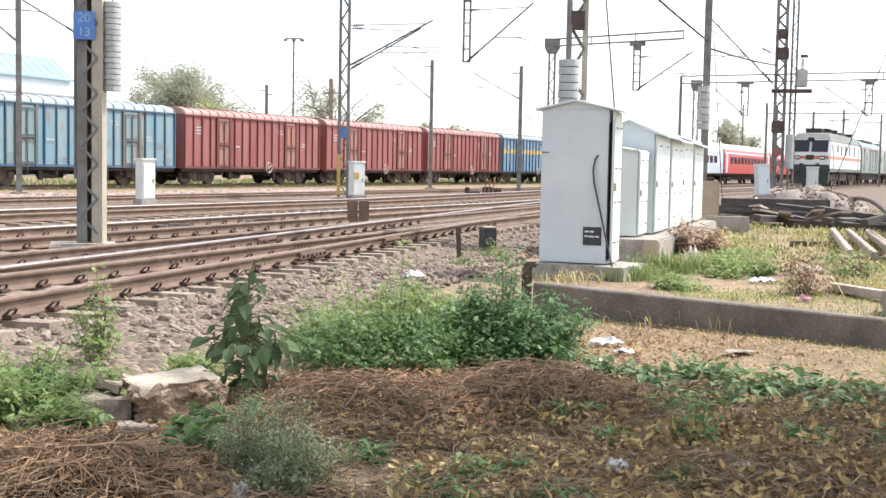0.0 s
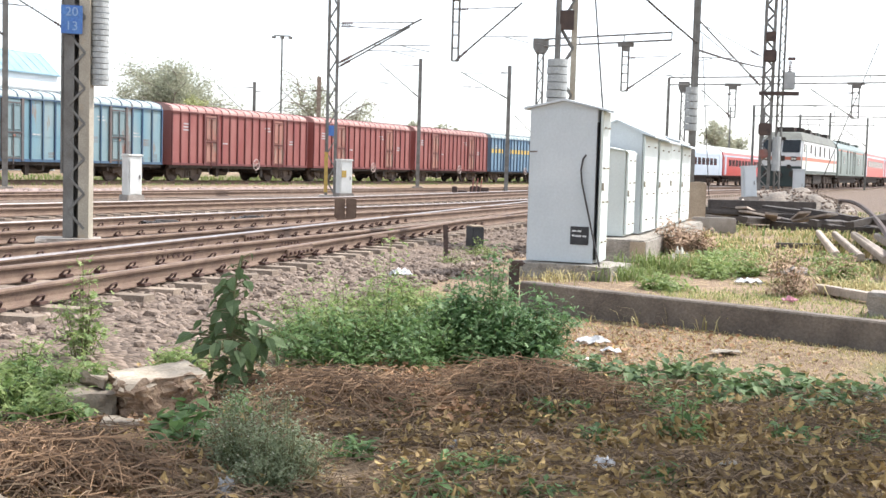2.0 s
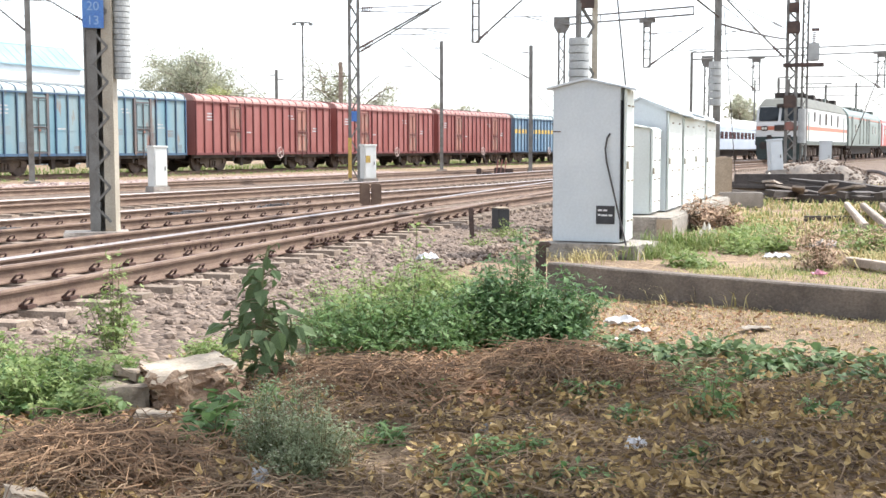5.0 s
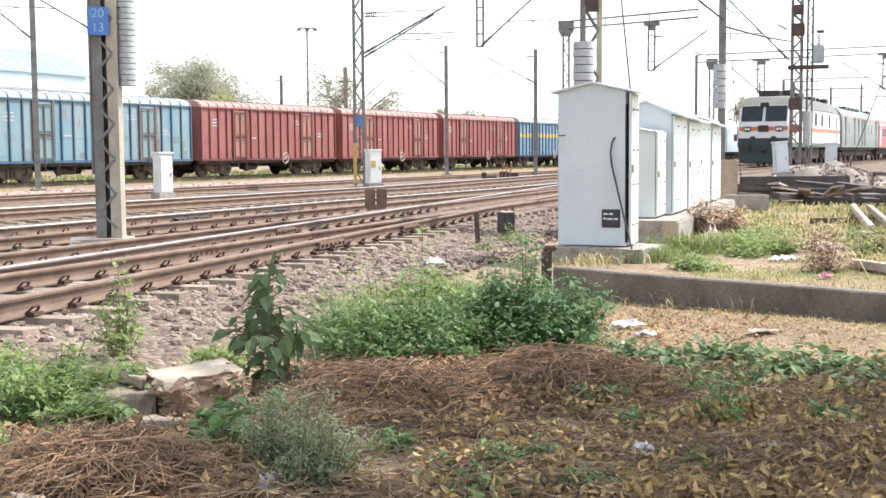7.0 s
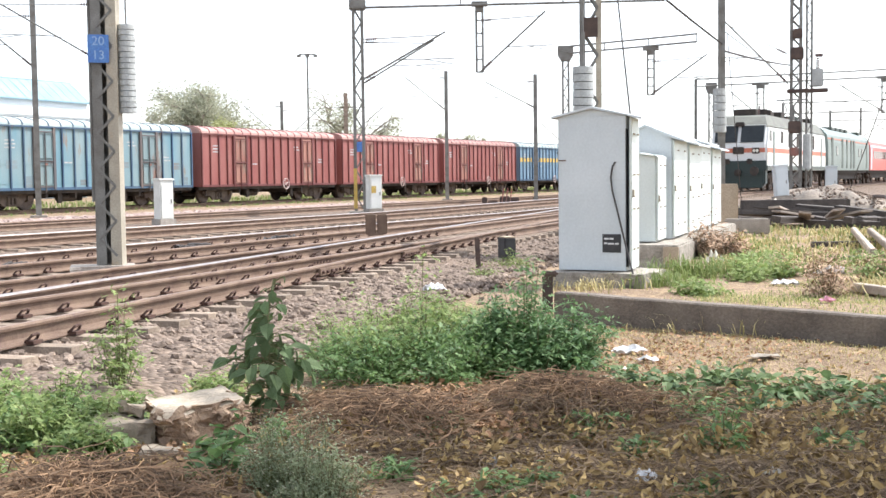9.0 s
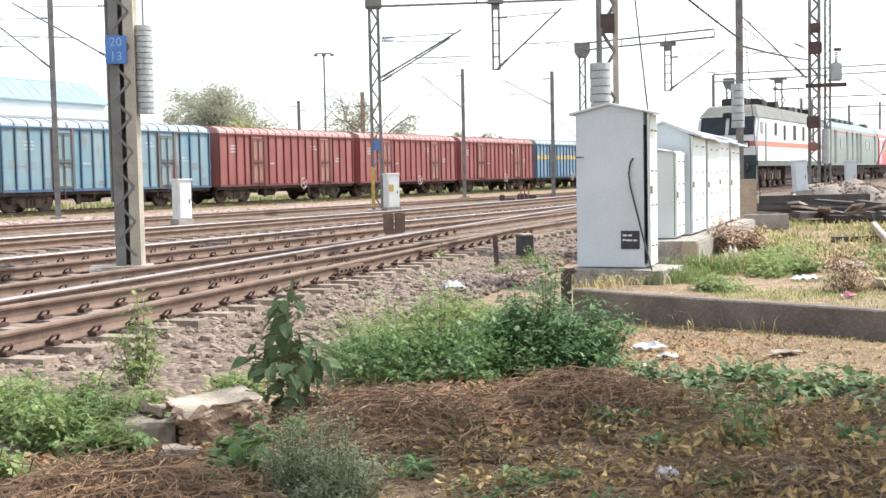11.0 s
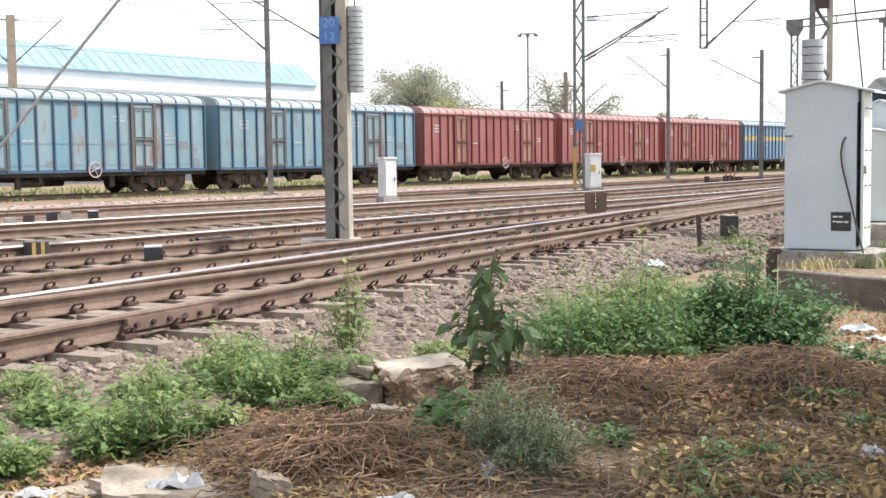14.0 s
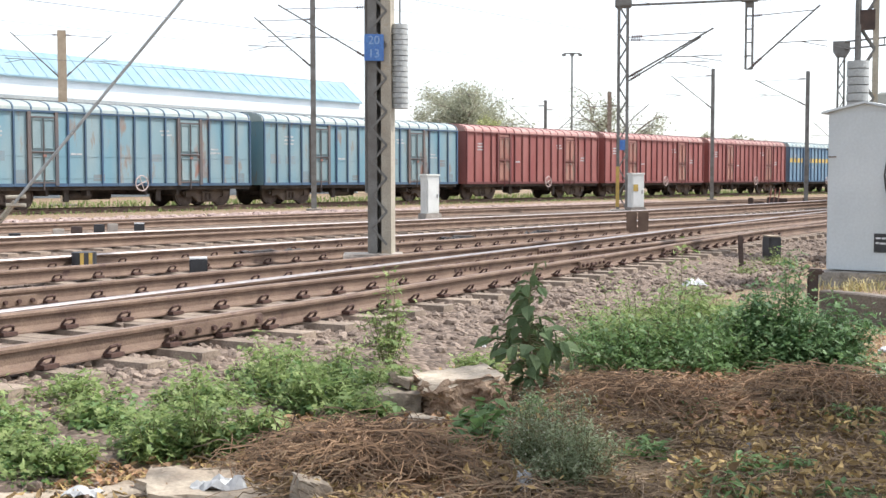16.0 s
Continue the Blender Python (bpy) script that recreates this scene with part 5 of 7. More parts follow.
def build_bed():
    ss = [-20 + 0.5 * i for i in range(120)] + [40 + 4 * i for i in range(1, 36)]
    ns = [4.1, 4.3, 4.6, 4.9, 5.2, 5.6, 6.2, 6.9, 7.6, 8.2, 9, 10, 11, 12, 13, 14, 16, 18, 20, 23, 26, 30]
    v, f = [], []
    for s in ss:
        edge = 0.25 * noise.noise((s * 0.7, 0, 0)) - 0.02 * max(0, s - 22)
        for k, n in enumerate(ns):
            nn = n + edge * max(0.0, 1 - k / 6)
            # the far part fans out to the right, between the near and far yard directions
            q = nn - 0.15 * max(0, s) * max(0.0, (k - 9) / 12)
            p = yard(s, q)
            z = ground_z(p.x, p.y) + (0.035 if k else -0.03) + 0.015 * noise.noise((p.x * 2, p.y * 2, 5))
            v.append((p.x, p.y, z))
    w = len(ns)
    for i in range(len(ss) - 1):
        for j in range(w - 1):
            a = i * w + j
            f.append((a, a + 1, a + w + 1, a + w))
    mesh_object("ballast_bed", v, f, M_BED, "grey-brown crushed stone bed under the tracks", "ballast bed", "structure", smooth=True)
    rnd = np.random.RandomState(11)
    rows = []
    for count, s0, s1, n0, n1, lo, hi in ((9000, 3, 17, 3.75, 6.4, 0.035, 0.13), (5500, 15, 34, 3.6, 7.5, 0.04, 0.12), (9500, 4, 30, 6.2, 13.5, 0.04, 0.11), (600, 4, 24, 3.0, 4.2, 0.03, 0.10)):
        for _ in range(count):
            s, n = rnd.uniform(s0, s1), rnd.uniform(n0, n1)
            if n < 4.3 and rnd.rand() > (n - 3.0) / 1.5:
                continue
            if s < 8.5 and n < 5.0 and rnd.rand() < 0.88:
                continue
            p = yard(s, n)
            size = lo + (hi - lo) * rnd.rand() ** 2
            rows.append((rnd.randint(7), trs(p.x, p.y, ground_z(p.x, p.y) + 0.018 + 0.25 * size * rnd.rand(), size, rnd.uniform(-0.5, 0.5), rnd.uniform(-0.5, 0.5), rnd.uniform(0, 6.3))))
    many("ballast_stones", STONES, rows, M_STONE, "angular grey-brown ballast stones", "ballast stones")
    rows = []
    for _ in range(4000):
        s, n = rnd.uniform(2, 60), rnd.uniform(28.6, 33.5)
        p = yard(s, n, FAR)
        rows.append((rnd.randint(7), trs(p.x, p.y, ground_z(p.x, p.y) + 0.04, 0.16 + 0.12 * rnd.rand(), 0, 0, rnd.uniform(0, 6.3))))
    many("pink_ballast", STONES, rows, M_STONEPINK, "pinkish crushed stone heap beside the far track", "ballast stones")


def build_apron():
    """Stone between and beyond the far tracks."""
    v, f = [], []
    ss, ns = [34 + 4 * i for i in range(45)], [-4, 0, 4, 8, 11, 14, 17, 20, 23, 26, 29]
    for a in ss:
        for k, n in enumerate(ns):
            p = yard(a + 3 * noise.noise((a * 0.3, k * 0.7, 1.0)), n + noise.noise((a * 0.2, k, 4.0)), FAR)
            v.append((p.x, p.y, ground_z(p.x, p.y) + (0.05 if 0 < k < len(ns) - 1 else -0.04)))
    w = len(ns)
    for i in range(len(ss) - 1):
        for j in range(w - 1):
            a = i * w + j
            f.append((a, a + 1, a + w + 1, a + w))
    mesh_object("ballast_apron", v, f, M_BED, "grey crushed stone spread between the far tracks", "ballast bed", "structure", smooth=True)


build_bed()
build_apron()


# ---- things on and beside the tracks ----
def block(name, m, size, p, label, category, cap=None, group=""):
    ob = thing(name, m, label, category, group)
    bm = nb()
    box(bm, (0, 0, size[2] / 2), size, bevel=0.015)
    part("body", bm, p, ob)
    if cap:
        bm = nb()
        box(bm, (0, 0, size[2] + 0.008), (size[0] * 0.96, size[1] * 0.96, 0.02))
        part("cap", bm, cap, ob)
    return ob


def rail_joint(s, n, az_turn=0.0, length=0.9):
    """A bolted joint bar on the near face of a rail."""
    ob = thing("joint_bar", Matrix.Translation(yard(s, n, NEAR, SUPPORT + 0.085)) @ Matrix.Rotation(radians(90 - NEAR - az_turn), 4, "Z"), "rusty bolted joint bar on a rail", "joint bar", "rail joint bars")
    bm = nb()
    box(bm, (0, -0.035, 0), (length, 0.04, 0.10), bevel=0.008)
    part("bar", bm, M_RAILSIDE, ob)
    for i in range(6):
        bm = nb()
        rod(bm, (-length * 0.42 + length * 0.168 * i, -0.085, 0), (-length * 0.42 + length * 0.168 * i, -0.05, 0), 0.022, 0.022, 6)
        part("bolt", bm, M_CLIP, ob)


for s, n, tw, l in ((7.2, 6.01, 0, 1.1), (15.1, 6.01, 0, 0.9), (18.6, 6.01, 0, 0.8), (13.4, 7.06, 4.9, 0.7), (16.6, 6.79, 4.9, 0.6), (7.6, 8.95, 4.9, 0.9), (17.5, 7.72, 0, 0.7), (11.3, 11.2, 8, 1.1), (8.9, 11.5, 8, 0.8), (15.8, 10.8, 8, 0.9)):
    rail_joint(s, n - 0.02, tw, l)

block("track_marker", facing(2.2, 20.6, 0.12) @ Matrix.Rotation(radians(20), 4, "Z"), (0.20, 0.36, 0.36), M_BLACK, "black-faced concrete marker block in weeds", "marker block", M_TAN)
bm = nb()
box(bm, (0, 0, 0.22), (0.075, 0.05, 0.5), bevel=0.006)
solo("iron_stake", bm, M_DARKIRON, "rusty iron stake driven beside the track", "stake", m=facing(0.85, 19.0, 0.1) @ Matrix.Rotation(radians(-3), 4, "Y"))
sb = thing("switch_box", facing(-3.98, 25.2, 0.26), "brown double-plated switch box between tracks", "switch box")
for x in (-0.12, 0.12):
    bm = nb()
    box(bm, (x, 0, 0.30), (0.215, 0.2, 0.42), bevel=0.02)
    part("plate", bm, M_RAILSIDE, sb)
bm = nb()
box(bm, (-0.02, 0, 0.05), (0.3, 0.2, 0.12))
part("foot", bm, M_RAILSIDE, sb)
block("track_marker", facing(-24.95, 15.0, 0.16), (0.22, 0.18, 0.30), M_BLACK, "black marker block with white marks on top", "marker block", M_TEXT)
yb = thing("striped_drum", facing(-30.1, 17.3, 0.17), "small black and yellow striped drum by the rail", "drum")
bm = nb()
rod(bm, (0, 0, 0), (0, 0, 0.26), 0.17, 0.17, 18)
part("body", bm, M_BLACK, yb)
for a in (-100, -60):
    bm = nb()
    box(bm, (0.17 * math.cos(radians(a)), 0.17 * math.sin(radians(a)), 0.13), (0.05, 0.03, 0.25), )
    part("stripe", bm, M_YELLOW, yb)
for az, d, h, p in ((-33.0, 26, 0.22, M_BLACK), (-31.1, 27, 0.26, M_CONC), (-30.3, 27.6, 0.28, M_DARKIRON), (-29.3, 28.2, 0.30, M_BLACK), (-28.7, 28.6, 0.30, M_CONC), (-27.5, 29, 0.28, M_BLACK)):
    block("signal_stub", facing(az, d, 0.12), (0.24, 0.2, h), p, "small dark stub post beside the far track", "stub post", M_TEXT if az == -27.5 else None, "stub posts")
pm = thing("point_machine", facing(1.9, 60, 0.1), "dark rusty point machine with levers beside the track", "point machine")
for x, w_, h in ((-0.75, 0.25, 0.42), (-0.35, 0.5, 0.22), (0.25, 0.5, 0.45), (0.75, 0.4, 0.40)):
    bm = nb()
    box(bm, (x, 0, h / 2), (w_, 0.4, h), bevel=0.03)
    part("housing", bm, M_DARKIRON, pm)
bm = nb()
for x in (0.1, 0.3, 0.5):
    rod(bm, (x, -0.2, 0.1), (x + 0.1, -0.2, 0.85), 0.03, 0.03, 6)
part("lever", bm, M_REDMAST, pm)
bm = nb()
box(bm, (0, 0, 0.2), (0.11, 0.10, 0.42), bevel=0.02)
box(bm, (0.03, 0, 0.42), (0.16, 0.14, 0.06), bevel=0.02)
solo("iron_post_stump", bm, M_DARKIRON, "short rusty iron post stump by the beam", "post stump", m=pose(0.93, 12.95, 0.05))
for s, n, l in ((14.5, 10.9, 1.3), (19.5, 10.4, 1.0), (22.5, 10.0, 1.2)):
    rnd_ = random.Random(int(s * 10))
    cb = thing("cable_bundle", Matrix.Translation(yard(s, n, NEAR, 0.2)) @ Matrix.Rotation(radians(90 - NEAR - 8), 4, "Z"), "dark tangled cable bundle lying between rails", "cable bundle", "cable bundles")
    for k in range(6):
        bm = nb()
        sweep(bm, [(-l / 2 + l * i / 8, rnd_.uniform(-0.12, 0.12), 0.05 + rnd_.uniform(0, 0.12)) for i in range(9)], 0.028, 5)
        part("cable", bm, M_WIRE, cb)

# ---- shed and trees behind the train ----
P_SHEDROOF = mat("blue-grey sheet roofing", (0.19, 0.30, 0.36), (0.23, 0.335, 0.385), 0.5, 0.7, 0.0, 0.05, 8, stretch=(1, 1, 1), fine=0.05)
P_SHEDWHITE = mat("white sheet fascia", (0.66, 0.70, 0.72), (0.58, 0.64, 0.67), 0.4, 0.5, 0, 0.02, 8, fine=0.04)
P_SHEDWALL = mat("grey shed wall", (0.33, 0.36, 0.36), (0.26, 0.29, 0.30), 0.4, 0.7, 0, 0.05, 8)
SHED_AZ = 22.0
shed = thing("goods_shed", Matrix.Translation(yard(0, 70, SHED_AZ)) @ Matrix.Rotation(radians(90 - SHED_AZ), 4, "Z"), "long goods shed with a blue roof and white fascia", "shed")
SX0, SX1 = -60, 70 / math.tan(radians(SHED_AZ + 17.0))
bm = nb()
prism(bm, [(0.0, 8.33), (0.0, 8.45), (2.2, 10.35), (8, 8.45), (8, 8.33), (2.2, 10.20)], SX0, SX1)
roof = part("roof", bm, P_SHEDROOF, shed)
rows_ = nb()
x = SX0
while x < SX1:
    a, b = Vector((x, -0.05, 8.46)), Vector((x, 2.18, 10.36))
    m = Matrix.Translation((a + b) / 2) @ Matrix.Rotation(math.atan2(b.z - a.z, b.y - a.y), 4, "X")
    box(rows_, (0, 0, 0), (0.05, (b - a).length, 0.012), m)
    x += 1.1
tagged(part("roof_ribs", rows_, P_SHEDROOF, roof), kind="stuff")
bm = nb()
box(bm, ((SX0 + SX1) / 2, 0.35, 7.70), (SX1 - SX0, 0.15, 1.35))
part("fascia", bm, P_SHEDWHITE, shed, "white sheet fascia below the eave")
bm = nb()
box(bm, ((SX0 + SX1) / 2, -1.2, 6.75), (SX1 - SX0, 3.4, 0.25))
part("canopy", bm, P_SHEDWALL, shed)
bm = nb()
box(bm, ((SX0 + SX1) / 2, 1.2, 3.7), (SX1 - SX0, 0.2, 7.4))
box(bm, ((SX0 + SX1) / 2, 7.5, 4.1), (SX1 - SX0, 0.2, 8.2))
for x in (SX0, SX1 - 0.3):
    prism(bm, [(0.45, 0), (7.4, 0), (7.4, 8.2), (2.2, 10.05), (0.45, 8.4)], x - 0.1, x + 0.1)
part("wall", bm, P_SHEDWALL, shed)

LEAF1 = (np.array([[0, 0, 0], [-0.22, 0.42, 0.06], [0, 0.45, -0.02], [0.22, 0.42, 0.06], [0, 1, -0.10]], float), [(0, 2, 1), (0, 3, 2), (1, 2, 4), (2, 3, 4)])
LEAFWIDE = (np.array([[0, 0, 0], [-0.40, 0.30, 0.08], [0, 0.42, -0.03], [0.40, 0.30, 0.08], [-0.30, 0.68, 0.04], [0.30, 0.68, 0.04], [0, 1, -0.16]], float), [(0, 2, 1), (0, 3, 2), (1, 2, 4), (2, 3, 5), (4, 2, 6), (2, 5, 6)])
LEAFTHIN = (np.array([[0, 0, 0], [-0.10, 0.45, 0.03], [0.10, 0.45, 0.03], [0, 1, -0.05]], float), [(0, 2, 1), (1, 2, 3)])
LEAFLOBE = (np.array([[0, 0, 0], [-0.30, 0.22, 0.03], [-0.10, 0.40, 0], [-0.42, 0.62, 0.04], [-0.08, 0.72, 0], [0, 1.05, -0.08], [0.08, 0.72, 0], [0.42, 0.62, 0.04], [0.10, 0.40, 0], [0.30, 0.22, 0.03]], float), [(0, 2, 1), (0, 8, 2), (0, 9, 8), (2, 4, 3), (2, 8, 6, 4), (8, 7, 6), (4, 6, 5)])
# far leaves are kept pale: distance haze is put into their colour
P_LEAFHAZE = mat("haze-paled far foliage", (0.32, 0.335, 0.24), (0.46, 0.46, 0.35), 3, 0.8, 0, 0, 20, island=True, leafy=0.5)
P_LEAFYELLOW = mat("yellow-green far foliage", (0.38, 0.40, 0.18), (0.46, 0.47, 0.24), 3, 0.8, 0, 0, 20, island=True, leafy=0.25)
P_BARK = mat("grey-brown bark", (0.30, 0.25, 0.21), (0.20, 0.165, 0.135), 6, 0.9, 0, 0.6, 30)


def tree(m, height, spread, label, leaves, leaf, p_leaf, seed, trunk=0.28, droop=0.0, flat=0.75):
    r = random.Random(seed)
    ob = thing("tree", m, label, "tree", "trees")
    bm = nb()
    tips = []

    def limb(p, d, l, rad, depth):
        pts = [p]
        for i in range(4):
            d = (d + Vector((r.uniform(-0.25, 0.25), r.uniform(-0.25, 0.25), r.uniform(-0.05, 0.18) - droop * (depth > 1)))).normalized()
            pts.append(pts[-1] + d * l / 4)
        for i in range(4):
            rod(bm, pts[i], pts[i + 1], rad * (1 - 0.12 * i), rad * (0.88 - 0.12 * i), 6, False)
        if depth == 3:
            tips.extend(pts[1:])
            return
        for k in range(4 if depth else 6):
            a = r.uniform(0, 6.28)
            nd = (d * 0.55 + Vector((math.cos(a), math.sin(a), r.uniform(0.0, 0.55) * flat)) * 0.75).normalized()
            limb(pts[r.choice((2, 3, 4))], nd, l * r.uniform(0.55, 0.8), rad * 0.5, depth + 1)

    limb(Vector((0, 0, 0)), Vector((0.05, 0, 1)), height * 0.36, trunk, 0)
    part("trunk", bm, P_BARK, ob)
    top = max(t.z for t in tips)
    wide = max(math.hypot(t.x, t.y) for t in tips)
    for o in ob.children:
        o.scale = (spread / wide, spread / wide, height / top)
    rows = []
    for _ in range(leaves):
        t = r.choice(tips)
        q = Vector((t.x * spread / wide, t.y * spread / wide, t.z * height / top)) + Vector((r.gauss(0, 1), r.gauss(0, 1), r.gauss(0, 0.7))) * spread * 0.075
        if droop:
            q.z -= r.uniform(0, 1.2)
        rows.append((0, trs(q.x, q.y, max(q.z, height * 0.15), leaf * r.uniform(0.6, 1.3), r.uniform(-1.5, 1.5), r.uniform(-1.5, 1.5), r.uniform(0, 6.3))))
    many("crown", [LEAF1], rows, p_leaf, kind="", parent=ob)
    return ob


tree(Matrix.Translation(polar(-12.5, 105)), 9.7, 6.6, "broad hazy green tree beyond the goods train", 17000, 0.27, P_LEAFHAZE, 2)
tree(Matrix.Translation(polar(-10.9, 100)), 6.6, 2.5, "low yellow-green tree beyond the goods train", 4500, 0.26, P_LEAFYELLOW, 9)
tree(Matrix.Translation(polar(-4.8, 110)), 9.7, 5.6, "sparse drooping tree with thin foliage", 6500, 0.25, P_LEAFHAZE, 4, droop=0.12)
tree(Matrix.Translation(polar(-34.4, 150)), 17.5, 4.5, "hazy tree rising behind the shed roof", 2500, 0.6, P_LEAFHAZE, 6)
for az, d, h, sp, sd in ((0.3, 190, 8.0, 3.5, 21), (1.6, 200, 7.6, 5.0, 22), (12.9, 210, 11, 4.5, 23), (13.9, 230, 9, 5, 24), (-1.0, 220, 9.5, 5, 25)):
    tree(Matrix.Translation(polar(az, d)), h, sp, "distant hazy green tree beyond the yard", 1300, 0.7, P_LEAFHAZE, sd)

# the tree that shades the foreground stands outside the view
P_LEAFSHADE = mat("green shade-tree foliage", (0.06, 0.10, 0.03), (0.10, 0.14, 0.04), 3, 0.6, 0, 0, 20, island=True, leafy=0.25)


def shade_tree():
    r = random.Random(8)
    ob = thing("shade_tree", pose(9.6, 4.2, 0), "large leafy tree shading weeds and dead vines", "tree")
    bm = nb()
    rod(bm, (0, 0, -0.1), (-0.2, 0.1, 3.2), 0.26, 0.2, 10)
    for k in range(9):
        a = radians(95 + 22 * k)
        tip = Vector((-4.3 + 4.0 * math.cos(a) * 0.9, 2.0 + 2.6 * math.sin(a) * 0.6, r.uniform(4.8, 6.2)))
        mid = Vector((-0.2, 0.1, 3.2)).lerp(tip, 0.5) + Vector((0, 0, 0.4))
        rod(bm, (-0.2, 0.1, 3.1), mid, 0.10, 0.06, 7, False)
        rod(bm, mid, tip, 0.06, 0.02, 6, False)
    part("trunk", bm, P_BARK, ob)
    rows = []
    cl = [(r.uniform(-8.2, -0.2), r.uniform(-0.8, 4.3), r.uniform(4.7, 6.4)) for _ in range(92)]
    for _ in range(4200):
        c = r.choice(cl)
        rows.append((0, trs(c[0] + r.gauss(0, 0.33), c[1] + r.gauss(0, 0.28), c[2] + r.gauss(0, 0.3), r.uniform(0.14, 0.26), r.uniform(-0.7, 0.7), r.uniform(-0.7, 0.7), r.uniform(0, 6.3))))
    many("crown", [LEAFWIDE], rows, P_LEAFSHADE, kind="", parent=ob)


shade_tree()


# ---- foreground: stones, slabs and plants ----
M_BROKEN = mat("broken brown concrete", (0.44, 0.31, 0.21), (0.22, 0.145, 0.095), 11, 0.95, 0, 1.0, 45, c3=(0.12, 0.08, 0.055), c3scale=9, c3at=0.62)
M_PALETOP = mat("pale slab top", (0.56, 0.47, 0.36), (0.42, 0.34, 0.25), 6, 0.92, 0, 0.4, 40)
M_SLAB = mat("pale dusty slab", (0.40, 0.335, 0.255), (0.27, 0.215, 0.16), 5, 0.92, 0, 0.4, 40, rand=0.12)
bm = rough_block((0.46, 0.46, 0.30), 2.0, 0.06, 26)
for v in bm.verts:
    if v.co.z < 0.13:
        v.co += 0.05 * Vector((noise.noise(v.co * 26), noise.noise(v.co * 26 + Vector((5, 0, 0))) - 0.35, 0))
me = data("broken_slab", bm, [M_BROKEN, M_PALETOP])
for f in me.polygons:
    if f.normal.z > 0.8 and f.center.z > 0.125:
        f.material_index = 1
ob = new("broken_slab", me)
ob.matrix_basis = pose(-1.55, 6.98, 0.095, 0, -5, 26)
tagged(ob, "broken concrete block with pale top and crumbling brown face", "broken concrete", "", "")
for x, y, z, sx, sy, sz, rz, sd in ((-1.96, 6.92, 0.10, 0.42, 0.34, 0.18, 10, 3), (-1.95, 7.02, 0.42, 0.18, 0.10, 0.06, 5, 4), (-1.62, 6.38, 0.03, 0.22, 0.14, 0.06, 14, 14), (-2.26, 4.95, 0.0, 0.80, 0.52, 0.07, 22, 5), (-2.02, 5.42, 0.0, 0.46, 0.34, 0.06, -20, 6), (-3.0, 4.62, -0.03, 0.50, 0.30, 0.06, 10, 7), (-1.60, 4.42, -0.02, 0.52, 0.28, 0.06, 6, 8), (-1.78, 4.84, 0.08, 0.17, 0.14, 0.13, 40, 9), (-2.66, 4.70, -0.02, 0.30, 0.22, 0.06, 50, 19), (-1.25, 6.75, 0.02, 0.16, 0.12, 0.07, 0, 10)):
    bm = rough_block((sx, sy, sz), sd, 0.03, 9)
    for v in bm.verts:      # chipped, rounded outline
        q = max(abs(v.co.x) / sx, abs(v.co.y) / sy) * 2
        round_ = 1 - 0.16 * (math.hypot(v.co.x / sx, v.co.y / sy) * 2 > 1.0) * q + 0.16 * noise.noise((v.co.x * 4 + sd, v.co.y * 4, sd))
        v.co.x, v.co.y = v.co.x * round_, v.co.y * round_
        v.co.z += 0.25 * sz * noise.noise((v.co.x * 6, v.co.y * 6 + sd, 2.0))
    o = solo("stone_slab", bm, M_SLAB, "flat pale broken stone slab half sunk in earth", "stone slab", "loose stone slabs", m=pose(x, y, ground_z(x, y) + z * 0.4, random.Random(sd).uniform(-6, 6), 4, rz))


def bush_rows(r, cx, cy, rad, h, stems, per, leaf, lean=0.6, spread=0.05, kind=0):
    """Leaf placements of a bush of arching stems; also gives the stems."""
    rows, lines = [], []
    for _ in range(stems):
        a, q = r.uniform(0, 6.283), rad * math.sqrt(r.random())
        bx, by = cx + 0.35 * q * math.cos(a), cy + 0.35 * q * math.sin(a)
        tx, ty = cx + q * math.cos(a), cy + q * math.sin(a)
        hh = h * (1 - 0.6 * (q / rad) ** 2) * r.choice((0.35, 0.6, 0.75, 0.9, 1.0, 1.3)) * r.uniform(0.8, 1.1)
        g = ground_z(bx, by)
        p0, p2 = Vector((bx, by, g)), Vector((tx, ty, g + hh))
        p1 = p0.lerp(p2, 0.5) + Vector((0, 0, hh * 0.2))
        pts = [p0, p0.lerp(p1, 0.6), p1.lerp(p2, 0.5), p2]
        lines.append(pts)
        for k in range(per):
            t = 0.10 + 0.92 * ((k + r.random()) / per) ** 0.7
            t = min(t, 1.0)
            seg = min(2, int(t * 3))
            p = pts[seg].lerp(pts[seg + 1], t * 3 - seg)
            p = p + Vector((r.gauss(0, spread), r.gauss(0, spread), r.gauss(0, spread * 0.7)))
            rows.append((kind, trs(p.x, p.y, max(p.z, g + 0.01), leaf * r.uniform(0.6, 1.3), r.uniform(-0.9, 0.5), r.uniform(-0.5, 0.5), r.uniform(0, 6.3))))
    return rows, lines


P_LEAFMID = mat("mid green leaves", (0.085, 0.165, 0.052), (0.205, 0.31, 0.115), 3, 0.55, 0, 0, 20, island=True, leafy=0.45)
P_LEAFLIGHT = mat("light feathery leaves", (0.145, 0.225, 0.062), (0.33, 0.395, 0.15), 3, 0.6, 0, 0, 20, island=True, leafy=0.45)
P_LEAFDARK = mat("dark broad leaves", (0.062, 0.11, 0.044), (0.15, 0.205, 0.085), 3, 0.68, 0, 0, 20, island=True, rand=0.25, leafy=0.3)
P_LEAFDEEP = mat("deep green weed leaves", (0.072, 0.148, 0.056), (0.19, 0.30, 0.12), 3, 0.6, 0, 0, 20, island=True, leafy=0.4)
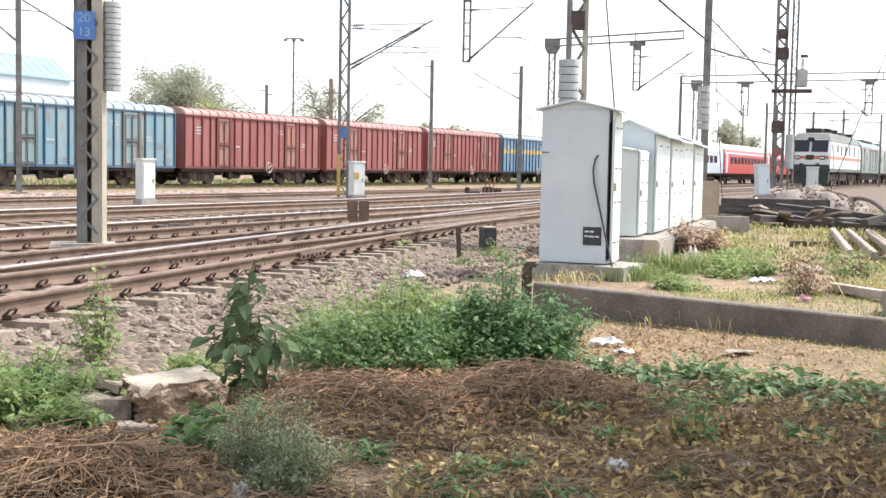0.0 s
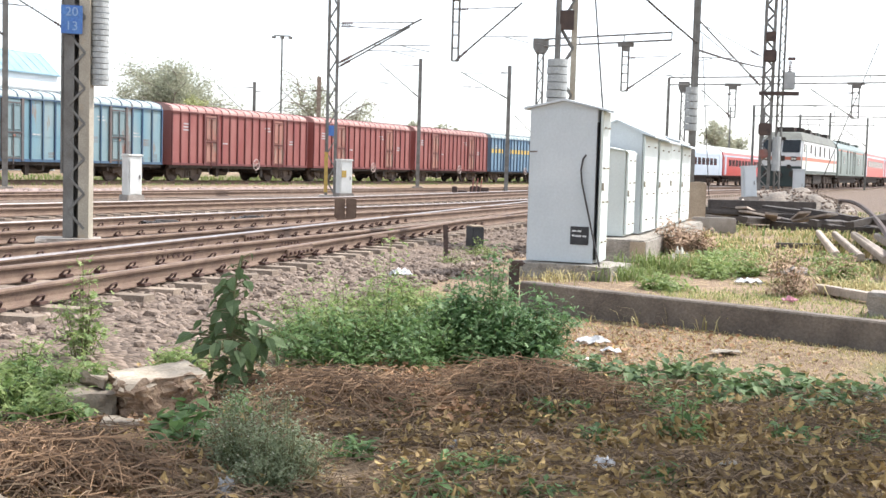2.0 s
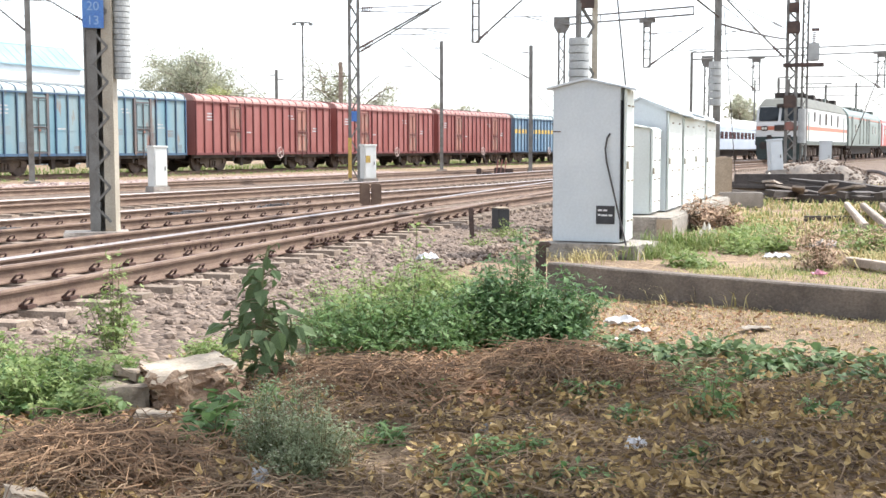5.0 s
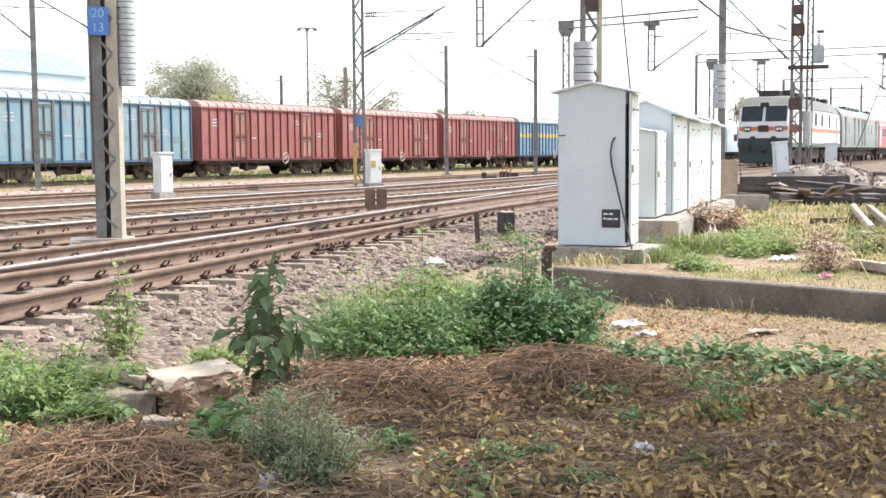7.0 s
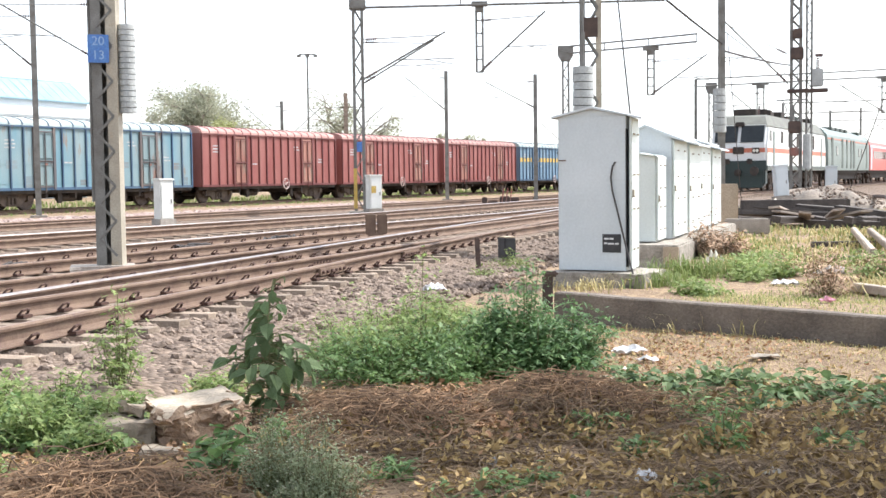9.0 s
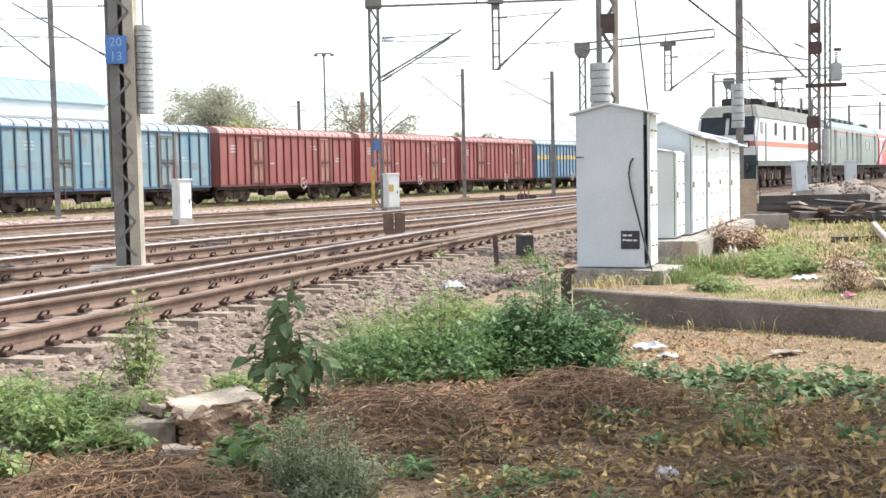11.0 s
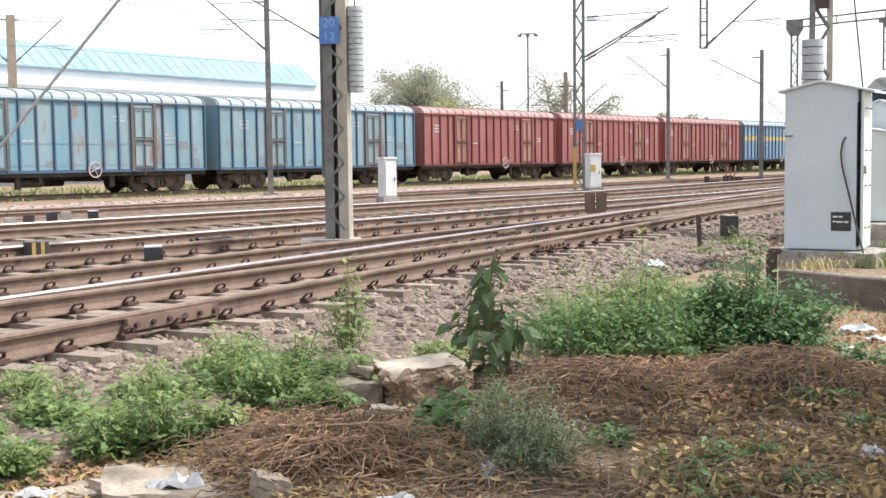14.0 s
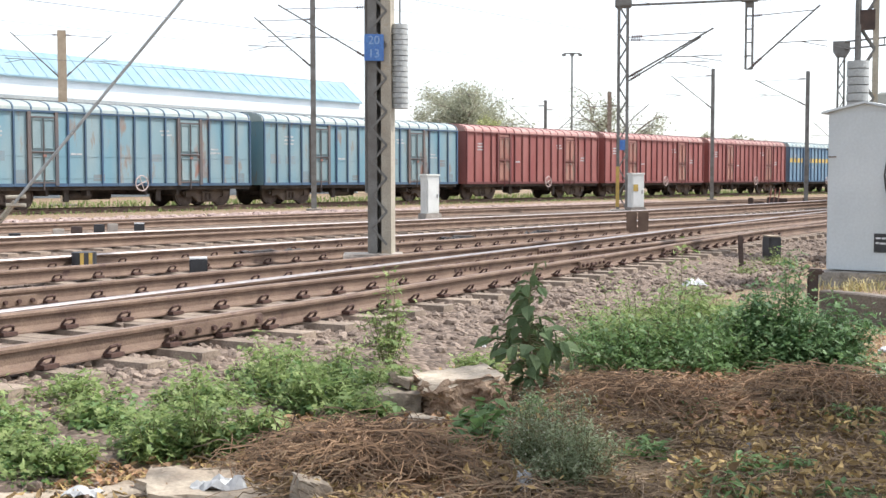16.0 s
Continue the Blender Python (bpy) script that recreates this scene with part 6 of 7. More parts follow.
P_LEAFGREY = mat("grey-green small leaves", (0.15, 0.19, 0.10), (0.32, 0.35, 0.20), 3, 0.7, 0, 0, 20, island=True, leafy=0.3)
P_STEM = mat("green-brown plant stem", (0.13, 0.15, 0.06), (0.16, 0.13, 0.07), 8, 0.8, 0, 0.1)
P_DRYLEAF = mat("dry curled leaves", (0.50, 0.355, 0.15), (0.15, 0.095, 0.045), 3, 0.8, 0, 0, 20, island=True, leafy=0.15)
P_ORANGELEAF = mat("orange-brown fallen leaves", (0.42, 0.24, 0.13), (0.25, 0.155, 0.09), 3, 0.85, 0, 0, 20, island=True, leafy=0.15)
P_STRAND = mat("dead brown vine strands", (0.085, 0.055, 0.035), (0.37, 0.265, 0.165), 3, 0.9, 0, 0, 20, island=True)
P_STRANDRED = mat("red-brown dead stalks", (0.36, 0.225, 0.13), (0.085, 0.055, 0.036), 3, 0.9, 0, 0, 20, island=True)
P_STRAW = mat("straw-yellow dry grass", (0.56, 0.46, 0.24), (0.38, 0.34, 0.15), 3, 0.85, 0, 0, 20, island=True, leafy=0.2)
P_GRASS = mat("green grass blades", (0.13, 0.20, 0.05), (0.25, 0.29, 0.10), 3, 0.7, 0, 0, 20, island=True, leafy=0.3)
P_PALEGRASS = mat("pale yellow-green grass", (0.56, 0.50, 0.24), (0.34, 0.36, 0.14), 3, 0.8, 0, 0, 20, island=True, leafy=0.3)
P_DRYTWIG = mat("pale dry twigs", (0.50, 0.35, 0.24), (0.26, 0.17, 0.11), 3, 0.9, 0, 0, 20, island=True)
P_BUD = mat("whitish seed heads", (0.52, 0.50, 0.38), (0.40, 0.40, 0.28), 3, 0.8, 0, 0, 20, island=True)


def bush(name, label, clumps, p_leaf, templates, kinds, seed, category="bush", leaf=0.06, stems=40, per=40, spread=0.05, buds=0):
    r = random.Random(seed)
    rows, lines, tops = [], [], []
    for cx, cy, rad, h in clumps:
        a, b = bush_rows(r, cx, cy, rad, h, stems, per, leaf, spread=spread, kind=0)
        rows += [(r.choice(kinds), m) for _, m in a]
        lines += b
    cx, cy = clumps[0][:2]
    ob = thing(name, Matrix(), label, category)
    bm = nb()
    for pts in lines:
        sweep(bm, pts, 0.0018 if leaf < 0.05 else 0.0028, 4)
    tagged(part("stem", bm, P_STEM, ob), kind="stuff")
    many("leaves", templates, rows, p_leaf, kind="stuff", parent=ob)
    if buds:
        rw = []
        for _ in range(buds):
            p = r.choice(lines)[3]
            rw.append((0, trs(p.x + r.gauss(0, 0.03), p.y + r.gauss(0, 0.03), p.z + r.uniform(-0.04, 0.05), r.uniform(0.005, 0.010), r.uniform(0, 3), 0, 0)))
        many("seed_head", [STONES[0]], rw, P_BUD, kind="stuff", parent=ob)
    return ob


T5 = [LEAF1, LEAFWIDE, LEAFTHIN, LEAFLOBE]
bush("leafy_bush", "dense dark green weed bush with lobed leaves", [(0.48, 9.05, 0.42, 0.62), (0.78, 8.95, 0.38, 0.50), (0.25, 9.0, 0.34, 0.54), (0.55, 8.8, 0.46, 0.34)], P_LEAFDEEP, T5, (2, 2, 3), 31, leaf=0.056, stems=58, per=84, spread=0.05, buds=60)
bush("feathery_weeds", "light green feathery weed thicket", [(-0.32, 9.3, 0.40, 0.66), (-0.85, 9.6, 0.46, 0.42), (-0.08, 9.4, 0.28, 0.52), (-0.60, 9.1, 0.42, 0.55), (-0.3, 8.9, 0.5, 0.32), (0.0, 10.2, 0.5, 0.5)], P_LEAFLIGHT, T5, (2, 2, 2, 3), 32, leaf=0.050, stems=36, per=72, spread=0.06, buds=200)
bush("green_weeds", "mid green leafy weeds at the foot of the thicket", [(-0.55, 8.7, 0.55, 0.34), (-0.05, 8.6, 0.5, 0.34), (0.05, 8.9, 0.4, 0.34), (-0.9, 8.9, 0.45, 0.30), (-0.35, 8.95, 0.4, 0.42)], P_LEAFMID, T5, (2, 2, 3), 33, leaf=0.052, stems=44, per=60, spread=0.06, buds=120)
bush("grey_shrub", "small grey-green shrub with whitish seed heads", [(-0.76, 5.50, 0.24, 0.42), (-0.62, 5.42, 0.19, 0.36), (-0.90, 5.60, 0.17, 0.32), (-0.70, 5.3, 0.14, 0.2)], P_LEAFGREY, T5, (2, 2, 0), 34, leaf=0.026, stems=56, per=60, spread=0.032, buds=420)
bush("creeping_vine", "dark green creeping vine with pointed leaves", [(1.30, 8.5, 0.28, 0.16), (1.75, 8.4, 0.40, 0.14), (2.2, 8.2, 0.42, 0.15), (2.65, 8.0, 0.36, 0.13), (1.45, 7.95, 0.20, 0.10), (2.0, 7.8, 0.32, 0.10), (3.1, 7.7, 0.42, 0.12), (2.5, 7.4, 0.25, 0.09)], P_LEAFDARK, T5, (1, 1, 0), 35, "vine", leaf=0.08, stems=19, per=14, spread=0.06)
bush("broad_weed", "dark green broad-leaved weed beside the broken block", [(-1.22, 5.95, 0.17, 0.20), (-1.28, 6.35, 0.10, 0.14)], P_LEAFMID, T5, (1, 1, 3), 44, "weed", leaf=0.09, stems=14, per=10, spread=0.03)
bush("low_weeds", "low green weeds among dry vines", [(0.80, 6.95, 0.26, 0.16), (0.95, 6.35, 0.16, 0.12), (1.36, 6.25, 0.20, 0.22), (1.35, 7.4, 0.30, 0.12), (2.2, 6.9, 0.3, 0.12), (0.35, 5.7, 0.14, 0.1), (-0.35, 6.0, 0.16, 0.12), (0.1, 5.6, 0.2, 0.12), (-1.1, 6.5, 0.2, 0.22), (0.0, 5.35, 0.2, 0.14), (3.2, 7.5, 0.4, 0.16), (2.9, 6.6, 0.3, 0.10), (1.9, 6.2, 0.15, 0.10), (0.55, 5.2, 0.2, 0.12), (-0.1, 6.9, 0.18, 0.12), (0.15, 5.0, 0.25, 0.14), (1.1, 5.5, 0.12, 0.08), (2.4, 6.3, 0.2, 0.1)], P_LEAFMID, T5, (0, 2), 36, leaf=0.06, stems=16, per=16, spread=0.03)
left_clumps = [(-2.62, 5.55, 0.28, 0.28), (-2.40, 5.78, 0.20, 0.20), (-2.86, 5.45, 0.22, 0.18), (-3.15, 4.95, 0.28, 0.17), (-3.5, 5.0, 0.3, 0.18), (-3.05, 5.85, 0.22, 0.13), (-3.35, 5.9, 0.30, 0.16), (-3.8, 5.4, 0.35, 0.2), (-3.1, 6.55, 0.28, 0.19), (-2.78, 7.0, 0.34, 0.27), (-2.42, 6.78, 0.26, 0.24), (-2.95, 7.45, 0.32, 0.26), (-2.5, 7.4, 0.34, 0.30), (-2.15, 7.05, 0.22, 0.22), (-2.04, 6.55, 0.18, 0.16), (-2.1, 7.6, 0.2, 0.16), (-1.75, 8.25, 0.25, 0.12), (-4.1, 5.7, 0.35, 0.2), (-3.75, 6.3, 0.28, 0.16), (-2.42, 8.45, 0.20, 0.46)]
bush("weed_patch", "bright green leafy weeds along the ballast edge", [(x, y, r_, h * 1.15) for x, y, r_, h in left_clumps], P_LEAFLIGHT, T5, (2, 2, 3), 37, "weeds", leaf=0.056, stems=24, per=44, spread=0.045, buds=160)
bush("weed_undergrowth", "darker green weed undergrowth at the ballast edge", [(x, y + 0.05, r_ * 1.05, h * 0.6) for x, y, r_, h in left_clumps[:15]], P_LEAFMID, T5, (3, 3, 1), 38, "weeds", leaf=0.055, stems=20, per=24, spread=0.045)
bush("track_weeds", "small green weeds by the marker block", [(0.7, 19.4, 0.4, 0.22), (0.95, 19.0, 0.35, 0.2), (0.3, 17.5, 0.3, 0.14), (-1.3, 11.6, 0.5, 0.10), (-0.7, 12.4, 0.5, 0.12), (-0.2, 13.2, 0.5, 0.10), (0.3, 11.6, 0.4, 0.14), (-1.6, 9.1, 0.35, 0.12)], P_GRASS, T5, (2, 0), 39, "weeds", leaf=0.06, stems=20, per=16, spread=0.05)


def tall_plant():
    """A broad-leaved sapling: stem, leaf stalks and single leaves."""
    r = random.Random(12)
    ob = thing("sapling", pose(-1.24, 7.45, ground_z(-1.24, 7.45) - 0.02), "young broad-leaved plant with dark green leaves", "plant")
    bm = nb()
    stem = [Vector((0.03 * math.sin(k * 0.9) + 0.012 * k, 0.02 * math.cos(k), 0.132 * k)) for k in range(8)]
    sweep(bm, stem, 0.011, 6)
    st = part("stem", bm, P_STEM, ob)
    v, f = LEAFWIDE
    me = bpy.data.meshes.new("leaf")
    me.from_pydata([tuple(q) for q in v], [], f)
    me.materials.append(P_LEAFDARK)
    bm = nb()
    for k in range(140):
        low = k < 120
        z = min(0.72, max(0.02, r.gauss(0.38, 0.17))) if low else 0.62 + 0.30 * (k - 120) / 20
        i = min(6, int(z / 0.132))
        base = stem[i].lerp(stem[i + 1], z / 0.132 - i)
        a = k * 2.4 + r.uniform(-0.7, 0.7)
        full = max(0.25, 1 - ((z - 0.40) / 0.36) ** 2)
        l = r.uniform(0.04, 0.27) * full if low else r.uniform(0.01, 0.10)
        tip = base + Vector((math.cos(a) * l, math.sin(a) * l, r.uniform(-0.03, 0.05)))
        rod(bm, base, tip, 0.004, 0.003, 4, False)
        s = r.uniform(0.085, 0.155) if low else r.uniform(0.05, 0.10)
        piece("leaf", me, ob, Matrix.LocRotScale(tip, Euler((r.uniform(-1.7, -0.15), r.uniform(-0.7, 0.7), a - math.pi / 2 + r.uniform(-0.7, 0.7))), (s * r.uniform(0.65, 0.95), s, s)))
    tagged(part("leaf_stalk", bm, P_STEM, ob), kind="stuff")


tall_plant()


def strands(name, label, count, place, lo, hi, p, seed, rise=0.10, rad=0.0026):
    r = random.Random(seed)
    verts, faces = [], []
    for _ in range(count):
        x, y = place(r)
        g = ground_z(x, y)
        l, a = r.uniform(lo, hi), r.uniform(0, 6.283)
        bend, h, tilt = r.gauss(0, 0.55), rise * r.random() ** 1.3, r.gauss(0, 0.10)
        b, w = len(verts), rad * r.uniform(0.6, 1.5)
        for k in range(6):
            nx, ny = -math.sin(a) * w, math.cos(a) * w
            pz = g + max(0.004, h + tilt * l * (k / 5 - 0.5) + r.gauss(0, 0.006) - 0.5 * h * (k in (0, 5)))
            verts += [(x - nx, y - ny, pz - w), (x + nx, y + ny, pz - w), (x, y, pz + w)]
            a += bend + r.gauss(0, 0.35)
            x, y = x + l / 5 * math.cos(a), y + l / 5 * math.sin(a)
        for k in range(5):
            i = b + 3 * k
            for j in range(3):
                faces.append((i + j, i + (j + 1) % 3, i + 3 + (j + 1) % 3, i + 3 + j))
    return mesh_object(name, verts, faces, STRAND_PAINT[name], label, "dry vines", "stuff")


STRAND_PAINT = {"dry_vines": P_STRAND, "dead_stalks": P_STRANDRED, "dry_grass": P_STRAW}
HEAPS = [(-1.65, 5.40, 0.55), (-1.75, 5.3, 0.5), (-1.1, 5.2, 0.45), (-1.4, 5.5, 0.4), (-0.52, 7.15, 0.5), (-0.4, 7.0, 0.45), (-0.7, 7.4, 0.4), (0.60, 7.45, 0.5), (0.8, 7.5, 0.4), (0.4, 7.5, 0.4), (-0.15, 6.5, 0.6), (-0.9, 6.7, 0.5), (0.2, 5.4, 0.8), (1.4, 5.6, 0.9), (2.9, 6.6, 0.9), (1.9, 7.0, 0.8), (3.4, 7.2, 0.7)]


BARE = ((-2.45, 4.85, 0.5, 0.36), (-1.6, 4.45, 0.42, 0.24), (-2.95, 4.6, 0.45, 0.3), (0.46, 6.55, 0.24, 0.20), (-1.55, 6.45, 0.42, 0.36), (-1.27, 5.25, 0.22, 0.16), (0.05, 6.0, 0.14, 0.16), (1.15, 6.75, 0.16, 0.14), (-0.25, 5.9, 0.15, 0.12))


def bare(x, y):
    return any(((x - a) / p) ** 2 + ((y - b) / q) ** 2 < 1 for a, b, p, q in BARE)


def heap_place(r):
    """Heaps first, then the ground between, thinned out in patches."""
    while True:
        if r.random() < 0.62:
            x, y, q = r.choice(HEAPS)
            x, y = x + r.gauss(0, q * 0.45), y + r.gauss(0, q * 0.36)
        else:
            x, y = r.uniform(-1.6, 4.2), r.uniform(4.4, 8.3)
        if bare(x, y) or x > 0.15 and y < 7.1 and r.random() < 0.35:
            continue
        if noise.noise((x * 1.7, y * 1.7, 9.0)) + 0.5 * noise.noise((x * 5, y * 5, 2.0)) > r.uniform(-0.22, 0.20):
            return x, y


strands("dry_vines", "tangled dead brown vines covering the ground", 16500, heap_place, 0.10, 0.42, None, 51, 0.10, 0.0019)


def red_place(r):
    x, y, q = r.choice([(-0.52, 7.15, 0.55), (-0.45, 7.1, 0.5), (-0.8, 7.45, 0.35), (0.60, 7.45, 0.5), (0.75, 7.45, 0.45), (-1.65, 5.35, 0.5), (-1.75, 5.3, 0.4)])
    return x + r.gauss(0, q * 0.5), y + r.gauss(0, q * 0.35)


strands("dead_stalks", "brown curled heaps of dead stalks", 5200, red_place, 0.12, 0.45, None, 52, 0.17, 0.0021)


def dry_leaves():
    r = random.Random(61)
    curl = [(np.array([[0, 0, 0], [-0.2, 0.3, 0.16], [0, 0.35, 0.0], [0.2, 0.3, 0.14], [-0.17, 0.7, 0.2], [0.17, 0.7, 0.18], [0, 1, 0.22]], float), [(0, 2, 1), (0, 3, 2), (1, 2, 4), (2, 3, 5), (4, 2, 6), (2, 5, 6)]), (LEAFWIDE[0] * np.array([0.8, 0.8, -2.0]), LEAFWIDE[1])]
    rows = []
    for _ in range(19000):
        if r.random() < 0.62:
            x, y = r.uniform(-0.2, 4.0), r.uniform(4.5, 7.5)
            if bare(x, y):
                continue
            if noise.noise((x * 1.5 + 5, y * 1.5, 4.0)) < r.uniform(-0.5, 0.15):
                continue
        else:
            x, y = heap_place(r)
        rows.append((r.randint(0, 1), trs(x, y, ground_z(x, y) + r.uniform(0.005, 0.10), r.uniform(0.028, 0.06) if r.random() < 0.75 else r.uniform(0.05, 0.085), r.gauss(0, 0.6), r.gauss(0, 0.8), r.uniform(0, 6.3))))
    for k in range(4200):
        x, y = (r.uniform(-3, 5), r.uniform(5, 11.5)) if k < 1800 else (r.uniform(-4.0, -1.0), r.uniform(4.2, 6.6))
        rows.append((r.randint(0, 1), trs(x, y, ground_z(x, y) + 0.012, r.uniform(0.03, 0.08), r.uniform(-0.4, 0.4), r.uniform(-0.4, 0.4), r.uniform(0, 6.3))))
    many("dry_leaves", curl, rows, P_DRYLEAF, "dry curled yellow-brown leaves on the ground", "dry leaves")


dry_leaves()


def leaf_litter():
    """Orange-brown fallen leaves between the heaps and along the foot of the beam."""
    r = random.Random(62)
    rows = []
    spots = [(0.0, 7.5, 0.18, 0.40, 900), (0.05, 6.95, 0.16, 0.25, 350), (-1.15, 5.2, 0.20, 0.15, 300), (-1.55, 6.38, 0.22, 0.12, 250), (1.5, 10.6, 0.5, 0.7, 600), (2.2, 10.3, 0.5, 0.5, 260), (-2.6, 6.4, 0.3, 0.35, 450), (-2.9, 5.05, 0.3, 0.2, 350), (1.35, 9.3, 0.25, 0.4, 400)]
    for cx, cy, qx, qy, n in spots:
        for _ in range(n):
            x, y = cx + r.gauss(0, qx), cy + r.gauss(0, qy)
            if (x - BEAM_A.x) * (BEAM_B.y - BEAM_A.y) - (y - BEAM_A.y) * (BEAM_B.x - BEAM_A.x) < 0.3:
                continue
            rows.append((r.randint(0, 1), trs(x, y, ground_z(x, y) + r.uniform(0.004, 0.03) + (0.07 if abs(cx) < 0.1 else 0.0), r.uniform(0.02, 0.06), r.gauss(0, 0.4), r.gauss(0, 0.5), r.uniform(0, 6.3))))
    many("fallen_leaves", [LEAF1, LEAFWIDE], rows, P_ORANGELEAF, "orange-brown fallen leaves on bare earth", "dry leaves")


leaf_litter()


def blades(name, label, count, place, lo, hi, p, seed, width=0.005):
    r = random.Random(seed)
    verts, faces = [], []
    for _ in range(count):
        x, y = place(r)
        g = ground_z(x, y)
        h, a, lean = r.uniform(lo, hi), r.uniform(0, 6.283), r.uniform(0.15, 1.5)
        dx, dy = math.cos(a), math.sin(a)
        b = len(verts)
        w = width * r.uniform(0.7, 1.3)
        verts += [(x - dy * w, y + dx * w, g), (x + dy * w, y - dx * w, g), (x + dx * h * lean * 0.35 - dy * w, y + dy * h * lean * 0.35 + dx * w, g + h * 0.6), (x + dx * h * lean * 0.35 + dy * w, y + dy * h * lean * 0.35 - dx * w, g + h * 0.6), (x + dx * h * lean, y + dy * h * lean, g + h * (1 - 0.35 * lean))]
        faces += [(b, b + 1, b + 3, b + 2), (b + 2, b + 3, b + 4)]
    return mesh_object(name, verts, faces, p, label, "grass", "stuff")


def behind_beam(r):
    while True:
        t, q = r.uniform(0.0, 0.75), 0.45 + 9.0 * r.random() ** 1.4
        p = BEAM_A + bd * t + nrm * q
        if noise.noise((p.x * 0.9, p.y * 0.9, 6.0)) < r.uniform(-0.5, 0.2):
            continue
        if p.x > 1.3 and p.y > 7 and not (0.9 < p.x < 2.75 and 13.4 < p.y < 17.0 and r.random() < 0.85):
            return p.x, p.y


def beam_foot(r):
    t, q = r.uniform(0.02, 0.75), -0.02 - 2.3 * r.random() ** 1.3
    p = BEAM_A + bd * t + nrm * q
    return p.x, p.y


blades("straw_grass", "short straw-yellow grass behind the beam", 42000, behind_beam, 0.012, 0.055, P_PALEGRASS, 71, 0.0035)
blades("green_grass", "sparse green grass behind the beam", 9000, behind_beam, 0.02, 0.09, P_GRASS, 72, 0.004)
blades("beam_foot_grass", "dry straw along the foot of the beam", 12000, beam_foot, 0.01, 0.035, P_STRAW, 73, 0.0035)


def far_fill(r):
    while True:
        q = polar(r.uniform(11.5, 23), 18 + 30 * r.random() ** 1.3)
        if noise.noise((q.x * 0.5, q.y * 0.5, 1.0)) > r.uniform(-0.5, 0.3):
            return q.x, q.y


def under_train(r):
    q = yard(r.uniform(10, 150), TRAIN_N + r.choice((-2.2, -1.6, 0.0, 2.4, 3.2)) + r.gauss(0, 0.35), TRAIN_AZ)
    return q.x, q.y


blades("field_grass", "dry yellow grass among rubble and timber", 9000, far_fill, 0.05, 0.22, P_STRAW, 74, 0.012)
blades("field_weeds", "scattered green weeds among rubble and timber", 3500, far_fill, 0.05, 0.25, P_GRASS, 75, 0.014)
def verge(r):
    q = yard(r.uniform(-20, 170), TRAIN_N + 3 + 12 * r.random() ** 1.5, TRAIN_AZ)
    return q.x, q.y


blades("verge_grass", "tall green and dry grass beyond the goods wagons", 13000, verge, 0.12, 0.42, P_GRASS, 77, 0.022)
blades("siding_grass", "green grass growing under the goods wagons", 5000, under_train, 0.06, 0.22, P_GRASS, 76, 0.02)


def clump_at(cx, cy, q):
    return lambda r: (cx + r.gauss(0, q), cy + r.gauss(0, q))


for k, (x, y, q, n, lo, hi, p, lab) in enumerate(((2.5, 15.75, 0.25, 420, 0.10, 0.30, P_GRASS, "pale green grass tuft beside a cabinet"), (1.6, 15.2, 0.25, 160, 0.08, 0.24, P_STRAW, "dry grass tuft at the cabinet plinth"), (2.1, 11.6, 0.18, 50, 0.08, 0.24, P_STRAW, "thin dry grass at the beam"), (3.3, 17.2, 0.3, 500, 0.12, 0.40, P_GRASS, "green grass tuft by the long plinth"), (5.2, 14.6, 0.25, 350, 0.1, 0.3, P_STRAW, "dry grass tuft on the fill"), (5.6, 12.4, 0.2, 260, 0.1, 0.3, P_GRASS, "green tuft beyond the beam"), (2.75, 11.0, 0.15, 45, 0.06, 0.2, P_STRAW, "thin dry grass at the beam"))):
    blades("grass_tuft", lab, n, clump_at(x, y, q), lo, hi, p, 80 + k, 0.006)
bush("debris_weeds", "green weeds among rubble behind the beam", [(4.3, 18.2, 0.5, 0.28), (4.05, 16.9, 0.35, 0.30), (4.5, 17.0, 0.3, 0.22), (2.9, 14.6, 0.3, 0.12), (5.0, 19.5, 0.5, 0.25), (5.6, 16.2, 0.4, 0.28), (6.2, 18.5, 0.5, 0.25), (3.9, 16.4, 0.3, 0.2), (6.6, 15.0, 0.4, 0.3)], P_LEAFLIGHT, T5, (3, 0), 40, "weeds", leaf=0.08, stems=24, per=20, spread=0.07)
bush("dry_bush", "dry tan tangle of twigs beside the cabinets", [(4.35, 21.0, 0.40, 0.62), (4.6, 20.4, 0.35, 0.4)], P_DRYTWIG, T5, (2,), 42, "dry shrub", leaf=0.15, stems=70, per=18, spread=0.06)
bush("dead_shrub", "dry brown shrub among rubble", [(4.35, 14.3, 0.28, 0.40), (5.0, 17.2, 0.6, 0.40), (5.7, 16.4, 0.4, 0.35), (6.9, 16.4, 0.5, 0.25)], P_DRYTWIG, T5, (2,), 41, "dry shrub", leaf=0.10, stems=50, per=14, spread=0.06)

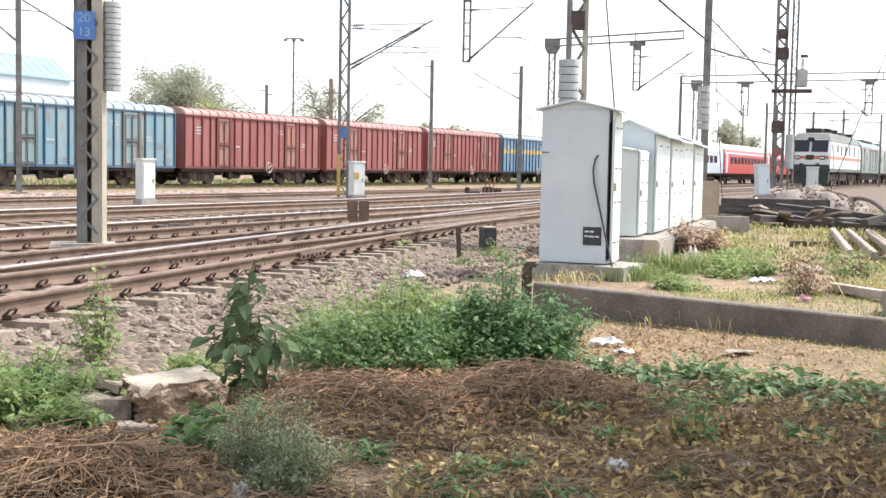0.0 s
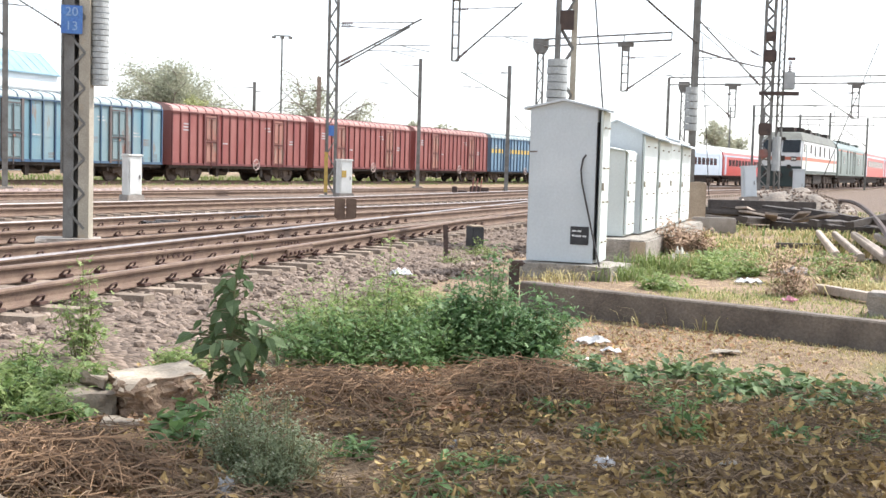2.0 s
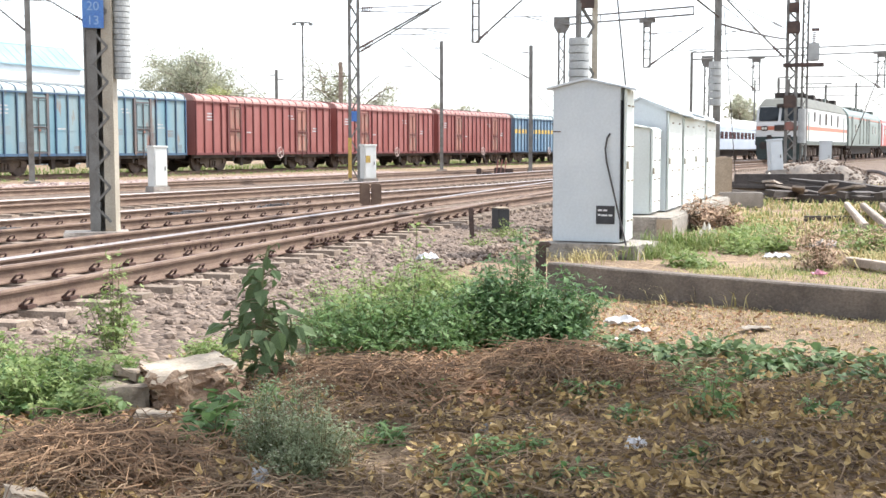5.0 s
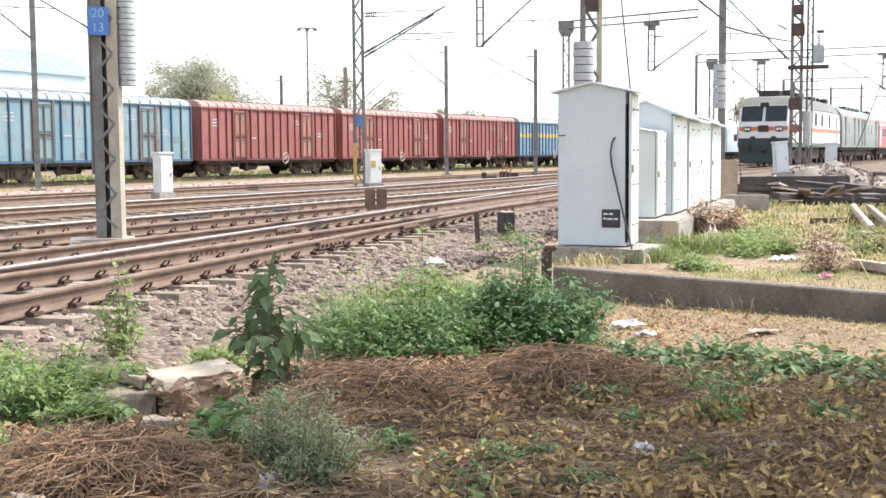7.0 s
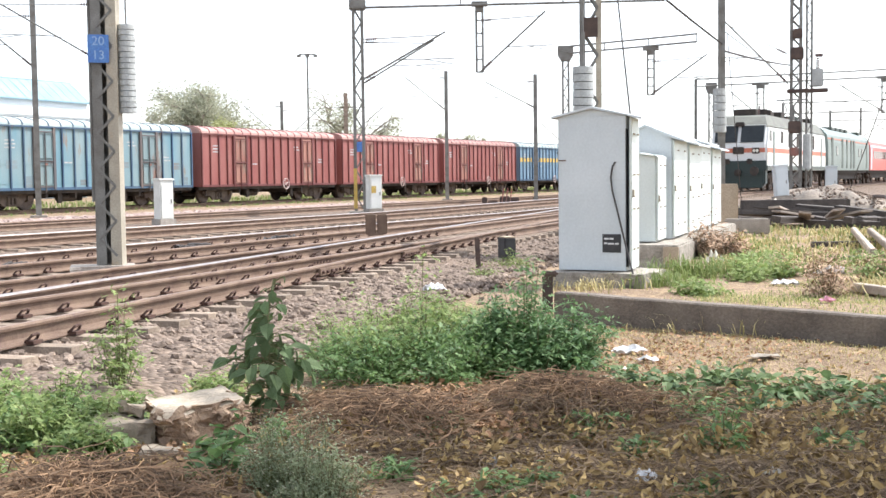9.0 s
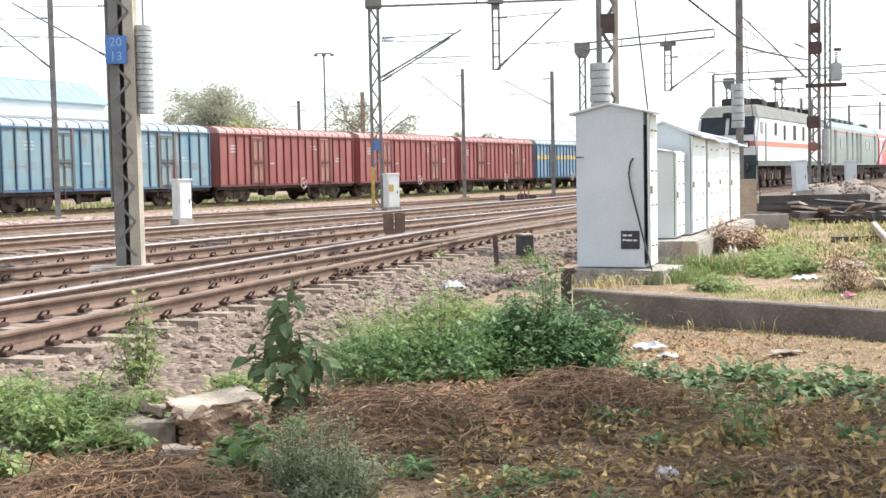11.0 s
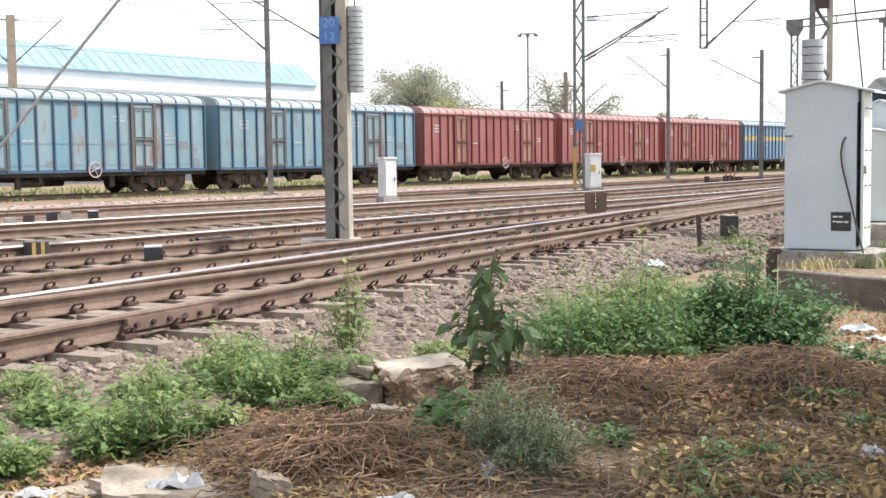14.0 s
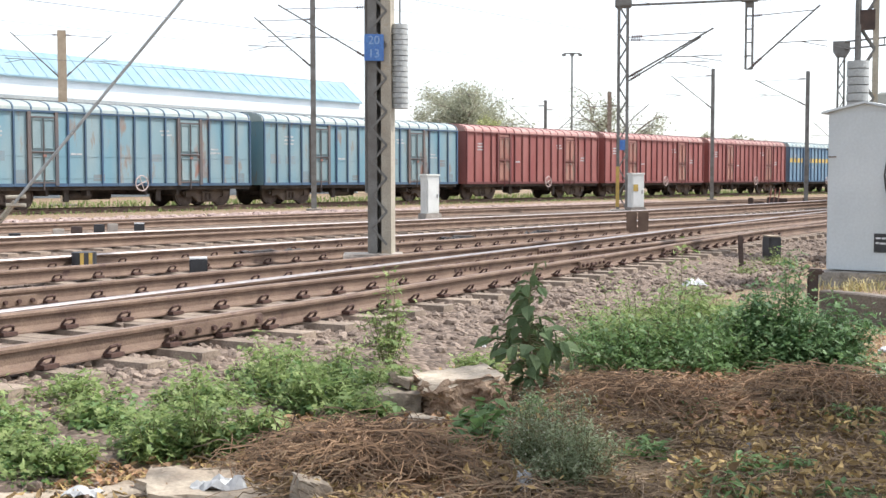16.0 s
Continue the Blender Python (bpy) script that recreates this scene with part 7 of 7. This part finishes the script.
# ---- rubble, girders and boards behind the beam ----
M_DARKWOOD = mat("dark tarred timber", (0.055, 0.045, 0.04), (0.09, 0.075, 0.065), 4, 0.85, 0, 0.4, 30)
M_PALEWOOD = mat("weathered pale boards", (0.40, 0.33, 0.27), (0.30, 0.25, 0.21), 4, 0.9, 0, 0.3, 30, rand=0.15)
M_RUBBLE = mat("pale rubble", (0.50, 0.45, 0.38), (0.32, 0.28, 0.23), 3, 0.92, 0, 0.4, 30, island=True)
M_GRAVEL = mat("grey gravel heap", (0.30, 0.25, 0.205), (0.20, 0.175, 0.15), 2, 0.95, 0, 0.8, 14)
for az0, az1, d0, d1, z, h in ((13.1, 17.8, 37.5, 38.5, 0.42, 0.30), (14.6, 22.0, 36.0, 34.5, 0.14, 0.28), (12.7, 18.2, 39.5, 40.5, 0.1, 0.34), (16.0, 23.0, 33.5, 31.0, 0.05, 0.22)):
    a, b = polar(az0, d0), polar(az1, d1)
    v = b - a
    bm = nb()
    box(bm, (v.length / 2, 0, h / 2), (v.length, 0.32, h), bevel=0.02)
    solo("timber_girder", bm, M_DARKWOOD, "dark weathered timber girder lying on rubble", "girder", "girders", m=Matrix.Translation((a.x, a.y, z)) @ Matrix.Rotation(math.atan2(v.y, v.x), 4, "Z"))
jumble = random.Random(17)
for k in range(18):
    az, d = 12.9 + 9.0 * k / 17 + jumble.uniform(-0.3, 0.3), jumble.uniform(32.5, 37.5) - 0.12 * k
    l = jumble.uniform(1.6, 2.8)
    bm = rough_block((l, 0.25, 0.15), k * 1.7, 0.012, 3)
    solo("old_sleeper", bm, M_DARKWOOD, "dark rotten timber sleeper thrown on a jumbled pile", "timber sleeper", "jumbled timber sleepers", m=Matrix.Translation(polar(az, d, 0.14 + 0.16 * (k % 3))) @ Euler((radians(jumble.uniform(-12, 12)), radians(jumble.uniform(-9, 9)), radians(jumble.uniform(0, 180)))).to_matrix().to_4x4())
for k, (az, d, l, rz, z) in enumerate(((14.9, 34.5, 1.6, 60, 0.5), (15.4, 34.0, 1.3, 30, 0.42), (15.9, 33.2, 1.4, 75, 0.4), (17.2, 33.5, 1.7, 80, 0.45), (17.8, 33.0, 1.9, 100, 0.42), (14.0, 35.0, 1.4, 110, 0.38), (13.3, 35.5, 1.3, 95, 0.35))):
    bm = nb()
    box(bm, (0, 0, 0), (l, 0.32, 0.06), bevel=0.008)
    solo("loose_board", bm, M_PALEWOOD, "pale weathered board thrown on dark girders", "board", "loose boards", m=Matrix.Translation(polar(az, d, z)) @ Euler((radians(6 * (k % 3) - 6), radians(8), radians(rz))).to_matrix().to_4x4())
for k in range(12):
    bm = nb()
    box(bm, (0, 4.0, 0.09), (0.11, 8.0, 0.12), bevel=0.015)
    solo("stacked_slat", bm, M_PALEWOOD, "long pale slat laid in a row on the fill", "slat", "row of slats", m=Matrix.Translation((6.45 + 0.235 * k, 18.9 - 0.12 * k - 0.3 * (k % 3), 0.17)) @ Matrix.Rotation(radians(-15.9 + 0.8 * math.sin(k * 3)), 4, "Z"))
for k in range(2):
    bm = nb()
    box(bm, (0, 0, 0.06), (4.4, 0.18, 0.14), bevel=0.012)
    solo("bearer", bm, M_DARKWOOD, "dark timber bearer under the slats", "bearer", "slat bearers", m=Matrix.Translation((8.2 + 0.9 * k, 19.6 + 4.2 * k, 0.04)) @ Matrix.Rotation(radians(2), 4, "Z"))
bm = nb()
box(bm, (0, 0, 0.17), (1.02, 0.3, 0.36), bevel=0.03)
solo("concrete_block", bm, M_CONC, "grey concrete block lying in dry grass", "concrete block", m=facing(13.35, 29.0, 0.12))
bm = rough_block((0.7, 0.35, 0.3), 15, 0.03, 4)
solo("concrete_block", bm, M_CONC, "grey concrete block beyond the beam end", "concrete block", m=pose(4.92, 12.25, 0.17, 0, 0, -30))
bm = nb()
box(bm, (0, 0, 0.05), (0.16, 1.4, 0.1), bevel=0.01)
solo("loose_board", bm, M_PALEWOOD, "pale weathered board lying on the fill", "board", "loose boards", m=pose(5.0, 14.0, 0.08, 0, 0, 18))


def heap(name, label, az, d, rx, ry, h, p, count, size, seed):
    ob = thing(name, facing(az, d, 0), label, "heap")
    bm = nb()
    bmesh.ops.create_grid(bm, x_segments=40, y_segments=26, size=1)
    for v in bm.verts:
        q = max(0.0, 1 - v.co.x ** 2) * max(0.0, 1 - v.co.y ** 2)
        v.co = Vector((v.co.x * rx, v.co.y * ry, h * q ** 0.8 * (1 + 0.35 * noise.noise(v.co * 3)) + 0.06 * noise.noise(v.co * 14)))
    part("mass", bm, p, ob, smooth=True)
    r = random.Random(seed)
    rows = []
    for _ in range(count):
        x, y = r.uniform(-0.9, 0.9), r.uniform(-0.95, 0.2)
        q = max(0.0, 1 - x * x) * max(0.0, 1 - y * y)
        rows.append((r.randint(0, 6), trs(x * rx, y * ry, h * q ** 0.8 + 0.02, size * r.uniform(0.4, 1.4), r.uniform(-1, 1), r.uniform(-1, 1), r.uniform(0, 6.3))))
    many("loose_rubble", STONES, rows, M_RUBBLE if size > 0.12 else M_STONE, kind="stuff", parent=ob)


heap("gravel_heap", "grey gravel heap with a worn top", 16.7, 48, 2.7, 1.6, 0.95, M_GRAVEL, 700, 0.10, 91)
heap("rubble_heap", "pale rubble heap with broken concrete pieces", 14.9, 42, 1.5, 1.0, 0.45, M_GRAVEL, 160, 0.30, 92)
bm = nb()
sweep(bm, [polar(18.6 + 0.25 * i, 50 - 1.6 * i - 0.12 * i * i, 0.55 + 0.12 * math.sin(i * 0.5)) for i in range(12)], 0.07, 6)
solo("bent_rail", bm, M_DARKIRON, "bent rusty rail lying across the heap", "bent rail")

# ---- litter ----
P_PLASTIC = mat("crumpled white plastic", (0.70, 0.70, 0.70), (0.58, 0.58, 0.60), 8, 0.45, 0, 0.1, 30)
P_PLASTICGREY = mat("crumpled grey plastic", (0.44, 0.44, 0.43), (0.32, 0.32, 0.32), 8, 0.35, 0, 0.1, 30)
P_PINK = mat("faded pink plastic", (0.60, 0.28, 0.34), (0.5, 0.22, 0.28), 8, 0.5, 0, 0.1, 30)
P_DULL = mat("dull grey cardboard", (0.33, 0.29, 0.24), (0.25, 0.22, 0.18), 8, 0.9, 0, 0.1, 30)
P_CARD = mat("soggy pale paper", (0.62, 0.58, 0.50), (0.5, 0.46, 0.4), 8, 0.9, 0, 0.1, 30)


def litter(x, y, w, l, h, p, label, seed, rz=0.0):
    bm = nb()
    bmesh.ops.create_grid(bm, x_segments=9, y_segments=9, size=0.5)
    for v in bm.verts:
        q = v.co.copy()
        v.co.x *= w * (1 + 0.35 * noise.noise(q * 3 + Vector((seed, 0, 0))))
        v.co.y *= l * (1 + 0.35 * noise.noise(q * 3 + Vector((0, seed, 0))))
        v.co.z = h * (0.4 + 0.9 * noise.noise(q * 4 + Vector((0, 0, seed)))) * (1 - 1.4 * q.length ** 2) + 0.15 * h * noise.noise(q * 11 + Vector((seed, 3, 0)))
    bmesh.ops.solidify(bm, geom=bm.faces[:], thickness=0.002)
    solo("litter", bm, p, label, "litter", "scattered litter", m=Matrix.Translation(on(x, y, 0.02)) @ Matrix.Rotation(radians(rz), 4, "Z"))


for k, (x, y, w, l, h, p, lab, rz) in enumerate((
        (-0.33, 15.2, 0.26, 0.20, 0.18, P_PLASTIC, "crumpled white plastic bag on ballast", 20),
        (1.41, 10.1, 0.28, 0.10, 0.08, P_PLASTIC, "long crumpled white plastic on earth", 8),
        (1.50, 9.72, 0.15, 0.08, 0.05, P_PLASTIC, "scrap of white plastic on earth", -10),
        (1.10, 8.85, 0.16, 0.12, 0.08, P_CARD, "scrap of pale paper on earth", 30),
        (1.25, 9.4, 0.12, 0.06, 0.03, P_CARD, "scrap of pale paper on earth", 50),
        (0.87, 5.72, 0.10, 0.08, 0.10, P_PLASTIC, "torn white tissue scrap among leaves", 0),
        (1.95, 6.72, 0.19, 0.08, 0.06, P_PLASTIC, "crumpled clear plastic among leaves", 10),
        (0.19, 6.22, 0.11, 0.13, 0.08, P_PLASTICGREY, "crumpled grey plastic among vines", 20),
        (-0.87, 5.20, 0.09, 0.08, 0.12, P_PLASTICGREY, "crumpled grey plastic among vines", -20),
        (2.75, 7.9, 0.05, 0.04, 0.04, P_PLASTIC, "small white wrapper among vines", 0),
        (1.45, 5.66, 0.08, 0.06, 0.05, P_CARD, "scrap of pale paper among leaves", 0),
        (2.45, 11.3, 0.11, 0.10, 0.10, P_CARD, "pale stone-like scrap by the beam", 0),
        (2.45, 9.75, 0.24, 0.14, 0.03, P_DULL, "flat grey scrap on straw", 15),
        (4.05, 13.35, 0.16, 0.10, 0.08, P_PINK, "faded pink plastic scrap behind the beam", 0),
        (4.2, 15.6, 0.35, 0.2, 0.10, P_PLASTIC, "crumpled white plastic behind the beam", 0),
        (5.2, 17.0, 0.4, 0.25, 0.15, P_PLASTICGREY, "crumpled grey sheet behind the beam", 0),
        (4.0, 19.0, 0.25, 0.2, 0.3, P_CARD, "pale broken board standing in weeds", 0),
        (-2.77, 4.63, 0.16, 0.12, 0.05, P_PLASTICGREY, "flattened grey wrapper on earth", 0),
        (-2.24, 4.90, 0.24, 0.15, 0.10, P_PLASTICGREY, "torn grey-white plastic sheet lying on a slab", 35),
        (-1.20, 4.70, 0.26, 0.18, 0.06, P_PLASTICGREY, "torn grey plastic over slabs", 40),
        (-2.45, 6.05, 0.05, 0.05, 0.05, P_PLASTIC, "small white wrapper in weeds", 0),
        (-1.95, 9.6, 0.09, 0.08, 0.06, P_PLASTIC, "small white wrapper on ballast", 0),
        (3.0, 7.85, 0.3, 0.2, 0.10, P_PLASTICGREY, "dark crumpled sheet among vines", 0),
        (0.35, 12.6, 0.14, 0.1, 0.06, P_CARD, "scrap of pale paper on earth", 0))):
    litter(x, y, w, l, h, p, lab, k * 3.7 + 1, rz)

# ---- a phone held up beside the camera for a moment ----
P_PHONE = mat("brushed phone rim", (0.19, 0.145, 0.12), (0.15, 0.11, 0.09), 20, 0.38, 0.5, 0, 90)
phone = thing("mobile_phone", Matrix(), "silver-rimmed mobile phone with a dark glass face", "phone")


def rounded_slab(w, l, t, r):
    bm = nb()
    pts = []
    for cx, cy, a0 in ((w - r, -r, 0), (r, -r, 90), (r, -l + r, 180), (w - r, -l + r, 270)):
        for k in range(7):
            a = radians(a0 + 15 * k)
            pts.append((cx + r * math.cos(a), cy + r * math.sin(a)))
    A, B = [bm.verts.new((x, y, -t / 2)) for x, y in pts], [bm.verts.new((x, y, t / 2)) for x, y in pts]
    n = len(pts)
    for i in range(n):
        bm.faces.new((A[i], A[(i + 1) % n], B[(i + 1) % n], B[i]))
    bm.faces.new(A[::-1]), bm.faces.new(B)
    return bm


part("rim", rounded_slab(0.072, 0.146, 0.0085, 0.011), P_PHONE, phone)
part("screen", rounded_slab(0.066, 0.140, 0.0012, 0.009), P_GLASS, phone, m=pose(0.003, -0.003, 0.0048))
part("back_glass", rounded_slab(0.066, 0.140, 0.0012, 0.009), P_GLASS, phone, m=pose(0.003, -0.003, -0.0048))


def eye_at(t):
    for a, b in zip(PATH, PATH[1:]):
        if a[0] <= t <= b[0]:
            k = (t - a[0]) / (b[0] - a[0])
            x, y, z, w, p, r = (u + (v - u) * k for u, v in zip(a[1:], b[1:]))
            return pose(x, y, z, 90 + p, r, w)


def phone_pose(t, x, y):
    """x, y: the raised corner, in metres right of and above the line of sight, 0.45 m ahead."""
    ax = Vector((-0.87, -0.44, 0.22)).normalized()
    ay = Vector((-0.22, 0.60, 0.76))
    ay = (ay - ax * ay.dot(ax)).normalized()
    az = ax.cross(ay)
    m = Matrix(((ax.x, ay.x, az.x, x), (ax.y, ay.y, az.y, y), (ax.z, ay.z, az.z, -0.45), (0, 0, 0, 1)))
    return eye_at(t) @ m


PHONE = ((0, 0.10, -0.30), (1.9, 0.10, -0.20), (2.1, 0.108, -0.098), (2.2, 0.110, -0.077), (2.4, 0.107, -0.069), (2.5, 0.106, -0.070), (2.7, 0.099, -0.075), (2.8, 0.105, -0.076), (2.9, 0.126, -0.071), (3.0, 0.150, -0.076), (3.1, 0.155, -0.105), (3.3, 0.15, -0.22), (4.5, 0.15, -0.30), (10, 0.15, -0.30), (16, 0.15, -0.30))


# ---- motion ----
def motions():
    for ob, off in ARRIVING:
        walk(ob, [(t, far_pose(s + off, 15.0, RAIL_TOP)) for t, s in LOCO_S])
    for ob, off in LEAVING:
        walk(ob, [(t, far_pose(s + off, 26.7, 0.342)) for t, s in AWAY_S])
    walk(phone, [(t, phone_pose(t, x, y)) for t, x, y in PHONE])


motions()
